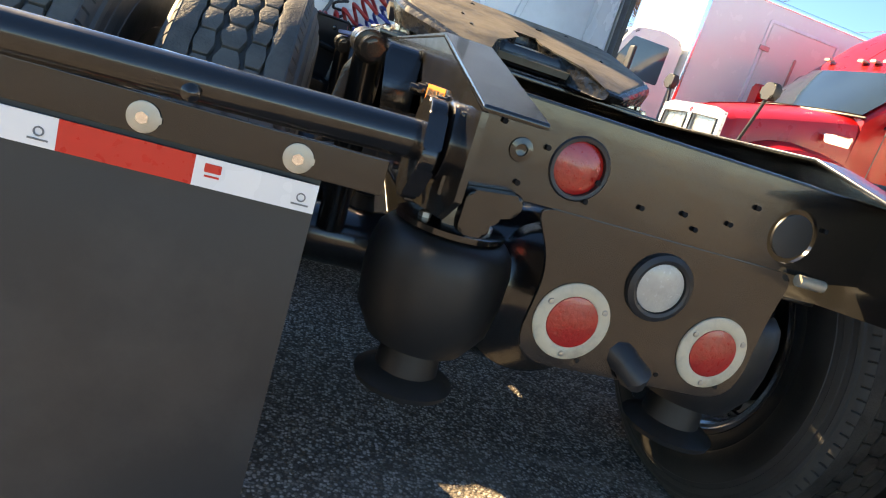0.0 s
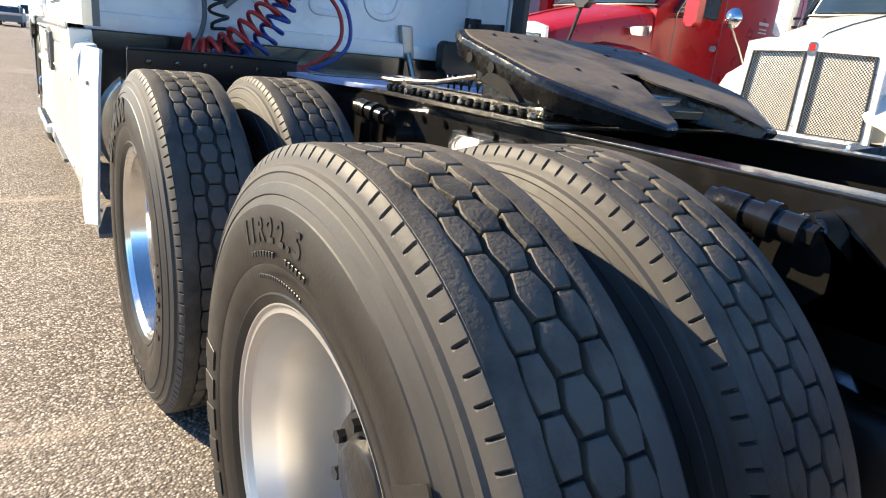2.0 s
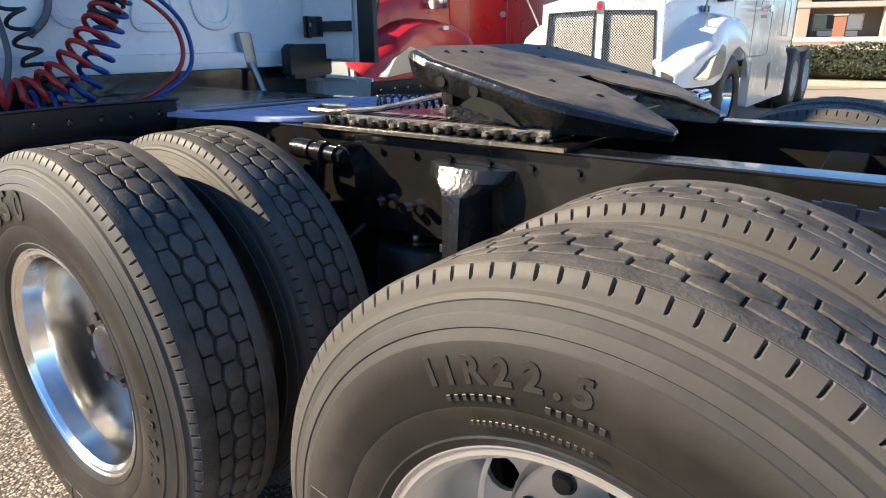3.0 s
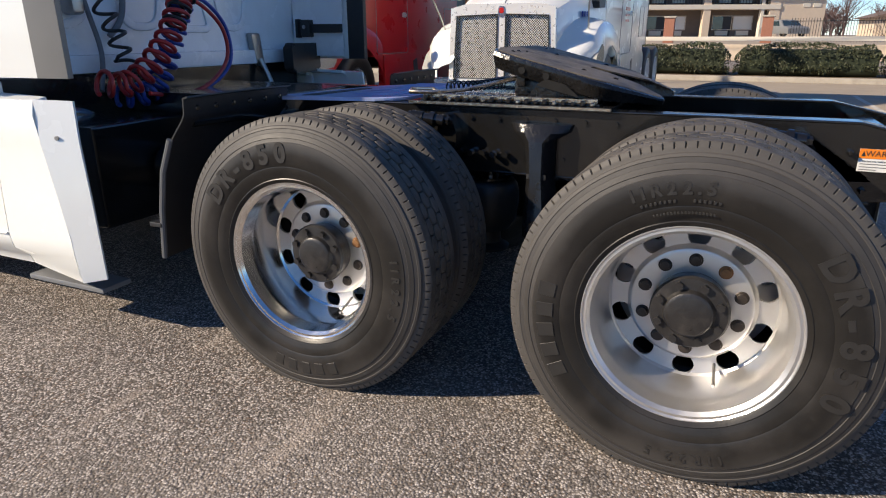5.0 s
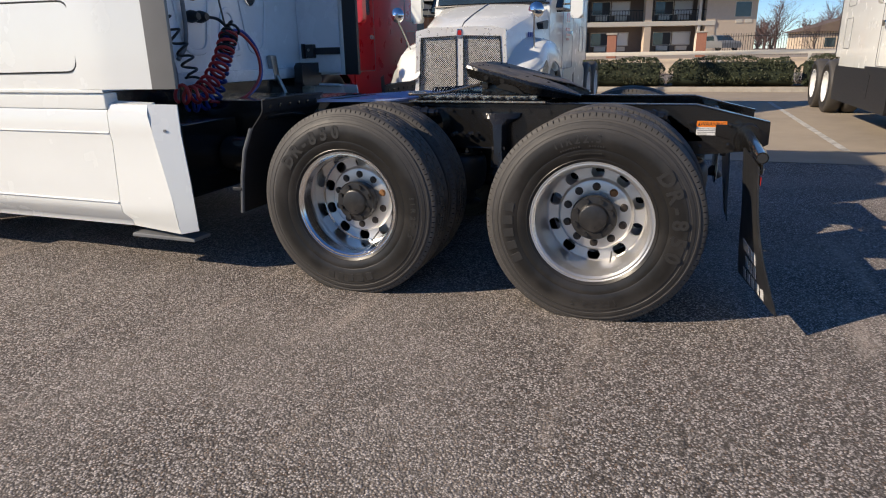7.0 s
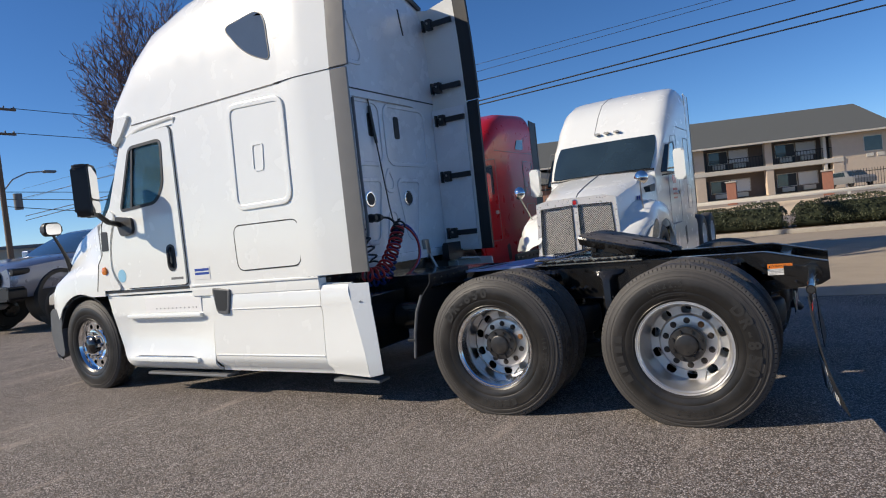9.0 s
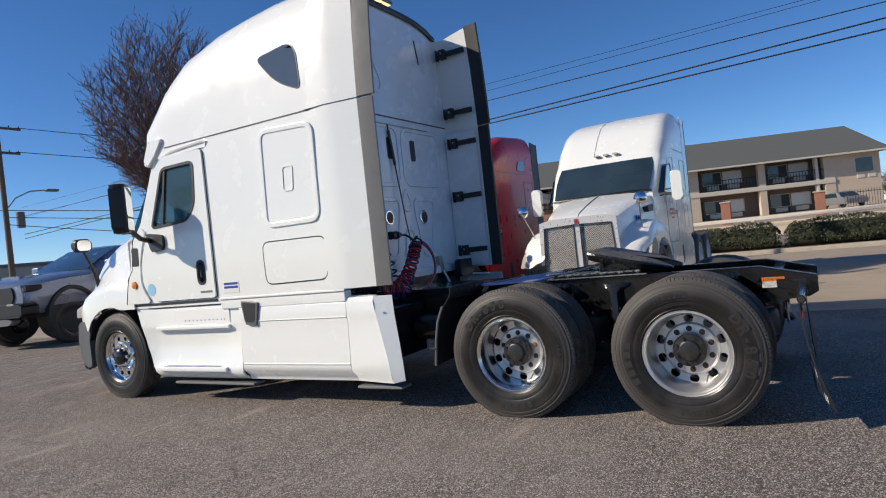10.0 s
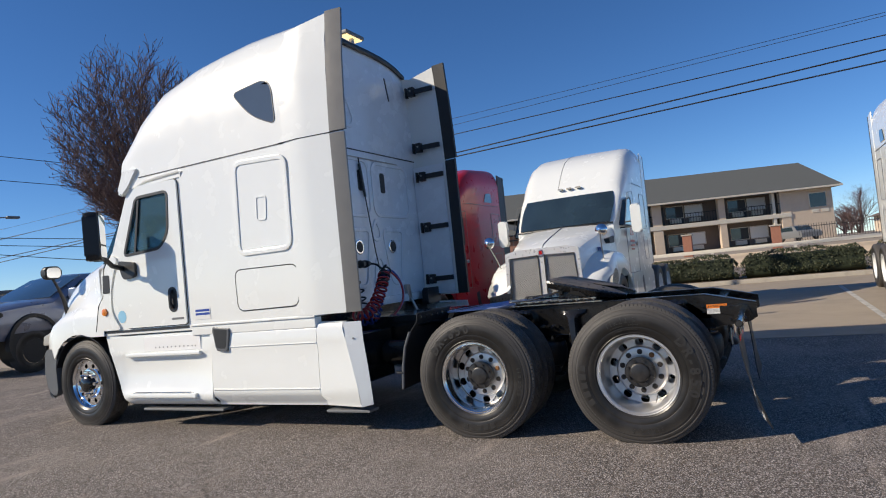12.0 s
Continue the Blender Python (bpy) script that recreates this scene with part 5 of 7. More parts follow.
cb = part("cab", prism(corners(cabp, 0.1), "x", -1.08, 1.08, 0.06), WHITE, bt, "white box truck cab")
part("windscreen", prism([(1.06, 2.66), (1.08, 2.68), (1.47, 1.98), (1.45, 1.96)], "x", -0.95, 0.95), DARK_GLASS, cb)
for s in (-1, 1):
    part("side_window", prism(corners([(0.3, 1.95), (0.3, 2.6), (0.98, 2.6), (1.32, 1.95)], 0.04), "x", s * 1.075, s * 1.09), DARK_GLASS, cb)
part("bumper", box(-1.1, 1.1, 2.3, 2.45, 0.45, 0.75, 0.04), CHROME, bt)
part("frame_rail", box(-0.4, 0.4, -6.4, 2.2, 0.72, 1.0, 0.02), FRAME, bt)


# pickup
NAVY = material("grey_blue_paint", (0.19, 0.215, 0.29), 0.3, 0.45, vary=0.1, scale=2, coat=0.9)
pk = thing("pickup_truck", "dark blue lifted crew-cab pickup parked behind the truck", "truck", "", pose(1.84, 16.24, 0, 0, 0, 100.3) @ Matrix.Scale(1.21, 4))
PICK_TOP = [(-5.9, 1.40), (-4.15, 1.42), (-4.0, 1.90), (-3.3, 2.01), (-2.5, 1.98), (-2.1, 1.80), (-1.5, 1.47), (-0.9, 1.44), (-0.35, 1.38), (-0.12, 1.33), (0.0, 1.24)]
bodyr = []
for y in (-5.9, -5.0, -4.15, -4.0, -3.7, -3.3, -2.9, -2.5, -2.3, -2.1, -1.8, -1.5, -1.2, -0.9, -0.6, -0.35, -0.2, -0.12, -0.05, 0.0):
    top = ease(y, PICK_TOP)
    up = max(0, top - 1.46)
    half = [(0.94, 0.70), (1.0, 0.86), (1.01, 1.12), (0.97, 1.26), (0.97 - 0.42 * up, max(1.28, top - 0.10)), (0.84 - 0.25 * up, top - 0.015), (0.45, top + 0.015), (0, top + 0.02 + (0.03 if -1.5 < y < -0.1 else 0))]
    nz = 1 - 0.10 * max(0, (y + 0.35) / 0.35) ** 1.6
    bodyr.append([(-x * nz, y, z) for x, z in half] + [(x * nz, y, z) for x, z in half[-2::-1]])
pb = part("body", loft(bodyr, cap=True), NAVY, pk, "dark blue metallic body", sharp=40)
part("windscreen", thick(loft([[(x * w, y + 0.03 - 0.10 * abs(x) ** 2, z + 0.012) for x in (-0.82, -0.4, 0, 0.4, 0.82)] for y, z, w in ((-1.52, 1.49, 1.0), (-1.85, 1.68, 0.97), (-2.42, 1.95, 0.9))]), 0.012), DARK_GLASS, pb)
gr = part("grille", prism(corners([(-0.60, 0.90), (0.60, 0.90), (0.70, 1.05), (0.66, 1.25), (-0.66, 1.25), (-0.70, 1.05)], 0.05), "y", -0.08, 0.03, 0.02), PLASTIC, pb, "black grille with a chrome name bar")
part("grille_bar", box(-0.24, 0.24, 0.03, 0.045, 1.06, 1.13, 0.01), CHROME, gr)
part("grille_lip", box(-0.58, 0.58, 0.0, 0.045, 0.88, 0.905, 0.008), GREY, gr)
part("hood_scoop", prism(corners([(-0.3, -0.45), (0.3, -0.45), (0.36, -1.35), (-0.36, -1.35)], 0.08), "z", 1.40, 1.475, 0.02), NAVY, pb)
for s in (-1, 1):
    hl = part("headlamp", prism(corners([(s * 0.66, 1.10), (s * 0.99, 1.14), (s * 1.0, 1.26), (s * 0.68, 1.25)], 0.03), "y", -0.36, -0.02, 0.02), PLASTIC, pb, "dark headlamp unit")
    part("lamp_lens", prism(rounded(s * 0.83 - 0.10, s * 0.83 + 0.10, 1.145, 1.215, 0.02), "y", -0.03, -0.012, 0.005), LENS_CLEAR, hl)
    part("fog_lamp", prism(rounded(s * 0.72 - 0.09, s * 0.72 + 0.09, 0.90, 0.94, 0.015), "y", 0.0, 0.13, 0.008), LENS_CLEAR, pb)
    part("side_window", prism(corners([(-1.85, 1.45), (-2.42, 1.86), (-3.75, 1.86), (-3.95, 1.45)], 0.05), "x", s * 0.82, s * 0.955), DARK_GLASS, pb)
    part("window_pillar", box(s * 0.84, s * 0.962, -2.98, -2.90, 1.45, 1.86), PLASTIC, pb)
    part("mirror", box(s * 1.0, s * 1.24, -2.0, -1.84, 1.42, 1.66, 0.04), NAVY, pk)
    part("running_board", box(s * 0.92, s * 1.06, -3.9, -1.7, 0.50, 0.58, 0.02), PLASTIC, pk)
    for y in (-0.98, -4.72):
        w = part("wheel", DRUM, None, pk, m=Matrix.LocRotScale((s * 0.88, y, 0.435), Euler((0, 0, 0 if s < 0 else math.pi)), (0.84, 0.84, 0.84)))
        part("tyre", FAR_TYRE, None, w)
        part("rim", RIM_CHROME, None, w)
        part("arch_liner", cyl((s * 0.62, y, 0.62), (s * 0.985, y, 0.62), 0.53, 28), INK, pk)
        part("arch_flare", thick(loft([[(s * x, y + r * math.cos(a), 0.60 + r * math.sin(a)) for x, r in ((0.96, 0.60), (1.05, 0.58), (1.05, 0.51))] for a in np.linspace(-0.2, 3.34, 17)]), 0.015), PLASTIC, pk, "black wheel arch flare")
part("bumper", prism(corners([(-0.98, 0.66), (0.98, 0.66), (1.0, 0.90), (0.62, 0.92), (-0.62, 0.92), (-1.0, 0.90)], 0.04), "y", -0.25, 0.12, 0.05), PLASTIC, pk, "black front bumper")
part("skid_plate", prism(corners([(-0.62, 0.52), (0.62, 0.52), (0.74, 0.60), (0.60, 0.645), (-0.60, 0.645), (-0.74, 0.60)], 0.03), "y", -0.05, 0.13, 0.02), GREY, pk, "silver skid plate")


# ---- kerb, hedge, rail and motel ----
CONCRETE = material("concrete", (0.42, 0.38, 0.32), 0.85, vary=0.15, scale=6, bump=0.3, bump_scale=60, dirt=(0.2, 0.17, 0.14), dirt_scale=2, dirt_amount=0.5)
SOIL = material("mulch_soil", (0.16, 0.11, 0.07), 0.95, vary=0.4, scale=25, bump=0.8, bump_scale=50)
LEAF = material("hedge_leaf", (0.046, 0.056, 0.024), 0.65, vary=0.5, scale=9, dirt=(0.10, 0.075, 0.04), dirt_scale=1.6, dirt_amount=0.7, dirt_low=0.52)
TWIG = material("hedge_twig", (0.09, 0.06, 0.04), 0.8, vary=0.3)
BARK = material("bark", (0.10, 0.075, 0.065), 0.85, vary=0.3, scale=12)
TWIGS = material("bare_twigs", (0.14, 0.090, 0.084), 0.85, vary=0.35, scale=4)
STUCCO = material("tan_stucco", (0.62, 0.50, 0.38), 0.85, vary=0.08, scale=3, bump=0.2, bump_scale=60)
CREAM = material("cream_trim", (0.66, 0.60, 0.50), 0.7, vary=0.06, scale=3)
SHINGLE = material("grey_shingle", (0.105, 0.11, 0.105), 0.9, vary=0.2, scale=14, bump=0.5, bump_scale=20)
BRICK = material("brick_pillar", (0.30, 0.13, 0.085), 0.85, vary=0.25, scale=12, bump=0.3, bump_scale=40)
# house roof brown; on the motel it paints the shade behind the balconies
ROOF_AND_SHADE = material("brown_roof_and_shaded_wall", (0.16, 0.12, 0.095), 0.85, vary=0.15, scale=3)
PAINT_LINE = material("faded_white_line", (0.50, 0.48, 0.44), 0.8, vary=0.15, scale=6, dirt=(0.2, 0.19, 0.17), dirt_scale=5, dirt_amount=0.8, dirt_low=0.45)
# tan forecourt; on the lot, asphalt with grazing sunlight painted in
PALE = material("lit_lot_and_forecourt", (0.34, 0.28, 0.21), 0.85, vary=0.12, scale=2, bump=0.2, bump_scale=60, dirt=(0.22, 0.19, 0.15), dirt_scale=0.6, dirt_amount=0.5)

# sheet over the same asphalt, paler where the sun reaches past the truck
pale = corners([(4.1, 40), (17.5, 40), (17.5, -40), (4.1, -40)], 0.4)
solo("pavement", prism(pale, "z", 0.004, 0.008), PALE, "asphalt lot by the row of trucks, low-sun paleness put into its colour", "pavement", "structure")
for y in (-2.4, 1.1, 4.65, 8.2, 11.8, -5.9, -9.4):
    ln = solo("parking_line", box(5.2, 13.5, y - 0.05, y + 0.05, 0.012, 0.014), PAINT_LINE, "faded white parking line on the lot", "marking", "structure")
kerb = bmesh.new()
box(17.5, 17.68, -60, 60, 0.0, 0.15, 0.02, kerb)
solo("kerb", kerb, CONCRETE, "weathered concrete kerb along the planting strip", "kerb", "structure")
solo("planting_bed", box(17.68, 22.6, -60, 60, -0.02, 0.12), SOIL, "brown mulch planting bed behind the kerb", "ground", "structure")


def hedge(y0, y1, seed):
    rnd = random.Random(seed)
    bm = bmesh.new()
    n = int(1250 * (y1 - y0))
    for _ in range(n):
        y = rnd.uniform(y0, y1)
        x, z = 19.0, 0.60
        a = rnd.uniform(0, 2 * math.pi)
        rr = 0.82 + 0.18 * rnd.random()
        lump = 1 + 0.10 * math.sin(y * 2.1 + seed) + 0.06 * math.sin(y * 5.3 + 1)
        c, s = math.cos(a), math.sin(a)
        px = x + 0.72 * rr * lump * (abs(c) ** 0.6) * (1 if c > 0 else -1)
        pz = max(0.14, z + 0.42 * rr * lump * (abs(s) ** 0.6) * (1 if s > 0 else -1))
        e = min(y - y0, y1 - y)
        if e < 0.3:
            pz = 0.14 + (pz - 0.14) * (0.6 + 0.4 * e / 0.3)
        size = rnd.uniform(0.025, 0.055)
        q = Euler((rnd.uniform(-1.2, 1.2), rnd.uniform(-1.2, 1.2), rnd.uniform(0, 6.28))).to_matrix()
        vs = [bm.verts.new(Vector((px, y, pz)) + q @ Vector(v)) for v in ((-size, 0, 0), (0, -size * 0.5, 0.008), (size, 0, 0), (0, size * 0.5, 0.008))]
        bm.faces.new(vs)
    h = thing("hedge", "clipped dark green evergreen hedge on the planting strip", "hedge", "hedges", kind="")
    part("leaves", bm, LEAF, h, sharp=10)
    # block inside the leaves, coloured as the shade in the gaps
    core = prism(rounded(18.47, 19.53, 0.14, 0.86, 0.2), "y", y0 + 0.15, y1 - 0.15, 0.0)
    part("inner_shade", core, LEAFSHADE, h, "filler block, shade between the leaves put into its dark green")
    for k in range(int((y1 - y0) / 0.8)):
        y = y0 + 0.4 + 0.8 * k
        part("stem", cyl((19.0, y, 0.05), (19.0 + rnd.uniform(-0.1, 0.1), y, 0.5), 0.025, 6), TWIG, h)
    return h


LEAFSHADE = material("hedge_inner_shade", (0.018, 0.026, 0.010), 0.8, vary=0.3, scale=12)
for i, (a, b) in enumerate(((-11.6, -7.7), (-7.6, -3.8), (-3.7, 0.1), (0.22, 3.4), (3.45, 7.05), (7.1, 10.5), (10.6, 14.2))):
    hedge(a, b, i + 3)

# low wall with a pipe rail across the street side
solo("retaining_wall", box(33.0, 33.3, -60, 60, 0, 0.80, 0.02), STUCCO, "low tan retaining wall beyond the hedge", "wall", "structure")
rail_thing = thing("guard_rail", "long white steel guard rail on posts beyond the hedge", "rail", "", pose(31.8, 0, 0))
part("rail_bar", box(-0.05, 0.05, -50, 50, 0.98, 1.17, 0.02), CREAM, rail_thing)
for k in range(26):
    part("post", box(-0.06, 0.06, -50 + 4 * k - 0.07, -50 + 4 * k + 0.07, 0, 1.0, 0.01), CREAM, rail_thing)
solo("grass_verge", prism([(33.3, 0.75), (62, 1.0), (120, 1.0), (120, -0.1), (33.3, -0.1)], "y", -70, 90), PALE, "tan raised motel forecourt", "ground", "structure")

# motel: front wall runs from A to B
A, B = Vector((71.8, -6.9, 1.0)), Vector((64.7, 10.7, 1.0))
along = (B - A).normalized()
ang = math.degrees(math.atan2(along.y, along.x))
motel = thing("motel", "two-storey tan stucco motel with dark balconies and grey shingle roof", "building", "", Matrix.Translation(A) @ Matrix.Rotation(radians(ang), 4, "Z"))
# local x runs along the front from its south end, local y into the street (minus is inside)
LEN, H1, H2 = 44.0, 3.05, 5.3
part("back_wall", box(0, LEN, -9.0, -1.8, 0, H2), ROOF_AND_SHADE, motel, "walkway wall behind the balconies, shade put into its brown")
part("end_wall", box(-0.1, 4.2, -9, 0.0, 0, H2, 0.02), STUCCO, motel, "tan stucco end block")
part("end_window", box(0.6, 2.2, 0.0, 0.04, 3.35, 4.75), DARK_GLASS, motel)
part("end_window_frame", strip([(0.55, 3.3), (2.25, 3.3), (2.25, 4.8), (0.55, 4.8)], 0.1, 0.06, "y", 0.0), CREAM, motel)
part("floor_slab", box(4.2, LEN, -1.85, 0.12, H1 - 0.5, H1 - 0.05, 0.02), CREAM, motel, "cream upper floor band")
part("wall_vent", box(0.4, 1.1, 0.0, 0.05, 2.75, 3.1), CREAM, motel)
part("wall_vent", box(1.4, 2.1, 0.0, 0.05, 2.75, 3.1), CREAM, motel)
x = 4.2
bay = 0
while x < LEN - 3:
    wide = 6.6
    c = part("column", box(x, x + 1.0 if bay % 2 == 0 else x + 0.7, -0.6, 0.06, 0, H2, 0.02), STUCCO, motel, "tan stucco column")
    if bay % 2 == 0:
        part("column", box(x + 1.5, x + 1.8, -0.5, 0.05, 0, H2, 0.02), CREAM, motel)
    for f in (0.0, H1):
        for k in (0.28, 0.66):
            wx = x + 1.2 + (wide - 1.2) * k
            wd = part("window", box(wx - 0.9, wx + 0.9, -1.8, -1.76, f + 0.75, f + 1.95), LABEL if k < 0.5 else DARK_GLASS, motel, "motel window with curtains")
            part("window_frame", strip([(wx - 0.95, f + 0.7), (wx + 0.95, f + 0.7), (wx + 0.95, f + 2.0), (wx - 0.95, f + 2.0)], 0.08, 0.05, "y", -1.78), CREAM, wd)
            part("room_door", box(wx + 1.15, wx + 1.95, -1.8, -1.75, f, f + 2.05), PLASTIC, motel)
            part("air_conditioner", box(wx - 0.6, wx + 0.6, -1.8, -1.5, f + 0.15, f + 0.6, 0.03), CREAM, motel)
    rl = part("balcony_rail", box(x + 0.9, x + wide, -0.05, 0.0, H1 + 0.98, H1 + 1.05), PLASTIC, motel, "dark balcony railing")
    for k in range(20):
        xx = x + 1.0 + k * (wide - 1.1) / 19
        part("baluster", box(xx - 0.018, xx + 0.018, -0.04, -0.01, H1 - 0.05, H1 + 1.0), PLASTIC, rl)
    x += wide
    bay += 1
pts0 = [(-0.8, 0.9, H2 - 0.05), (-0.8, 0.9, H2 + 0.12), (0.8, -4.6, H2 + 3.35), (-0.8, -10, H2 + 0.12), (-0.8, -10, H2 - 0.05)]
pts1 = [(LEN + 0.8, b, c) for _, b, c in pts0]
pts1[2] = (LEN - 3, -4.6, H2 + 3.35)
part("roof", loft([pts0, pts1], closed_ring=True, cap=True), SHINGLE, motel, "grey shingle hip roof", sharp=20)
part("gutter", box(-0.8, LEN + 0.8, 0.86, 1.0, H2 - 0.08, H2 + 0.10, 0.02), CREAM, motel)

# brick gate pillars and fence before the motel
for y in (-1.22, 3.98, 9.2):
    pil = thing("brick_pillar", "red brick fence pillar before the motel", "pillar", "brick pillars", pose(38.7, y, 0.74))
    part("shaft", box(-0.28, 0.28, -0.28, 0.28, 0, 1.45, 0.02), BRICK, pil)
    part("cap", box(-0.34, 0.34, -0.34, 0.34, 1.45, 1.54, 0.02), CONCRETE, pil)
fence = thing("iron_fence", "black iron picket fence before the motel", "fence", "", pose(42.0, -6.6, 0.78, 0, 0, 90))
for z in (0.2, 1.2):
    part("fence_rail", box(-6, 4, -0.02, 0.02, z, z + 0.04), PLASTIC, fence)
for k in range(70):
    part("picket", box(-6 + 0.145 * k - 0.012, -6 + 0.145 * k + 0.012, -0.012, 0.012, 0, 1.4), PLASTIC, fence)


# ---- trees ----
def bare_tree(name, base, height, spread, seed, levels=5, label=""):
    rnd = random.Random(seed)
    trunk, limbs, twigs = bmesh.new(), bmesh.new(), bmesh.new()

    def grow(p, d, length, r, level):
        n = 4
        pts, rad = [p], [r]
        for i in range(n):
            d = (d + Vector((rnd.gauss(0, 0.10), rnd.gauss(0, 0.10), 0.06))).normalized()
            p = p + d * length / n
            pts.append(p)
            rad.append(r * (1 - 0.42 * (i + 1) / n))
        tube(pts, rad, 9 if level == 0 else 5 if level < 3 else 3, trunk if level == 0 else limbs if level < 3 else twigs, cap=False)
        if level >= levels:
            return
        for k in range(5 if level < 2 else 4):
            j = n if k < 2 else rnd.randint(1, n)
            side = Vector((rnd.gauss(0, 1), rnd.gauss(0, 1), rnd.gauss(0, 0.35)))
            side = (side - d * side.dot(d)).normalized()
            tilt = rnd.uniform(0.35, 0.75) * spread
            grow(pts[j], (d * math.cos(tilt) + side * math.sin(tilt)).normalized(), length * rnd.uniform(0.62, 0.82), rad[j] * rnd.uniform(0.5, 0.7), level + 1)

    grow(Vector((0, 0, 0)), Vector((0, 0, 1)), height * 0.30, height * 0.018, 0)
    t = thing(name, label, "tree", "bare trees", pose(*base))
    part("trunk", trunk, BARK, t, sharp=80)
    part("branchwork", limbs, BARK, t, sharp=80)
    tw = part("crown", twigs, TWIGS, t, "dense fine bare twigs", sharp=80)
    tagged(tw, kind="stuff")
    return t


def crown_tree(base, fork, mid, rx, rz, seed, label):
    """A short trunk from which upswept limbs fan out to an oval crown of fine twigs."""
    rnd = random.Random(seed)
    trunk, limbs, twigs = bmesh.new(), bmesh.new(), bmesh.new()
    tube([(0, 0, 0), (0.03, 0.02, fork * 0.5), (0, 0, fork), (0.05, 0, fork + 1.6), (0.0, 0.05, fork + 4.0)], [0.26, 0.21, 0.17, 0.11, 0.05], 10, trunk, cap=False)
    count = 110
    for k in range(count):
        v = 1 - 1.72 * (k + 0.5) / count
        a = k * 2.39996 + rnd.uniform(-0.2, 0.2)
        h = math.sqrt(max(0, 1 - v * v))
        grown = rnd.uniform(0.82, 1.06)
        tip = Vector((rx * h * math.cos(a), rx * h * math.sin(a), mid + rz * v)) * 1.0
        tip = Vector((tip.x * grown, tip.y * grown, mid + (tip.z - mid) * grown))
        start = Vector((0, 0, fork + 3.6 * (0.5 + 0.5 * v) * rnd.uniform(0.3, 1.0)))
        bend = start.lerp(tip, 0.5) + Vector((rnd.gauss(0, 0.25), rnd.gauss(0, 0.25), -0.06 * (tip - start).length))
        pts, n = [], 12
        for i in range(n + 1):
            f = i / n
            p = (1 - f) ** 2 * start + 2 * f * (1 - f) * bend + f * f * tip
            pts.append(p + Vector((rnd.gauss(0, 0.035), rnd.gauss(0, 0.035), rnd.gauss(0, 0.035))) * f * 1.2)
        tube(pts, [0.046 * (1 - 0.86 * i / n) + 0.004 for i in range(n + 1)], 5, limbs, cap=False)
        for i in range(3, n + 1):
            d0 = (pts[i] - pts[i - 1]).normalized()
            for _ in range(2 if i < 6 else 3 if i < 10 else 4):
                side = Vector((rnd.gauss(0, 1), rnd.gauss(0, 1), rnd.gauss(0, 0.7)))
                side = (side - d0 * side.dot(d0)).normalized()
                d = (d0 * 1.0 + side * 0.85 + Vector((0, 0, 0.18))).normalized()
                ln = rnd.uniform(0.55, 1.05)
                sub_pts = [pts[i]]
                for j in range(4):
                    d = (d + Vector((rnd.gauss(0, 0.06), rnd.gauss(0, 0.06), 0.05))).normalized()
                    sub_pts.append(sub_pts[-1] + d * ln / 4)
                tube(sub_pts, [0.016, 0.014, 0.012, 0.010, 0.008], 3, twigs, cap=False)
                for j in (1, 2, 3, 4):
                    side = Vector((rnd.gauss(0, 1), rnd.gauss(0, 1), rnd.gauss(0, 1))).normalized()
                    e = sub_pts[j] + (d * 0.85 + side * 0.6).normalized() * rnd.uniform(0.16, 0.34)
                    tube([sub_pts[j], e], [0.011, 0.009], 3, twigs, cap=True)
                    if rnd.random() < 0.45:
                        q = e + Vector((rnd.gauss(0, 0.02), rnd.gauss(0, 0.02), 0.02))
                        tube([e, q + Vector((0, 0, 0.05))], [0.017, 0.012], 3, twigs, cap=True)
    t = thing("tree", label, "tree", "bare trees", pose(*base))
    part("trunk", trunk, BARK, t, sharp=80)
    part("branchwork", limbs, BARK, t, sharp=80)
    tw = part("crown", twigs, TWIGS, t, "dense fine reddish twigs with buds", sharp=80)
    tagged(tw, kind="stuff")


crown_tree((13.6, 24.3, 0), 4.0, 8.5, 3.15, 3.85, 4, "tall leafless winter tree with a dense oval crown")
for i, (bx_, by_, h) in enumerate(((93.7, -20.2, 11), (103.2, -28.8, 12), (87.0, -15.2, 7), (119.2, -13.8, 12), (97.7, -36.5, 12), (48.7, 58.9, 8), (64.5, 70.9, 9))):
    bare_tree("tree", (bx_, by_, -0.3), h, 1.0, 30 + i, 5, "distant leafless tree beyond the road")

def far_woods(seed):
    """A belt of leafless trees along the far side of the road."""
    rnd = random.Random(seed)
    own = bmesh.new()
    for _ in range(120):
        x, y = rnd.uniform(112, 150), rnd.uniform(-103, 16)
        top = rnd.uniform(4.8, 10.0)
        tube([(x, y, 0), (x + rnd.gauss(0, 0.3), y + rnd.gauss(0, 0.3), top * 0.8)], [0.2, 0.05], 4, own, cap=False)
        for k in range(46):
            z = top * rnd.uniform(0.22, 0.85)
            a, ln = rnd.uniform(0, 6.28), rnd.uniform(0.8, 2.6) * (1.1 - z / top)+0.4
            p = Vector((x, y, z))
            q = p + Vector((ln * math.cos(a), ln * math.sin(a), ln * rnd.uniform(0.5, 1.3)))
            tube([p, p.lerp(q, 0.5) + Vector((0, 0, -0.1)), q], [0.05, 0.035, 0.02], 3, own, cap=False)
            for _ in range(2):
                tube([p.lerp(q, 0.6), q + Vector((rnd.gauss(0, 0.5), rnd.gauss(0, 0.5), rnd.gauss(0.2, 0.3)))], [0.03, 0.015], 3, own, cap=False)
    solo("far_woods", own, TWIGS, "belt of brown leafless woods far behind the motel", "woods", "stuff", sharp=80)


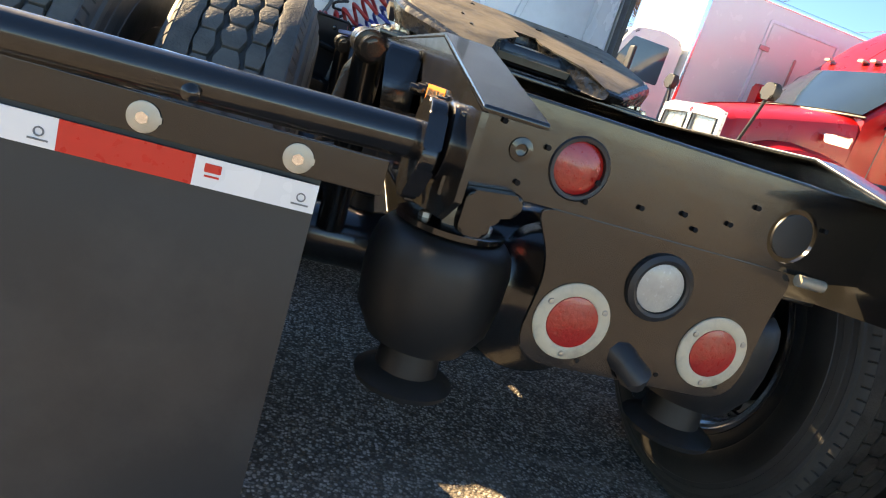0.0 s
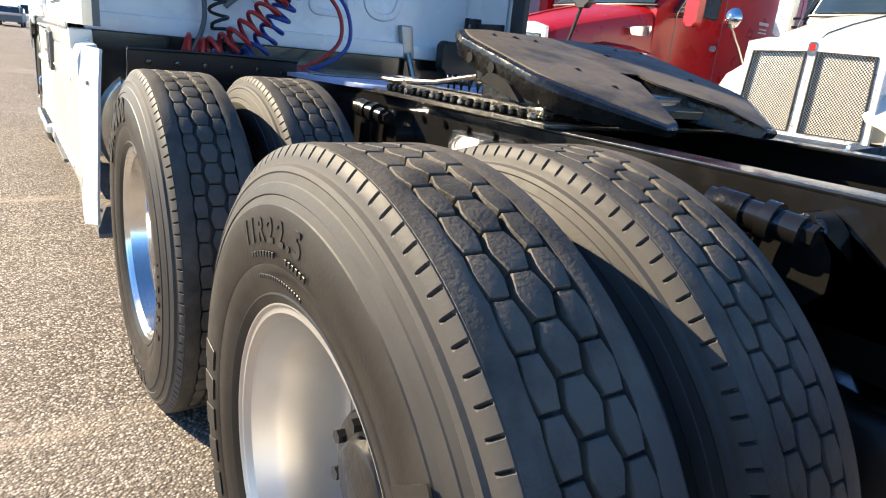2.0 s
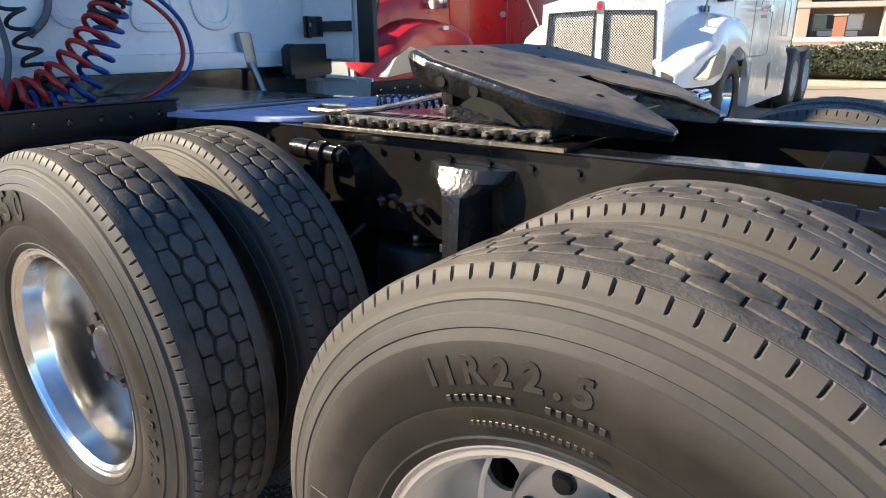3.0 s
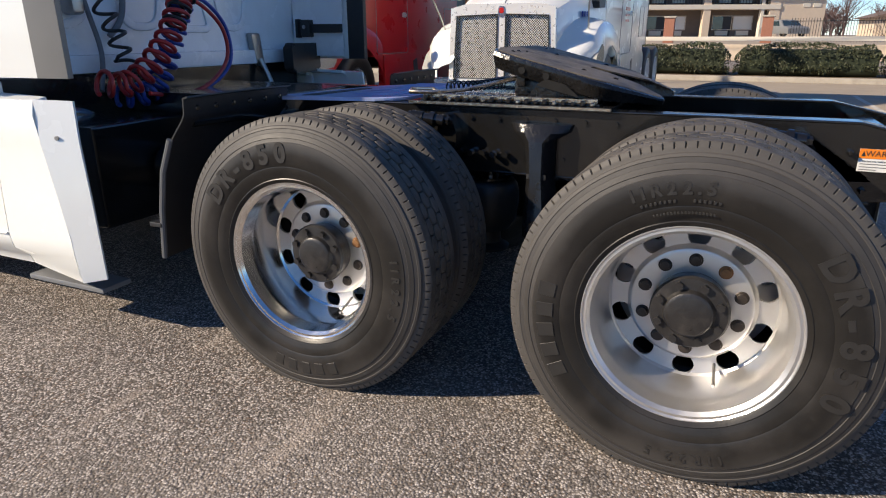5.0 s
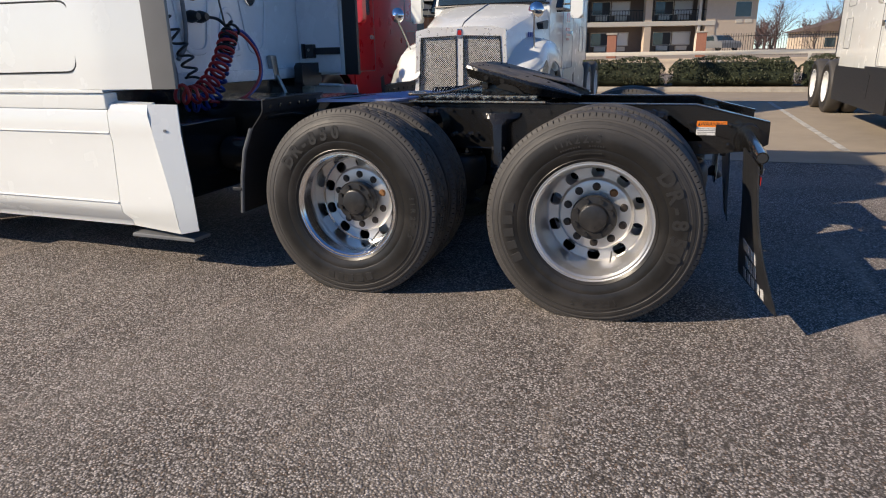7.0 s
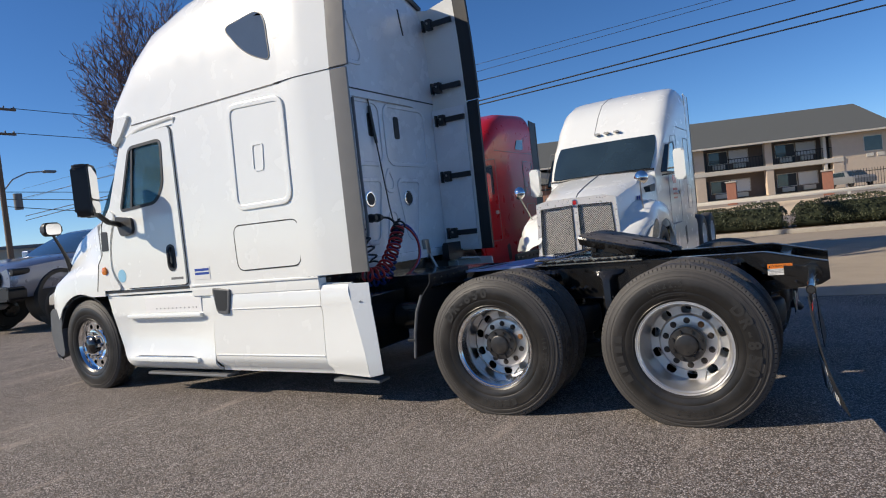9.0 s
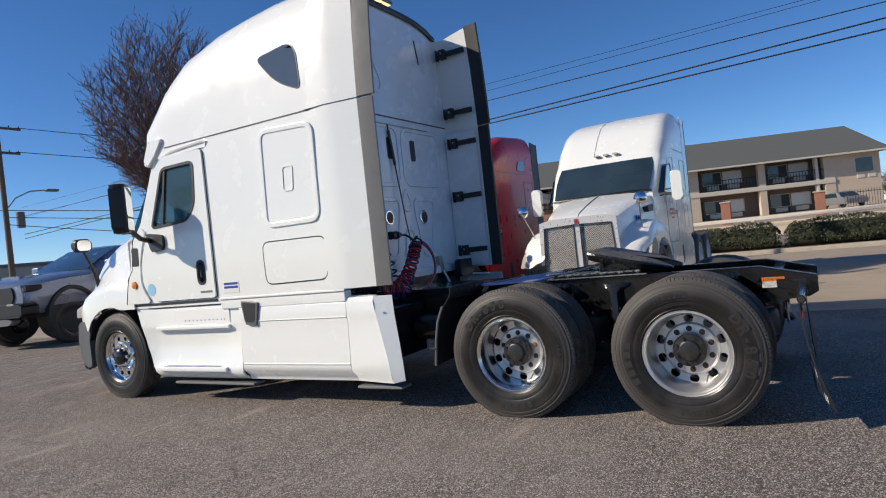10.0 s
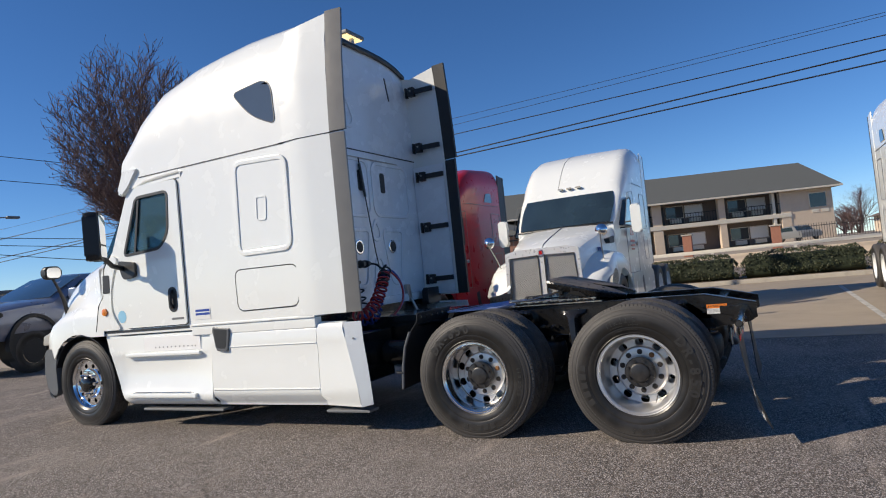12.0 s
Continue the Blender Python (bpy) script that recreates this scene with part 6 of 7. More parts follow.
far_woods(9)
houses = thing("house", "low tan house with brown roof far behind the fence", "house", "", pose(102.6, -21.8, 0.2, 0, 0, 6))
part("wall", box(-4, 4, -7, 7, 0, 3.0, 0.03), STUCCO, houses)
part("roof", prism([(-8, 3.0), (0, 5.2), (8, 3.0)], "x", -4.6, 4.6), ROOF_AND_SHADE, houses)
for y in (-4.5, -1.0, 3.0):
    part("window", box(-4.05, -3.98, y, y + 1.3, 1.0, 2.2), DARK_GLASS, houses)

# ---- pole, cables, lamps ----
WOOD = material("pole_wood", (0.16, 0.115, 0.08), 0.85, vary=0.25, scale=9)
pole = thing("utility_pole", "weathered wooden utility pole with crossarms", "pole", "", pose(12.75, 38.0, 0))
part("shaft", cyl((0, 0, 0), (0, 0, 11.4), 0.17, 14, None, 0.12), WOOD, pole)
for z, w in ((10.6, 1.25), (9.2, 1.1)):
    arm = part("crossarm", box(-w, w, -0.06, 0.06, z, z + 0.13, 0.01), WOOD, pole)
    for x in (-w + 0.1, -w / 2, w / 2, w - 0.1):
        part("insulator", lathe([(z + 0.13, 0.03), (z + 0.2, 0.045), (z + 0.26, 0.02), (z + 0.27, 0.0001)], 10, "z"), GREY, arm, m=pose(x, 0, 0))
part("transformer", cyl((0.75, 0, 5.0), (0.75, 0, 5.9), 0.22, 16), GREY, pole)
part("lamp_arm", tube([(0.1, 0, 6.1), (0.6, 0, 6.7), (1.4, 0, 7.1), (2.4, 0, 7.2)], 0.04, 8), STEEL, pole)
part("lamp_head", prism(rounded(2.3, 3.0, 7.12, 7.26, 0.06), "y", -0.14, 0.14, 0.03), GREY, pole)


def cable(p, q, sag, r=0.018):
    p, q = Vector(p), Vector(q)
    pts = [p.lerp(q, i / 24) - Vector((0, 0, sag * 4 * (i / 24) * (1 - i / 24))) for i in range(25)]
    c = solo("overhead_cable", tube(pts, r, 6), PLASTIC, "black overhead utility cable against the sky", "cable", "", "overhead cables", sharp=80)
    return c


for zn, zs, r in ((9.59, 9.89, 0.011), (9.24, 9.76, 0.011), (8.73, 9.0, 0.022), (7.75, 8.43, 0.032), (7.54, 7.98, 0.032)):
    rise = (zs - zn) / 18.75
    cable((24.6, 60, zn - rise * 47), (24.6, -40, zs + rise * 34), 0.0, r)
for (dx, dz, ex, ey, ez) in ((-1, 10.75, -37, 48, 10.4), (1, 10.75, 63, 31, 11.0), (0.9, 9.35, 63, 30, 9.2), (0, 6.0, 63, 27, 6.0), (0, 5.6, 63, 26, 4.7), (0, 6.0, -37, 47, 6.2), (0, 5.2, 33, 22, 2.7)):
    cable((12.75 + dx, 38, dz), (ex, ey, ez), 0.5, 0.02)
LIT = bpy.data.materials.new("lamp_glow")
LIT.use_nodes = True
LIT.node_tree.nodes["Principled BSDF"].inputs["Emission Color"].default_value = (1, 0.72, 0.3, 1)
LIT.node_tree.nodes["Principled BSDF"].inputs["Emission Strength"].default_value = 1.2
lot = thing("street_lamp", "lot lamp on a tall steel pole behind the cab", "lamp", "", pose(10.2, 9.8, -0.42))
part("pole", cyl((0, 0, 0.42), (0, 0, 9.3), 0.08, 12), STEEL, lot)
part("head", box(-0.5, 0.45, -0.18, 0.18, 9.3, 9.42, 0.03), GREY, lot)
part("lens", box(-0.42, 0.38, -0.14, 0.14, 9.27, 9.30, 0.01), LIT, lot, "warm glowing lamp lens")

# ---- far background on the street side ----
BEIGE = material("beige_block", (0.55, 0.47, 0.36), 0.85, vary=0.08, scale=2)
shop = thing("shop_building", "low beige flat-roofed building far across the street", "building", "", pose(21, 60.8, -0.6))
part("wall", box(-7, 16, 0, 10, 0, 4.2, 0.05), BEIGE, shop)
part("roof", box(-7.2, 16.2, -0.2, 10.2, 4.2, 4.5, 0.03), GREY, shop)
part("window", box(-6, -4.6, -0.03, 0.05, 2.0, 2.9), BLUE_GLASS, shop)
part("roof_unit", box(0, 1.2, 3, 4.2, 4.5, 5.2, 0.05), GREY, shop)
BROWN = material("brown_brick_wall", (0.22, 0.11, 0.075), 0.85, vary=0.2, scale=6)
annex = thing("brick_building", "brown brick building with grey roof behind the trucks", "building", "", pose(53.5, 25.5, 0.0))
part("wall", box(-4, 10, -6, 10, 0, 4.2, 0.03), BROWN, annex)
part("roof", prism([(-7, 4.2), (2, 7.0), (11, 4.2)], "x", -5, 11), SHINGLE, annex)


def far_car(label, m, paint, tall=1.45, length=4.6):
    c = thing("car", label, "car", "distant cars", m)
    rows = []
    for f, top in ((0, 0.75), (0.04, 0.9), (0.25, 0.98), (0.36, tall - 0.05), (0.5, tall), (0.75, tall - 0.03), (0.9, 1.05), (1.0, 0.85)):
        y = -length * f
        half = [(0.85, 0.35), (0.9, 0.6), (0.87, min(0.95, top - 0.02)), (0.7, top), (0, top + 0.02)]
        rows.append([(-x, y, z) for x, z in half] + [(x, y, z) for x, z in half[-2::-1]])
    b = part("body", loft(rows, cap=True), paint, c)
    part("windscreen", thick(loft([[(-0.68, -length * 0.25 + 0.03, 1.0), (0.68, -length * 0.25 + 0.03, 1.0)], [(-0.6, -length * 0.36 + 0.03, tall - 0.06), (0.6, -length * 0.36 + 0.03, tall - 0.06)]]), 0.01), DARK_GLASS, b)
    for s in (-1, 1):
        part("side_window", prism([(-length * 0.33, 0.98), (-length * 0.4, tall - 0.1), (-length * 0.75, tall - 0.12), (-length * 0.82, 0.98)], "x", s * 0.78, s * 0.86), DARK_GLASS, b)
        for y in (-0.85, -length + 0.9):
            w = part("wheel", DRUM, None, c, m=Matrix.LocRotScale((s * 0.78, y, 0.33), Euler((0, 0, 0 if s < 0 else math.pi)), (0.62, 0.62, 0.62)))
            part("tyre", FAR_TYRE, None, w)
    return c


far_car("white sedan far off on the street", pose(-3.3, 61, 0, 0, 0, 160), WHITE)
far_car("dark suv far off on the street", pose(-5.8, 64, 0, 0, 0, 190), NAVY, 1.75, 4.8)
far_car("silver sedan far off on the street", pose(-0.7, 58, 0, 0, 0, 175), GREY)
far_car("grey car parked before the motel", pose(58.2, -4.1, 0.95, 0, 0, 116), GREY)
far_car("white pickup far off on the street", pose(1.2, 72, 0, 0, 0, 180), WHITE, 1.8, 5.4)


# ---- running gear and hardware of the white tractor unit ----
# mudflap hanger and flap
for s in (-1, 1):
    bar = part("flap_hanger", cyl((s * 0.44, -0.713, 0.848), (s * 1.14, -0.713, 0.832), 0.0262, 28), FRAME, truck, "glossy black mudflap hanger bar")
    # black disc paints the dark inside of the open bar end
    part("bar_bore", cyl((s * 1.136, -0.713, 0.832), (s * 1.1415, -0.713, 0.832), 0.020, 20), INK, bar)
    part("bar_flange", lathe([(0, 0.052), (0.014, 0.052), (0.018, 0.046), (0.018, 0.0001)], 28, "x"), FRAME, bar, m=pose(s * 0.43, -0.713, 0.856, 0, 0, 0 if s > 0 else 180))
    part("bar_clamp", prism(corners([(-0.778, 0.83), (-0.748, 0.905), (-0.678, 0.905), (-0.648, 0.84), (-0.648, 0.775), (-0.708, 0.765)], 0.02), "x", s * 0.452, s * 0.476, 0.005), FRAME, bar)
    part("mount_arm", prism([(-0.748, 0.79), (-0.548, 0.84), (-0.548, 0.90), (-0.748, 0.90)], "x", s * 0.425, s * 0.437, 0.004), FRAME, bar)
    for x in (0.745,):
        part("set_screw", lathe([(0, 0.011), (0.006, 0.011), (0.010, 0.006), (0.011, 0.0001)], 12, "y"), FRAME, bar, m=pose(s * x, -0.739, 0.830, 0, 0, 180))
    part("flap_plate", box(s * 0.50, s * 1.18, -0.716, -0.708, 0.764, 0.812, 0.002), FRAME, bar, "black flat clamp plate")
    def hang(x, z):
        f = (0.80 - z) / 0.678
        return -0.696 - 0.05 * f ** 1.6 - (0.10 if s < 0 else 0.0) * f ** 1.3 * (x - 0.577) / 0.61 + 0.006 * math.sin(4 * x + f * 6)

    sheet_rows = [[(s * x, hang(x, 0.80 - k * 0.0565), 0.80 - k * 0.0565) for x in (0.577, 0.7, 0.85, 1.0, 1.187)] for k in range(13)]
    flap = part("mudflap", thick(loft(sheet_rows), 0.008), FLAP, truck, "black rubber mudflap with red and white reflective tape")
    edges = [0.578, 0.729, 0.881, 1.033, 1.185]
    for i in range(4):
        a, b = s * edges[i], s * edges[i + 1]
        tp = part("reflective_tape", box(a, b, -0.7142, -0.7115, 0.7185, 0.7565), TAPE_WHITE if i % 2 == 0 else TAPE_RED, flap, "white reflective tape" if i % 2 == 0 else "red reflective tape")
        if i % 2 == 0 and s < 0:
            x0 = -edges[i + 1] + 0.012
            part("logo_bar", box(x0, x0 + 0.020, -0.7154, -0.7142, 0.7385, 0.7495, 0.001, seg=1), TAPE_RED, tp)
            part("print_bar", box(x0 + 0.001, x0 + 0.019, -0.7154, -0.7142, 0.7325, 0.735), TAPE_RED, tp)
            x1 = -edges[i] - 0.028
            part("print_ring", lathe([(0, 0.006), (0.001, 0.006), (0.001, 0.0042), (0, 0.0042)], 16, "y", closed=True), GREY, tp, m=pose(x1 + 0.009, -0.7154, 0.7365))
            part("print_bar", box(x1 - 0.002, x1 + 0.02, -0.7154, -0.7142, 0.726, 0.728), GREY, tp)
    for k in range(4):
        x = s * (0.612 + 0.1815 * k)
        w = part("washer", lathe([(0.0, 0.0188), (0.002, 0.019), (0.003, 0.017), (0.003, 0.0001)], 28, "y"), ZINC, flap, "zinc plated washer", m=pose(x, -0.718, 0.785, 0, 0, 180))
        part("bolt_head", cyl((0, 0.003, 0), (0, 0.010, 0), 0.0075, 6), CHROME, w)
        part("washer_tab", box(s * 0.0165 - 0.004, s * 0.0165 + 0.006, 0.0, 0.002, -0.004, 0.004), ZINC, w)
    for z, marks in ((0.33, 4), (0.25, 3), (0.17, 5)):
        for k in range(marks):
            x = 0.88 + 0.075 * (k - (marks - 1) / 2)
            y = hang(x, z) + 0.009
            part("print_bar", box(-0.027, 0.027, -0.001, 0.001, -0.028, 0.028), TAPE_WHITE, flap, "white printed bar", m=pose(s * x, y + 0.002, z, -8, 0, s * -8))

# rear closing plate with lamps
Y_END = -0.583
top_plate = plate([(-0.425, 0.80), (-0.36, 0.79), (0.36, 0.79), (0.425, 0.80), (0.425, 0.945), (-0.425, 0.945)], [[(-0.186 + 0.05 * math.cos(a), 0.862 + 0.05 * math.sin(a)) for a in np.linspace(0, 2 * math.pi, 25)[:-1]], [(0.243 + 0.05 * math.cos(a), 0.855 + 0.05 * math.sin(a)) for a in np.linspace(0, 2 * math.pi, 25)[:-1]]], "y", Y_END, Y_END + 0.008)
end = part("end_plate", top_plate, FRAME, truck, "dusty black rear closing plate with holes")
part("end_flange", box(-0.425, 0.425, Y_END, Y_END + 0.08, 0.941, 0.949, 0.003), FRAME, end)
low = corners([(-0.235, 0.79), (-0.18, 0.70), (-0.195, 0.525), (0.265, 0.525), (0.265, 0.70), (0.28, 0.79)], [0.03, 0.05, 0.07, 0.07, 0.05, 0.03])
br = part("lamp_bracket", prism(low, "y", Y_END - 0.006, Y_END + 0.002, 0.002), FRAME, truck, "dusty black lamp bracket")
for x, z, dx in ((-0.107, 0.613, 0), (0.181, 0.614, 0)):
    l = part("tail_lamp", lathe([(0.0, 0.048), (0.006, 0.046), (0.009, 0.03), (0.010, 0.0001)], 36, "y"), LENS_RED, br, "round red tail lamp", m=pose(x, Y_END - 0.006, z, 0, 0, 180))
    part("lamp_ring", lathe([(0.0, 0.046), (0.005, 0.047), (0.007, 0.052), (0.006, 0.066), (0.003, 0.070), (0.0, 0.070)], 40, "y", closed=True), RING, l, "dull cream metal lamp ring")
    for k in range(3):
        a = radians(30 + 120 * k)
        part("screw", lathe([(0.005, 0.006), (0.0085, 0.005), (0.009, 0.0001)], 10, "y"), STEEL, l, m=pose(0.059 * math.cos(a), 0, 0.059 * math.sin(a)))
l = part("reverse_lamp", lathe([(0.0, 0.046), (0.006, 0.044), (0.009, 0.03), (0.010, 0.0001)], 36, "y"), LENS_CLEAR, br, "round clear reversing lamp", m=pose(0.027, Y_END - 0.006, 0.708, 0, 0, 180))
part("lamp_grommet", lathe([(0.0, 0.045), (0.010, 0.046), (0.012, 0.052), (0.008, 0.061), (0.0, 0.062)], 36, "y", closed=True), PLASTIC, l, "black rubber lamp grommet")
l = part("stop_lamp", lathe([(-0.012, 0.043), (-0.006, 0.043), (-0.002, 0.03), (-0.001, 0.0001)], 32, "y"), LENS_RED, end, "recessed round red lamp", m=pose(-0.186, Y_END, 0.862, 0, 0, 180))
part("lamp_grommet", lathe([(-0.012, 0.043), (0.002, 0.044), (0.003, 0.050), (0.0, 0.053), (-0.012, 0.053)], 32, "y", closed=True), PLASTIC, l)
part("blank_plug", lathe([(-0.004, 0.040), (0.0005, 0.040), (0.0015, 0.038), (0.0015, 0.0001)], 32, "y"), PLASTIC, end, m=pose(0.243, Y_END, 0.855, 0, 0, 180))
for x, z in ((-0.33, 0.90), (-0.28, 0.815), (-0.25, 0.88), (-0.15, 0.85), (-0.16, 0.815), (-0.06, 0.83), (0.02, 0.84), (0.05, 0.82), (0.11, 0.845), (0.15, 0.885), (0.30, 0.88), (-0.07, 0.545), (0.09, 0.55), (0.22, 0.55), (-0.15, 0.58)):
    part("bolt_hole", cyl((x, Y_END - 0.0075, z), (x, Y_END - 0.004, z), 0.0045, 10), HOLE_SHADE, end)
part("hole_boss", lathe([(0.0, 0.02), (0.004, 0.019), (0.005, 0.010), (0.001, 0.009), (0.0, 0.0001)], 16, "y"), FRAME, end, m=pose(-0.29, Y_END, 0.865, 0, 0, 180))
part("pivot_pin", cyl((0.275, -0.603, 0.786), (0.33, -0.603, 0.786), 0.011, 14), ZINC, truck, "bright steel pin")
part("hose_end", tube([(0.005, -0.565, 0.575), (0.02, -0.598, 0.562), (0.04, -0.606, 0.545), (0.052, -0.600, 0.525)], [0.034, 0.026, 0.030, 0.016], 10), PLASTIC, truck)
part("bracket_hook", prism(corners([(-0.36, 0.79), (-0.27, 0.80), (-0.27, 0.765), (-0.31, 0.755), (-0.31, 0.72), (-0.36, 0.72)], 0.012), "y", -0.618, -0.588, 0.006), FRAME, truck)

# warning label on the rail
wl = part("warning_label", box(-0.4325, -0.4305, -0.602, -0.451, 0.841, 0.917), LABEL, truck, "orange and white warning label")
part("label_header", box(-0.4337, -0.4325, -0.602, -0.451, 0.885, 0.917), ORANGE, wl)


def flat_text(text, size, x, y, z, parent, mat, squash=1.0):
    me = writing(text, size, 0.0004)
    me.transform(Matrix.Translation((x, y, z)) @ Matrix(((0, 0, -1, 0), (-squash, 0, 0, 0), (0, 1, 0, 0), (0, 0, 0, 1))))
    me.materials.clear()
    me.materials.append(mat)
    ob = part("printed_text", me, None, parent)
    tagged(ob, kind="stuff")


flat_text("WARNING", 0.0265, -0.4342, -0.533, 0.901, wl, INK)
part("label_triangle", prism([(-0.470, 0.892), (-0.457, 0.892), (-0.4635, 0.910)], "x", -0.4342, -0.4337), INK, wl)
flat_text("Do not cut, weld or drill frame rails.", 0.0092, -0.4332, -0.527, 0.876, wl, INK, 0.95)
for z, w in ((0.866, 0.125), (0.856, 0.135), (0.847, 0.05)):
    part("print_bar", box(-0.4332, -0.4325, -0.457 - w, -0.457, z - 0.0014, z + 0.0014), GREY, wl)

BOLT = finish(lathe([(0.0, 0.014), (0.004, 0.014), (0.004, 0.0105), (0.016, 0.0105), (0.017, 0.007), (0.028, 0.007), (0.028, 0.0001)], 12, "x"), FRAME, "bolt", 25)
HEX = finish(cyl((0, 0, 0), (0.010, 0, 0), 0.011, 6), FRAME, "bolt", 25)
for s in (-1, 1):
    f = 0 if s > 0 else 180
    for y, z in ((-0.423, 0.903), (-0.618, 0.897), (-0.358, 0.80), (-0.478, 0.775), (-0.618, 0.79), (-0.418, 0.85)):
        part("bolt", BOLT, None, truck, m=pose(s * 0.43, y, z, 0, 0, f))
    for k in range(14):
        part("bolt", HEX, None, truck, m=pose(s * 0.43, 0.36 + k * 0.12, 0.955, 0, 0, f))
    for k in range(9):
        part("bolt", HEX, None, truck, m=pose(s * 0.43, 0.40 + k * 0.16, 0.80, 0, 0, f))

# axles, air springs, shocks, hangers
BAG = material("black_bag_rubber", (0.010, 0.0098, 0.0095), 0.5, vary=0.3, scale=12, bump=0.1, bump_scale=60, rough_vary=0.12)
for y in (0.0, 1.32):
    part("axle_housing", lathe([(-0.88, 0.075), (-0.40, 0.075), (-0.26, 0.12), (-0.16, 0.20), (0.0, 0.225), (0.16, 0.20), (0.26, 0.12), (0.40, 0.075), (0.88, 0.075)], 28, "x"), FRAME, truck, "black drive axle housing", m=pose(0, y, HUB))
    part("diff_cover", lathe([(0, 0.19), (0.06, 0.18), (0.10, 0.12), (0.11, 0.0001)], 28, "y"), FRAME, truck, m=pose(0.02, y - 0.12, HUB, 0, 0, 180))
    for s in (-1, 1):
        x = s * 0.31
        y0 = y - 0.40
        sp = part("air_spring", lathe([(0.350, 0.055), (0.353, 0.098), (0.364, 0.101), (0.374, 0.085), (0.385, 0.064), (0.44, 0.058), (0.45, 0.10), (0.50, 0.13), (0.56, 0.138), (0.62, 0.138), (0.655, 0.13), (0.672, 0.115), (0.68, 0.09)], 36, "z"), BAG, truck, "black rubber air spring on a pedestal", m=pose(x, y0, 0))
        part("spring_plate", lathe([(0.680, 0.0001), (0.680, 0.105), (0.690, 0.105), (0.693, 0.095), (0.693, 0.0001)], 28, "z"), FRAME, sp)
        part("spring_bracket", prism([(-0.06, 0.69), (0.07, 0.69), (0.05, 0.735), (0.02, 0.74), (-0.02, 0.79), (-0.05, 0.79)], "x", -s * 0.02, s * 0.035, 0.006), FRAME, sp)
        for bx_ in (-0.06, 0.06):
            part("bolt", lathe([(0, 0.012), (0.012, 0.012), (0.016, 0.006), (0.03, 0.006), (0.03, 0.0001)], 6, "z"), STEEL, sp, m=pose(bx_, -0.03, 0.69))
        part("spring_beam", prism([(y0 - 0.02, 0.36), (y0 + 0.1, 0.36), (y + 0.1, 0.44), (y + 0.62, 0.62), (y + 0.62, 0.70), (y + 0.05, 0.56), (y0 - 0.02, 0.40)], "x", s * 0.28, s * 0.35, 0.008), FRAME, truck)
        m = part("shock_mount", prism(corners([(y - 0.250, 0.975), (y - 0.295, 0.965), (y - 0.320, 0.90), (y - 0.320, 0.84), (y - 0.290, 0.81), (y - 0.250, 0.81), (y - 0.230, 0.88)], 0.02), "x", s * 0.432, s * 0.50, 0.008), FRAME, truck, "black shock absorber bracket")
        part("mount_eye", cyl((s * 0.535, y - 0.120, 0.958), (s * 0.52, y - 0.275, 0.944), 0.025, 20), FRAME, m)
        part("mount_collar", cyl((s * 0.534, y - 0.135, 0.957), (s * 0.529, y - 0.185, 0.953), 0.029, 20), GREASE_SIDE, m)
        part("mount_collar", cyl((s * 0.526, y - 0.215, 0.950), (s * 0.524, y - 0.235, 0.948), 0.033, 20), FRAME, m)
        part("mount_nut", cyl((s * 0.52, y - 0.275, 0.944), (s * 0.518, y - 0.295, 0.942), 0.019, 6), FRAME, m)
        part("shock_absorber", cyl((s * 0.52, y - 0.185, 0.93), (s * 0.50, y - 0.110, 0.55), 0.032, 16), FRAME, truck, "black shock absorber")
        g = part("brake_chamber", lathe([(0.0, 0.03), (0.02, 0.075), (0.06, 0.085), (0.07, 0.092), (0.08, 0.085), (0.13, 0.085), (0.15, 0.07), (0.16, 0.0001)], 24, "y"), FRAME, truck, m=pose(s * 0.52, y + 0.12, 0.60))
    for s in (-1, 1):
        bx0 = []
        for k, (yy, zz, ww) in enumerate(((y + 0.65, 0.945, 0.13), (y + 0.65, 0.915, 0.12), (y + 0.65, 0.88, 0.060), (y + 0.64, 0.74, 0.050), (y + 0.63, 0.60, 0.065), (y + 0.62, 0.50, 0.07))):
            xo = s * (0.45 + 0.02 * k)
            bx0.append([(s * 0.435, yy - ww, zz), (xo, yy - ww * 0.9, zz), (xo + s * 0.035, yy - ww * 0.45, zz), (xo + s * 0.035, yy + ww * 0.45, zz), (xo, yy + ww * 0.9, zz), (s * 0.435, yy + ww, zz)])
        h = part("spring_hanger", loft(bx0, closed_ring=True, cap=True), CAST, truck, "glossy black cast spring hanger", sharp=50)
        for dy in (-0.09, 0.09):
            part("bolt", BOLT, None, h, m=pose(s * 0.43, y + 0.65 + dy, 0.91, 0, 0, 0 if s > 0 else 180))
        part("cast_mark", box(s * 0.530, s * 0.5335, y + 0.60, y + 0.68, 0.735, 0.755, 0.001, seg=1), INK, h)
        part("pivot_bolt", cyl((s * 0.50, y + 0.62, 0.55), (s * 0.585, y + 0.62, 0.55), 0.03, 6), FRAME, h)
        for k in range(5):
            part("fitting", cyl((s * 0.44, y + 0.80 + 0.05 * k, 0.81), (s * (0.46 + 0.01 * (k % 2)), y + 0.80 + 0.05 * k, 0.81), 0.014, 6), CHROME if k % 2 else FRAME, truck)
part("drive_shaft", cyl((0.0, 1.5, 0.52), (0.0, 4.8, 0.75), 0.055, 18), FRAME, truck)
part("air_tank", lathe([(1.7, 0.0001), (1.7, 0.10), (1.74, 0.125), (2.5, 0.125), (2.54, 0.10), (2.54, 0.0001)], 24, "y"), FRAME, truck, m=pose(-0.60, 0, 0.66))
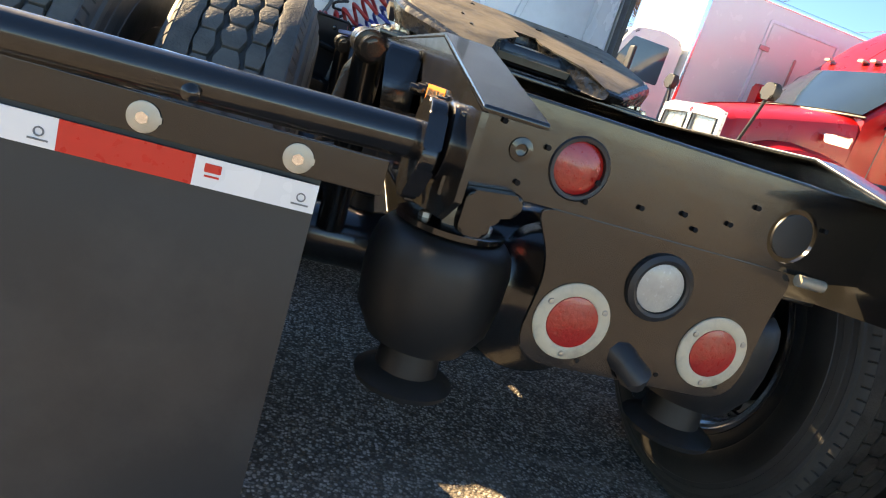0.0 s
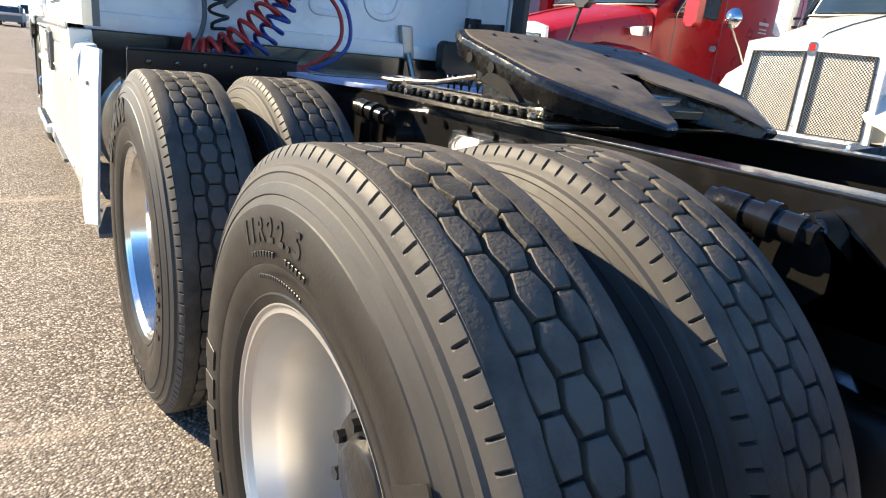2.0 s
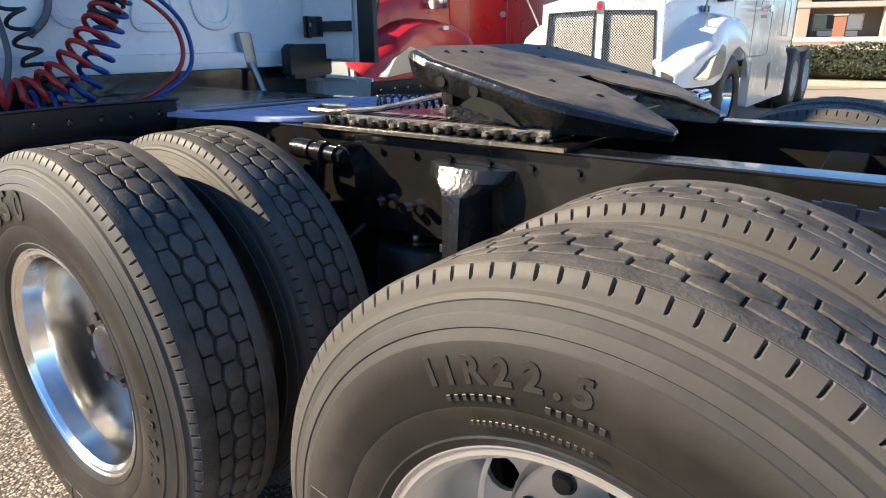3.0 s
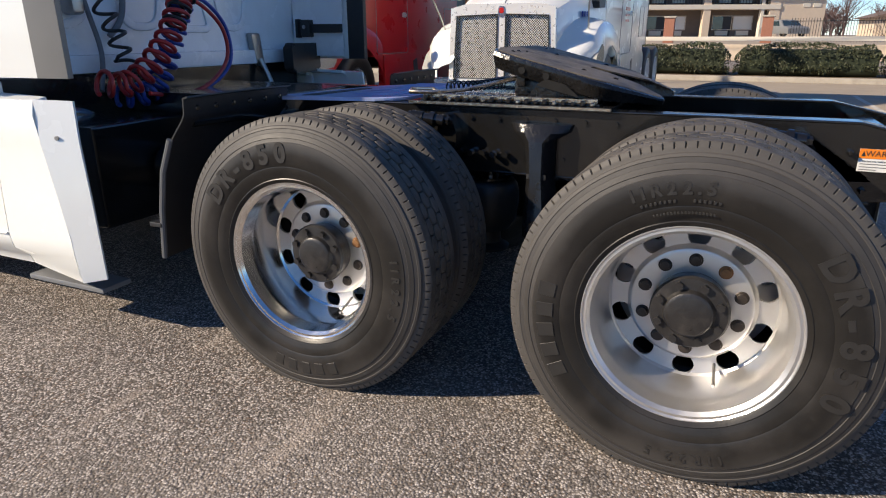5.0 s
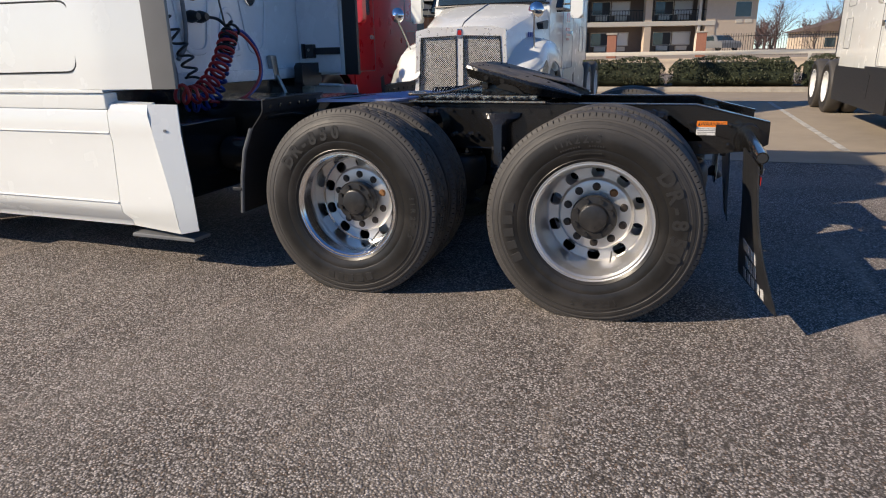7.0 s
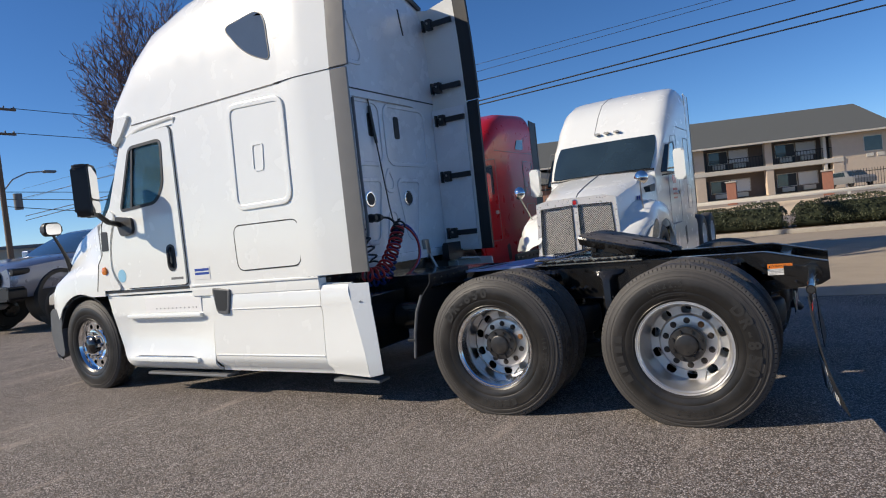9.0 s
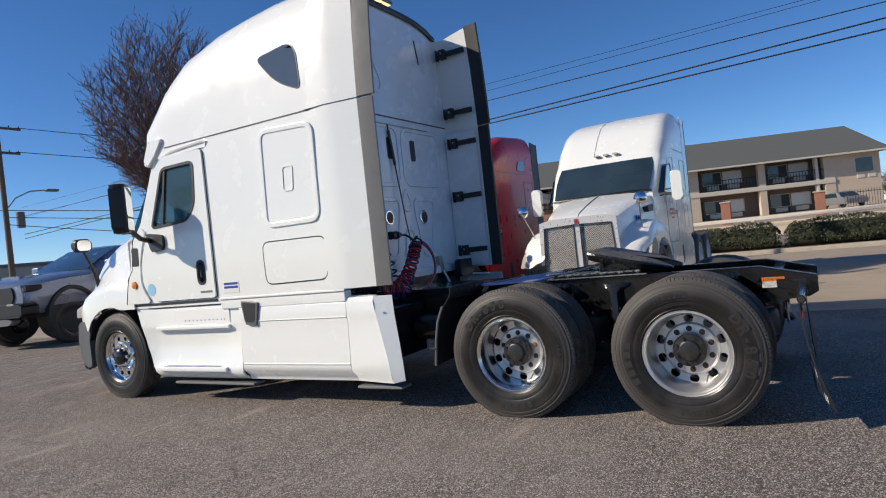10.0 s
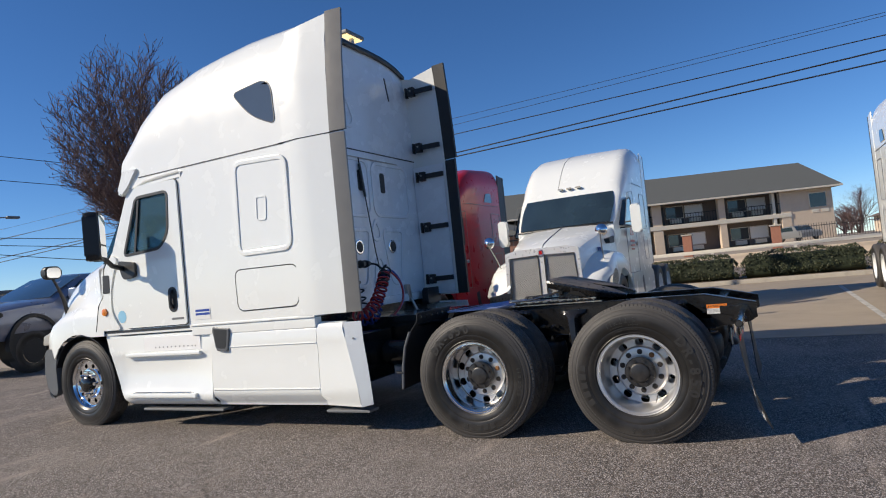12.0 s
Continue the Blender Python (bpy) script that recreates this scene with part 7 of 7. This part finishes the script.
part("battery_box", box(-1.0, -0.46, 2.55, 3.05, 0.42, 0.90, 0.02), FRAME, truck, "black battery box behind the skirt")

# quarter fenders ahead of the front drive wheels
for s in (-1, 1):
    prof = [(1.825, 1.068), (1.85, 1.06), (1.855, 1.0), (1.87, 0.975), (1.935, 0.90), (1.995, 0.77), (2.03, 0.61), (2.055, 0.40)]
    q = part("quarter_fender", thick(loft([[(s * 0.50, y, z), (s * 0.8, y, z + 0.004), (s * 1.13, y, z)] for y, z in prof]), 0.006), PLASTIC, truck, "black plastic quarter fender")
    part("fender_edge", tube([(s * 1.135, y, z) for y, z in prof[4:]], 0.012, 8), PALE_PLASTIC, q, "grey worn fender edge")
    part("fender_bracket", tube([(s * 0.43, 1.885, 0.90), (s * 0.8, 1.885, 0.955), (s * 1.06, 1.885, 0.96)], 0.018, 8), FRAME, q)
    for k in range(6):
        part("rivet", lathe([(0, 0.012), (0.005, 0.009), (0.006, 0.0001)], 10, "y"), FRAME, q, m=pose(s * (0.56 + 0.10 * k), 1.846, 1.02, 0, 0, 180))
    part("fender_tab", box(s * 1.06, s * 1.15, 2.035, 2.10, 0.535, 0.555, 0.004), PLASTIC, q)

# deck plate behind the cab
deck = part("deck_plate", prism(corners([(-0.55, 1.90), (-0.42, 1.30), (0.42, 1.24), (0.52, 1.50), (0.15, 1.76)], [0.05, 0.12, 0.12, 0.10, 0.12]), "z", 1.004, 1.020, 0.004), DECK, truck, "aluminium deck plate with rounded corners, sky reflection painted in its blue")
part("deck_slot", prism(corners([(-0.48, 1.79), (-0.45, 1.72), (0.0, 1.68), (0.0, 1.73)], 0.015), "z", 1.0195, 1.0225), PLASTIC, deck, "dark slot")
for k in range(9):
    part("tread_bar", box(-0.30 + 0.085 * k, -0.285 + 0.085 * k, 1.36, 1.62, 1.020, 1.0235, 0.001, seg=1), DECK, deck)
part("deck_support", box(-0.42, 0.42, 1.30, 1.86, 0.96, 1.003, 0.004), FRAME, truck)
part("frame_box", box(-0.42, 0.42, 2.05, 2.95, 0.80, 1.0, 0.02), FRAME, truck)
part("rubber_flap", prism(rounded(0.86, 1.19, 1.03, 1.23, 0.03), "y", 2.82, 2.90, 0.02), PLASTIC, truck, "black rubber flap under the extender")
# sheet added only to keep the space under the cab black
part("under_cab_blackout", box(-1.12, 1.12, 2.99, 3.02, 0.62, 1.10, 0.006), FRAME, truck, "added black sheet that closes the dark space under the sleeper")
part("cab_mount", prism([(0.62, 1.30), (0.71, 1.30), (0.74, 1.10), (0.66, 1.08)], "y", 2.965, 3.02, 0.015), STEEL, truck, "grey steel cab latch")
part("cab_damper", cyl((0.68, 2.96, 1.13), (0.72, 2.86, 0.86), 0.02, 12), STEEL, truck)
part("rear_bracket", box(1.30, 1.36, 3.0, 3.06, 0.86, 1.16, 0.01), TAPE_WHITE, truck, m=pose(-0.12, -0.1, 0))

# fifth wheel and its slide
base = part("slide_plate", box(-0.465, 0.465, 0.375, 1.24, 1.004, 1.018, 0.003), FRAME, truck, "black slide plate with bright worn edge")
part("plate_edge", box(-0.467, -0.463, 0.38, 1.235, 1.006, 1.016), RACK, base)
for s in (-1, 1):
    rk = part("slide_rack", box(s * 0.31, s * 0.425, 0.43, 1.20, 1.018, 1.026, 0.002), FRAME, truck, "black toothed slide rack with worn bronze edges")
    for xx in (0.318, 0.412):
        part("rack_bar", box(s * xx - 0.008, s * xx + 0.008, 0.44, 1.19, 1.026, 1.046, 0.003, seg=1), RACK, rk, "worn bronze bar")
    for k in range(20):
        part("tooth", box(s * 0.326, s * 0.404, 0.448 + 0.0375 * k, 0.466 + 0.0375 * k, 1.026, 1.044, 0.003, seg=1), FRAME if k % 3 else RACK, rk)
    for k in range(20):
        part("tooth", box(s * 0.427, s * 0.449, 0.446 + 0.0375 * k, 0.464 + 0.0375 * k, 1.018, 1.040 if k % 2 else 1.034, 0.004, seg=1), FRAME if k % 4 else RACK, rk)


def fw_top(y):
    return 1.058 + (y - 0.27) * 0.255


outline = [(-0.10, 0.965), (-0.30, 0.965), (-0.415, 0.935), (-0.455, 0.85), (-0.455, 0.56), (-0.43, 0.46), (-0.25, 0.265), (-0.20, 0.27), (-0.16, 0.36), (-0.045, 0.55), (-0.045, 0.63), (0.045, 0.63), (0.045, 0.55), (0.16, 0.36), (0.20, 0.27), (0.25, 0.265), (0.43, 0.46), (0.455, 0.56), (0.455, 0.85), (0.415, 0.935), (0.30, 0.965), (0.10, 0.965)]


def fw_shell(levels, cap_low):
    own = bmesh.new()
    rows = []
    for inset, dz in levels:
        ring = []
        for x, y in outline:
            xx, yy = x * (1 - inset / 0.45), y + (inset if y < 0.5 else -inset) * 0.6
            ring.append((xx, yy, fw_top(yy) + dz * min(1.0, 0.35 + max(0.0, yy - 0.265) * 4.0) - (0.02 * max(0, 0.38 - yy) / 0.12)))
        rows.append(ring)
    vs = [[own.verts.new(p) for p in ring] for ring in rows]
    k = len(outline)
    for a, b in zip(vs, vs[1:]):
        for i in range(k):
            own.faces.new((a[i], a[(i + 1) % k], b[(i + 1) % k], b[i]))
    for ring in (vs[-1], vs[0]) if cap_low else (vs[-1], ):
        bmesh.ops.triangle_fill(own, edges=[own.edges.get((ring[i], ring[(i + 1) % k])) for i in range(k)], use_beauty=True)
    return own


fw = part("fifth_wheel", fw_shell(((0.040, -0.078), (0.012, -0.070), (0.0, -0.022), (0.005, -0.006), (0.026, -0.0005)), True), GREASE_SIDE, truck, "greasy black cast fifth wheel tilted back", sharp=35, m=Matrix.Translation((0, -0.055, 0)) @ Matrix.Diagonal((0.955, 1, 1, 1)))
part("top_plate", fw_shell(((0.020, -0.004), (0.026, 0.0015), (0.034, 0.002)), False), GREASE, fw, "tan dried grease on the worn plate", sharp=35)
for s in (-1, 1):
    part("saddle", prism(corners([(0.48, 1.03), (0.53, 1.085), (0.60, 1.115), (0.68, 1.115), (0.75, 1.09), (0.80, 1.03)], 0.02), "x", s * 0.30, s * 0.395, 0.008), GREASE_SIDE, fw)
    # solid prism on the side, its black is the shade of a cavity
    part("side_recess", prism(corners([(0.56, fw_top(0.56) - 0.082), (0.62, fw_top(0.62) - 0.05), (0.70, fw_top(0.70) - 0.05), (0.74, fw_top(0.74) - 0.085)], 0.012), "x", s * 0.44, s * 0.4585), HOLE_SHADE, fw)
    part("saddle_pin", cyl((s * 0.36, 0.64, 1.075), (s * 0.43, 0.64, 1.075), 0.02, 14), GREASE_SIDE, fw)
for k in range(9):
    a = random.Random(k)
    part("grease_clod", lathe([(-0.006, 0.0001), (-0.004, 0.008), (0.001, 0.009), (0.005, 0.004), (0.006, 0.0001)], 7, "z"), GREASE_SIDE, fw, m=Matrix.LocRotScale((a.uniform(-0.42, 0.42), (yv := a.choice((0.885, 0.87, 0.80, 0.60, 0.47))), fw_top(yv) + 0.002), None, (a.uniform(0.6, 1.8), a.uniform(0.6, 1.8), 0.8)))
ramp = bmesh.new()
ramp.faces.new([ramp.verts.new((x, y, fw_top(y) - 0.034 - (0.02 * max(0, 0.38 - y) / 0.12))) for x, y in ((-0.13, 0.42), (0.13, 0.42), (0.05, 0.62), (-0.05, 0.62))])
part("throat_ramp", thick(ramp, 0.02), GREASE, fw, "brown greasy throat ramp")
# added block, blackens the gap under the plate where the deck shows through
part("dark_gap_block", box(-0.36, 0.36, 0.58, 0.86, 1.03, 1.115, 0.02), GREASE_SIDE, fw)
for s in (-1, 1):
    for yy, dz in ((0.80, 0.045), (0.70, 0.04)):
        part("side_hole", lathe([(0, 0.014), (0.002, 0.014), (0.002, 0.0001)], 14, "x"), HOLE_SHADE, fw, m=pose(s * 0.4535, yy, fw_top(yy) - dz, 0, 0, 0 if s > 0 else 180))
part("throat", prism([(-0.18, 0.46), (0.18, 0.46), (0.16, 0.78), (-0.16, 0.78)], "z", 1.03, 1.10, 0.02), FRAME, fw)
part("front_rib", box(-0.40, 0.40, 0.80, 0.84, 1.08, fw_top(0.82) - 0.06, 0.01), FRAME, fw)
part("release_handle", tube([(-0.26, 0.76, 1.12), (-0.36, 1.02, 1.06), (-0.43, 1.15, 1.050), (-0.42, 1.25, 1.050), (-0.35, 1.28, 1.055), (-0.33, 1.18, 1.055), (-0.42, 1.11, 1.050)], 0.009, 8), RACK, truck, "bent worn steel release handle")


def helix(path, radius, turns, r, n=8):
    path = [Vector(p) for p in path]
    steps = turns * 14
    pts = []
    for i in range(steps + 1):
        t = i / steps * (len(path) - 1)
        k = min(int(t), len(path) - 2)
        f = t - k
        p0, p1, p2, p3 = path[max(k - 1, 0)], path[k], path[k + 1], path[min(k + 2, len(path) - 1)]
        c = 0.5 * ((2 * p1) + (p2 - p0) * f + (2 * p0 - 5 * p1 + 4 * p2 - p3) * f * f + (3 * p1 - p0 - 3 * p2 + p3) * f ** 3)
        d = (p2 - p1).normalized()
        u = d.cross(Vector((0.1, 1, 0.05))).normalized()
        v = d.cross(u)
        a = 2 * math.pi * turns * i / steps
        pts.append(c + radius * (math.cos(a) * u + math.sin(a) * v))
    return tube(pts, r, n)


part("air_coil", helix([(-0.20, 2.74, 1.45), (-0.26, 2.73, 1.36), (-0.34, 2.72, 1.26), (-0.43, 2.72, 1.17), (-0.53, 2.73, 1.09), (-0.64, 2.74, 1.05), (-0.74, 2.77, 1.07)], 0.058, 11, 0.0115), REDLINE, truck, "red coiled air hose", sharp=80)
part("air_coil", helix([(-0.16, 2.77, 1.44), (-0.20, 2.79, 1.33), (-0.25, 2.80, 1.22), (-0.32, 2.79, 1.12), (-0.40, 2.78, 1.03), (-0.50, 2.79, 0.99), (-0.60, 2.82, 1.0)], 0.055, 11, 0.0115), BLUE, truck, "blue coiled air hose", sharp=80)
part("power_coil", helix([(-0.60, 2.94, 1.55), (-0.57, 2.88, 1.42), (-0.55, 2.84, 1.30), (-0.54, 2.82, 1.18), (-0.5, 2.82, 1.08)], 0.045, 6, 0.009), PLASTIC, truck, "black coiled power cable", sharp=80)


def smooth(path, n=8):
    path = [Vector(p) for p in path]
    out = []
    for k in range(len(path) - 1):
        p0, p1, p2, p3 = path[max(k - 1, 0)], path[k], path[k + 1], path[min(k + 2, len(path) - 1)]
        for i in range(n):
            f = i / n
            out.append(0.5 * ((2 * p1) + (p2 - p0) * f + (2 * p0 - 5 * p1 + 4 * p2 - p3) * f * f + (3 * p1 - p0 - 3 * p2 + p3) * f ** 3))
    return out + [path[-1]]


part("air_hose", tube(smooth([(-0.20, 2.74, 1.46), (-0.08, 2.72, 1.45), (0.07, 2.71, 1.32), (0.08, 2.71, 1.15), (-0.10, 2.70, 1.02), (-0.32, 2.70, 0.98), (-0.5, 2.72, 1.0)]), 0.011, 8), REDLINE, truck, "red air hose loop", sharp=80)
part("air_hose", tube(smooth([(-0.18, 2.76, 1.47), (-0.02, 2.75, 1.47), (0.14, 2.75, 1.33), (0.15, 2.75, 1.13), (-0.06, 2.75, 1.0), (-0.38, 2.76, 0.97)]), 0.011, 8), BLUE, truck, "dark blue air hose loop", sharp=80)
part("power_cable", tube(smooth([(-0.17, 2.96, 1.575), (-0.10, 2.90, 1.56), (-0.12, 2.80, 1.49), (-0.18, 2.75, 1.46)]), 0.012, 8), PLASTIC, truck, sharp=80)
part("hose_holder", helix([(-0.24, 2.74, 1.43), (-0.12, 2.74, 1.50)], 0.045, 3, 0.010), PLASTIC, truck, "black plastic hose holder ring", sharp=80)
part("hose_holder", helix([(-0.21, 2.73, 1.43), (-0.27, 2.73, 1.34)], 0.055, 3, 0.009), PLASTIC, truck, "black hose tangle under the holder", sharp=80)
part("standpipe", tube(smooth([(-0.37, 2.98, 2.75), (-0.37, 2.98, 2.0), (-0.36, 2.98, 1.45), (-0.47, 2.98, 1.28)]), 0.016, 8), GREY, truck, "grey standpipe on the back wall", sharp=80)
part("standpipe", tube(smooth([(-0.62, 2.98, 1.60), (-0.60, 2.95, 1.4), (-0.60, 2.90, 1.2), (-0.68, 2.84, 1.02)]), 0.013, 8), GREY, truck, "grey hose on the back wall", sharp=80)
for x in (-0.265, -0.175):
    part("gladhand_plug", lathe([(0, 0.04), (0.03, 0.045), (0.06, 0.037), (0.09, 0.025), (0.09, 0.0001)], 18, "y"), PLASTIC, truck, "black electrical socket", m=pose(x, 3.02, 1.576, 0, 0, 180))
for x in (-0.84, -0.68):
    part("gladhand", box(x - 0.035, x + 0.035, 2.90, 3.0, 1.38, 1.48, 0.02), STEEL, truck, "grey metal air coupling")
part("coil_spring", helix([(-0.22, 1.16, 1.06), (-0.05, 1.08, 1.055), (0.10, 1.0, 1.06)], 0.022, 14, 0.004, 6), FRAME, truck, sharp=80)
# stickers on the cab side
part("sticker", box(-1.234, -1.2315, 4.25, 4.475, 1.165, 1.285), LABEL, truck, "white and blue sticker")
for z in (1.258, 1.222):
    part("sticker_band", box(-1.2352, -1.234, 4.26, 4.465, z - 0.012, z + 0.012), BLUE, truck)
SKYBLUE = material("light_blue_sticker", (0.25, 0.52, 0.70), 0.5, vary=0.1)
part("round_sticker", lathe([(0, 0.07), (0.002, 0.07), (0.0021, 0.0001)], 24, "x"), SKYBLUE, truck, "light blue round sticker", m=pose(-1.2365, 5.647, 1.266, 0, 0, 180))
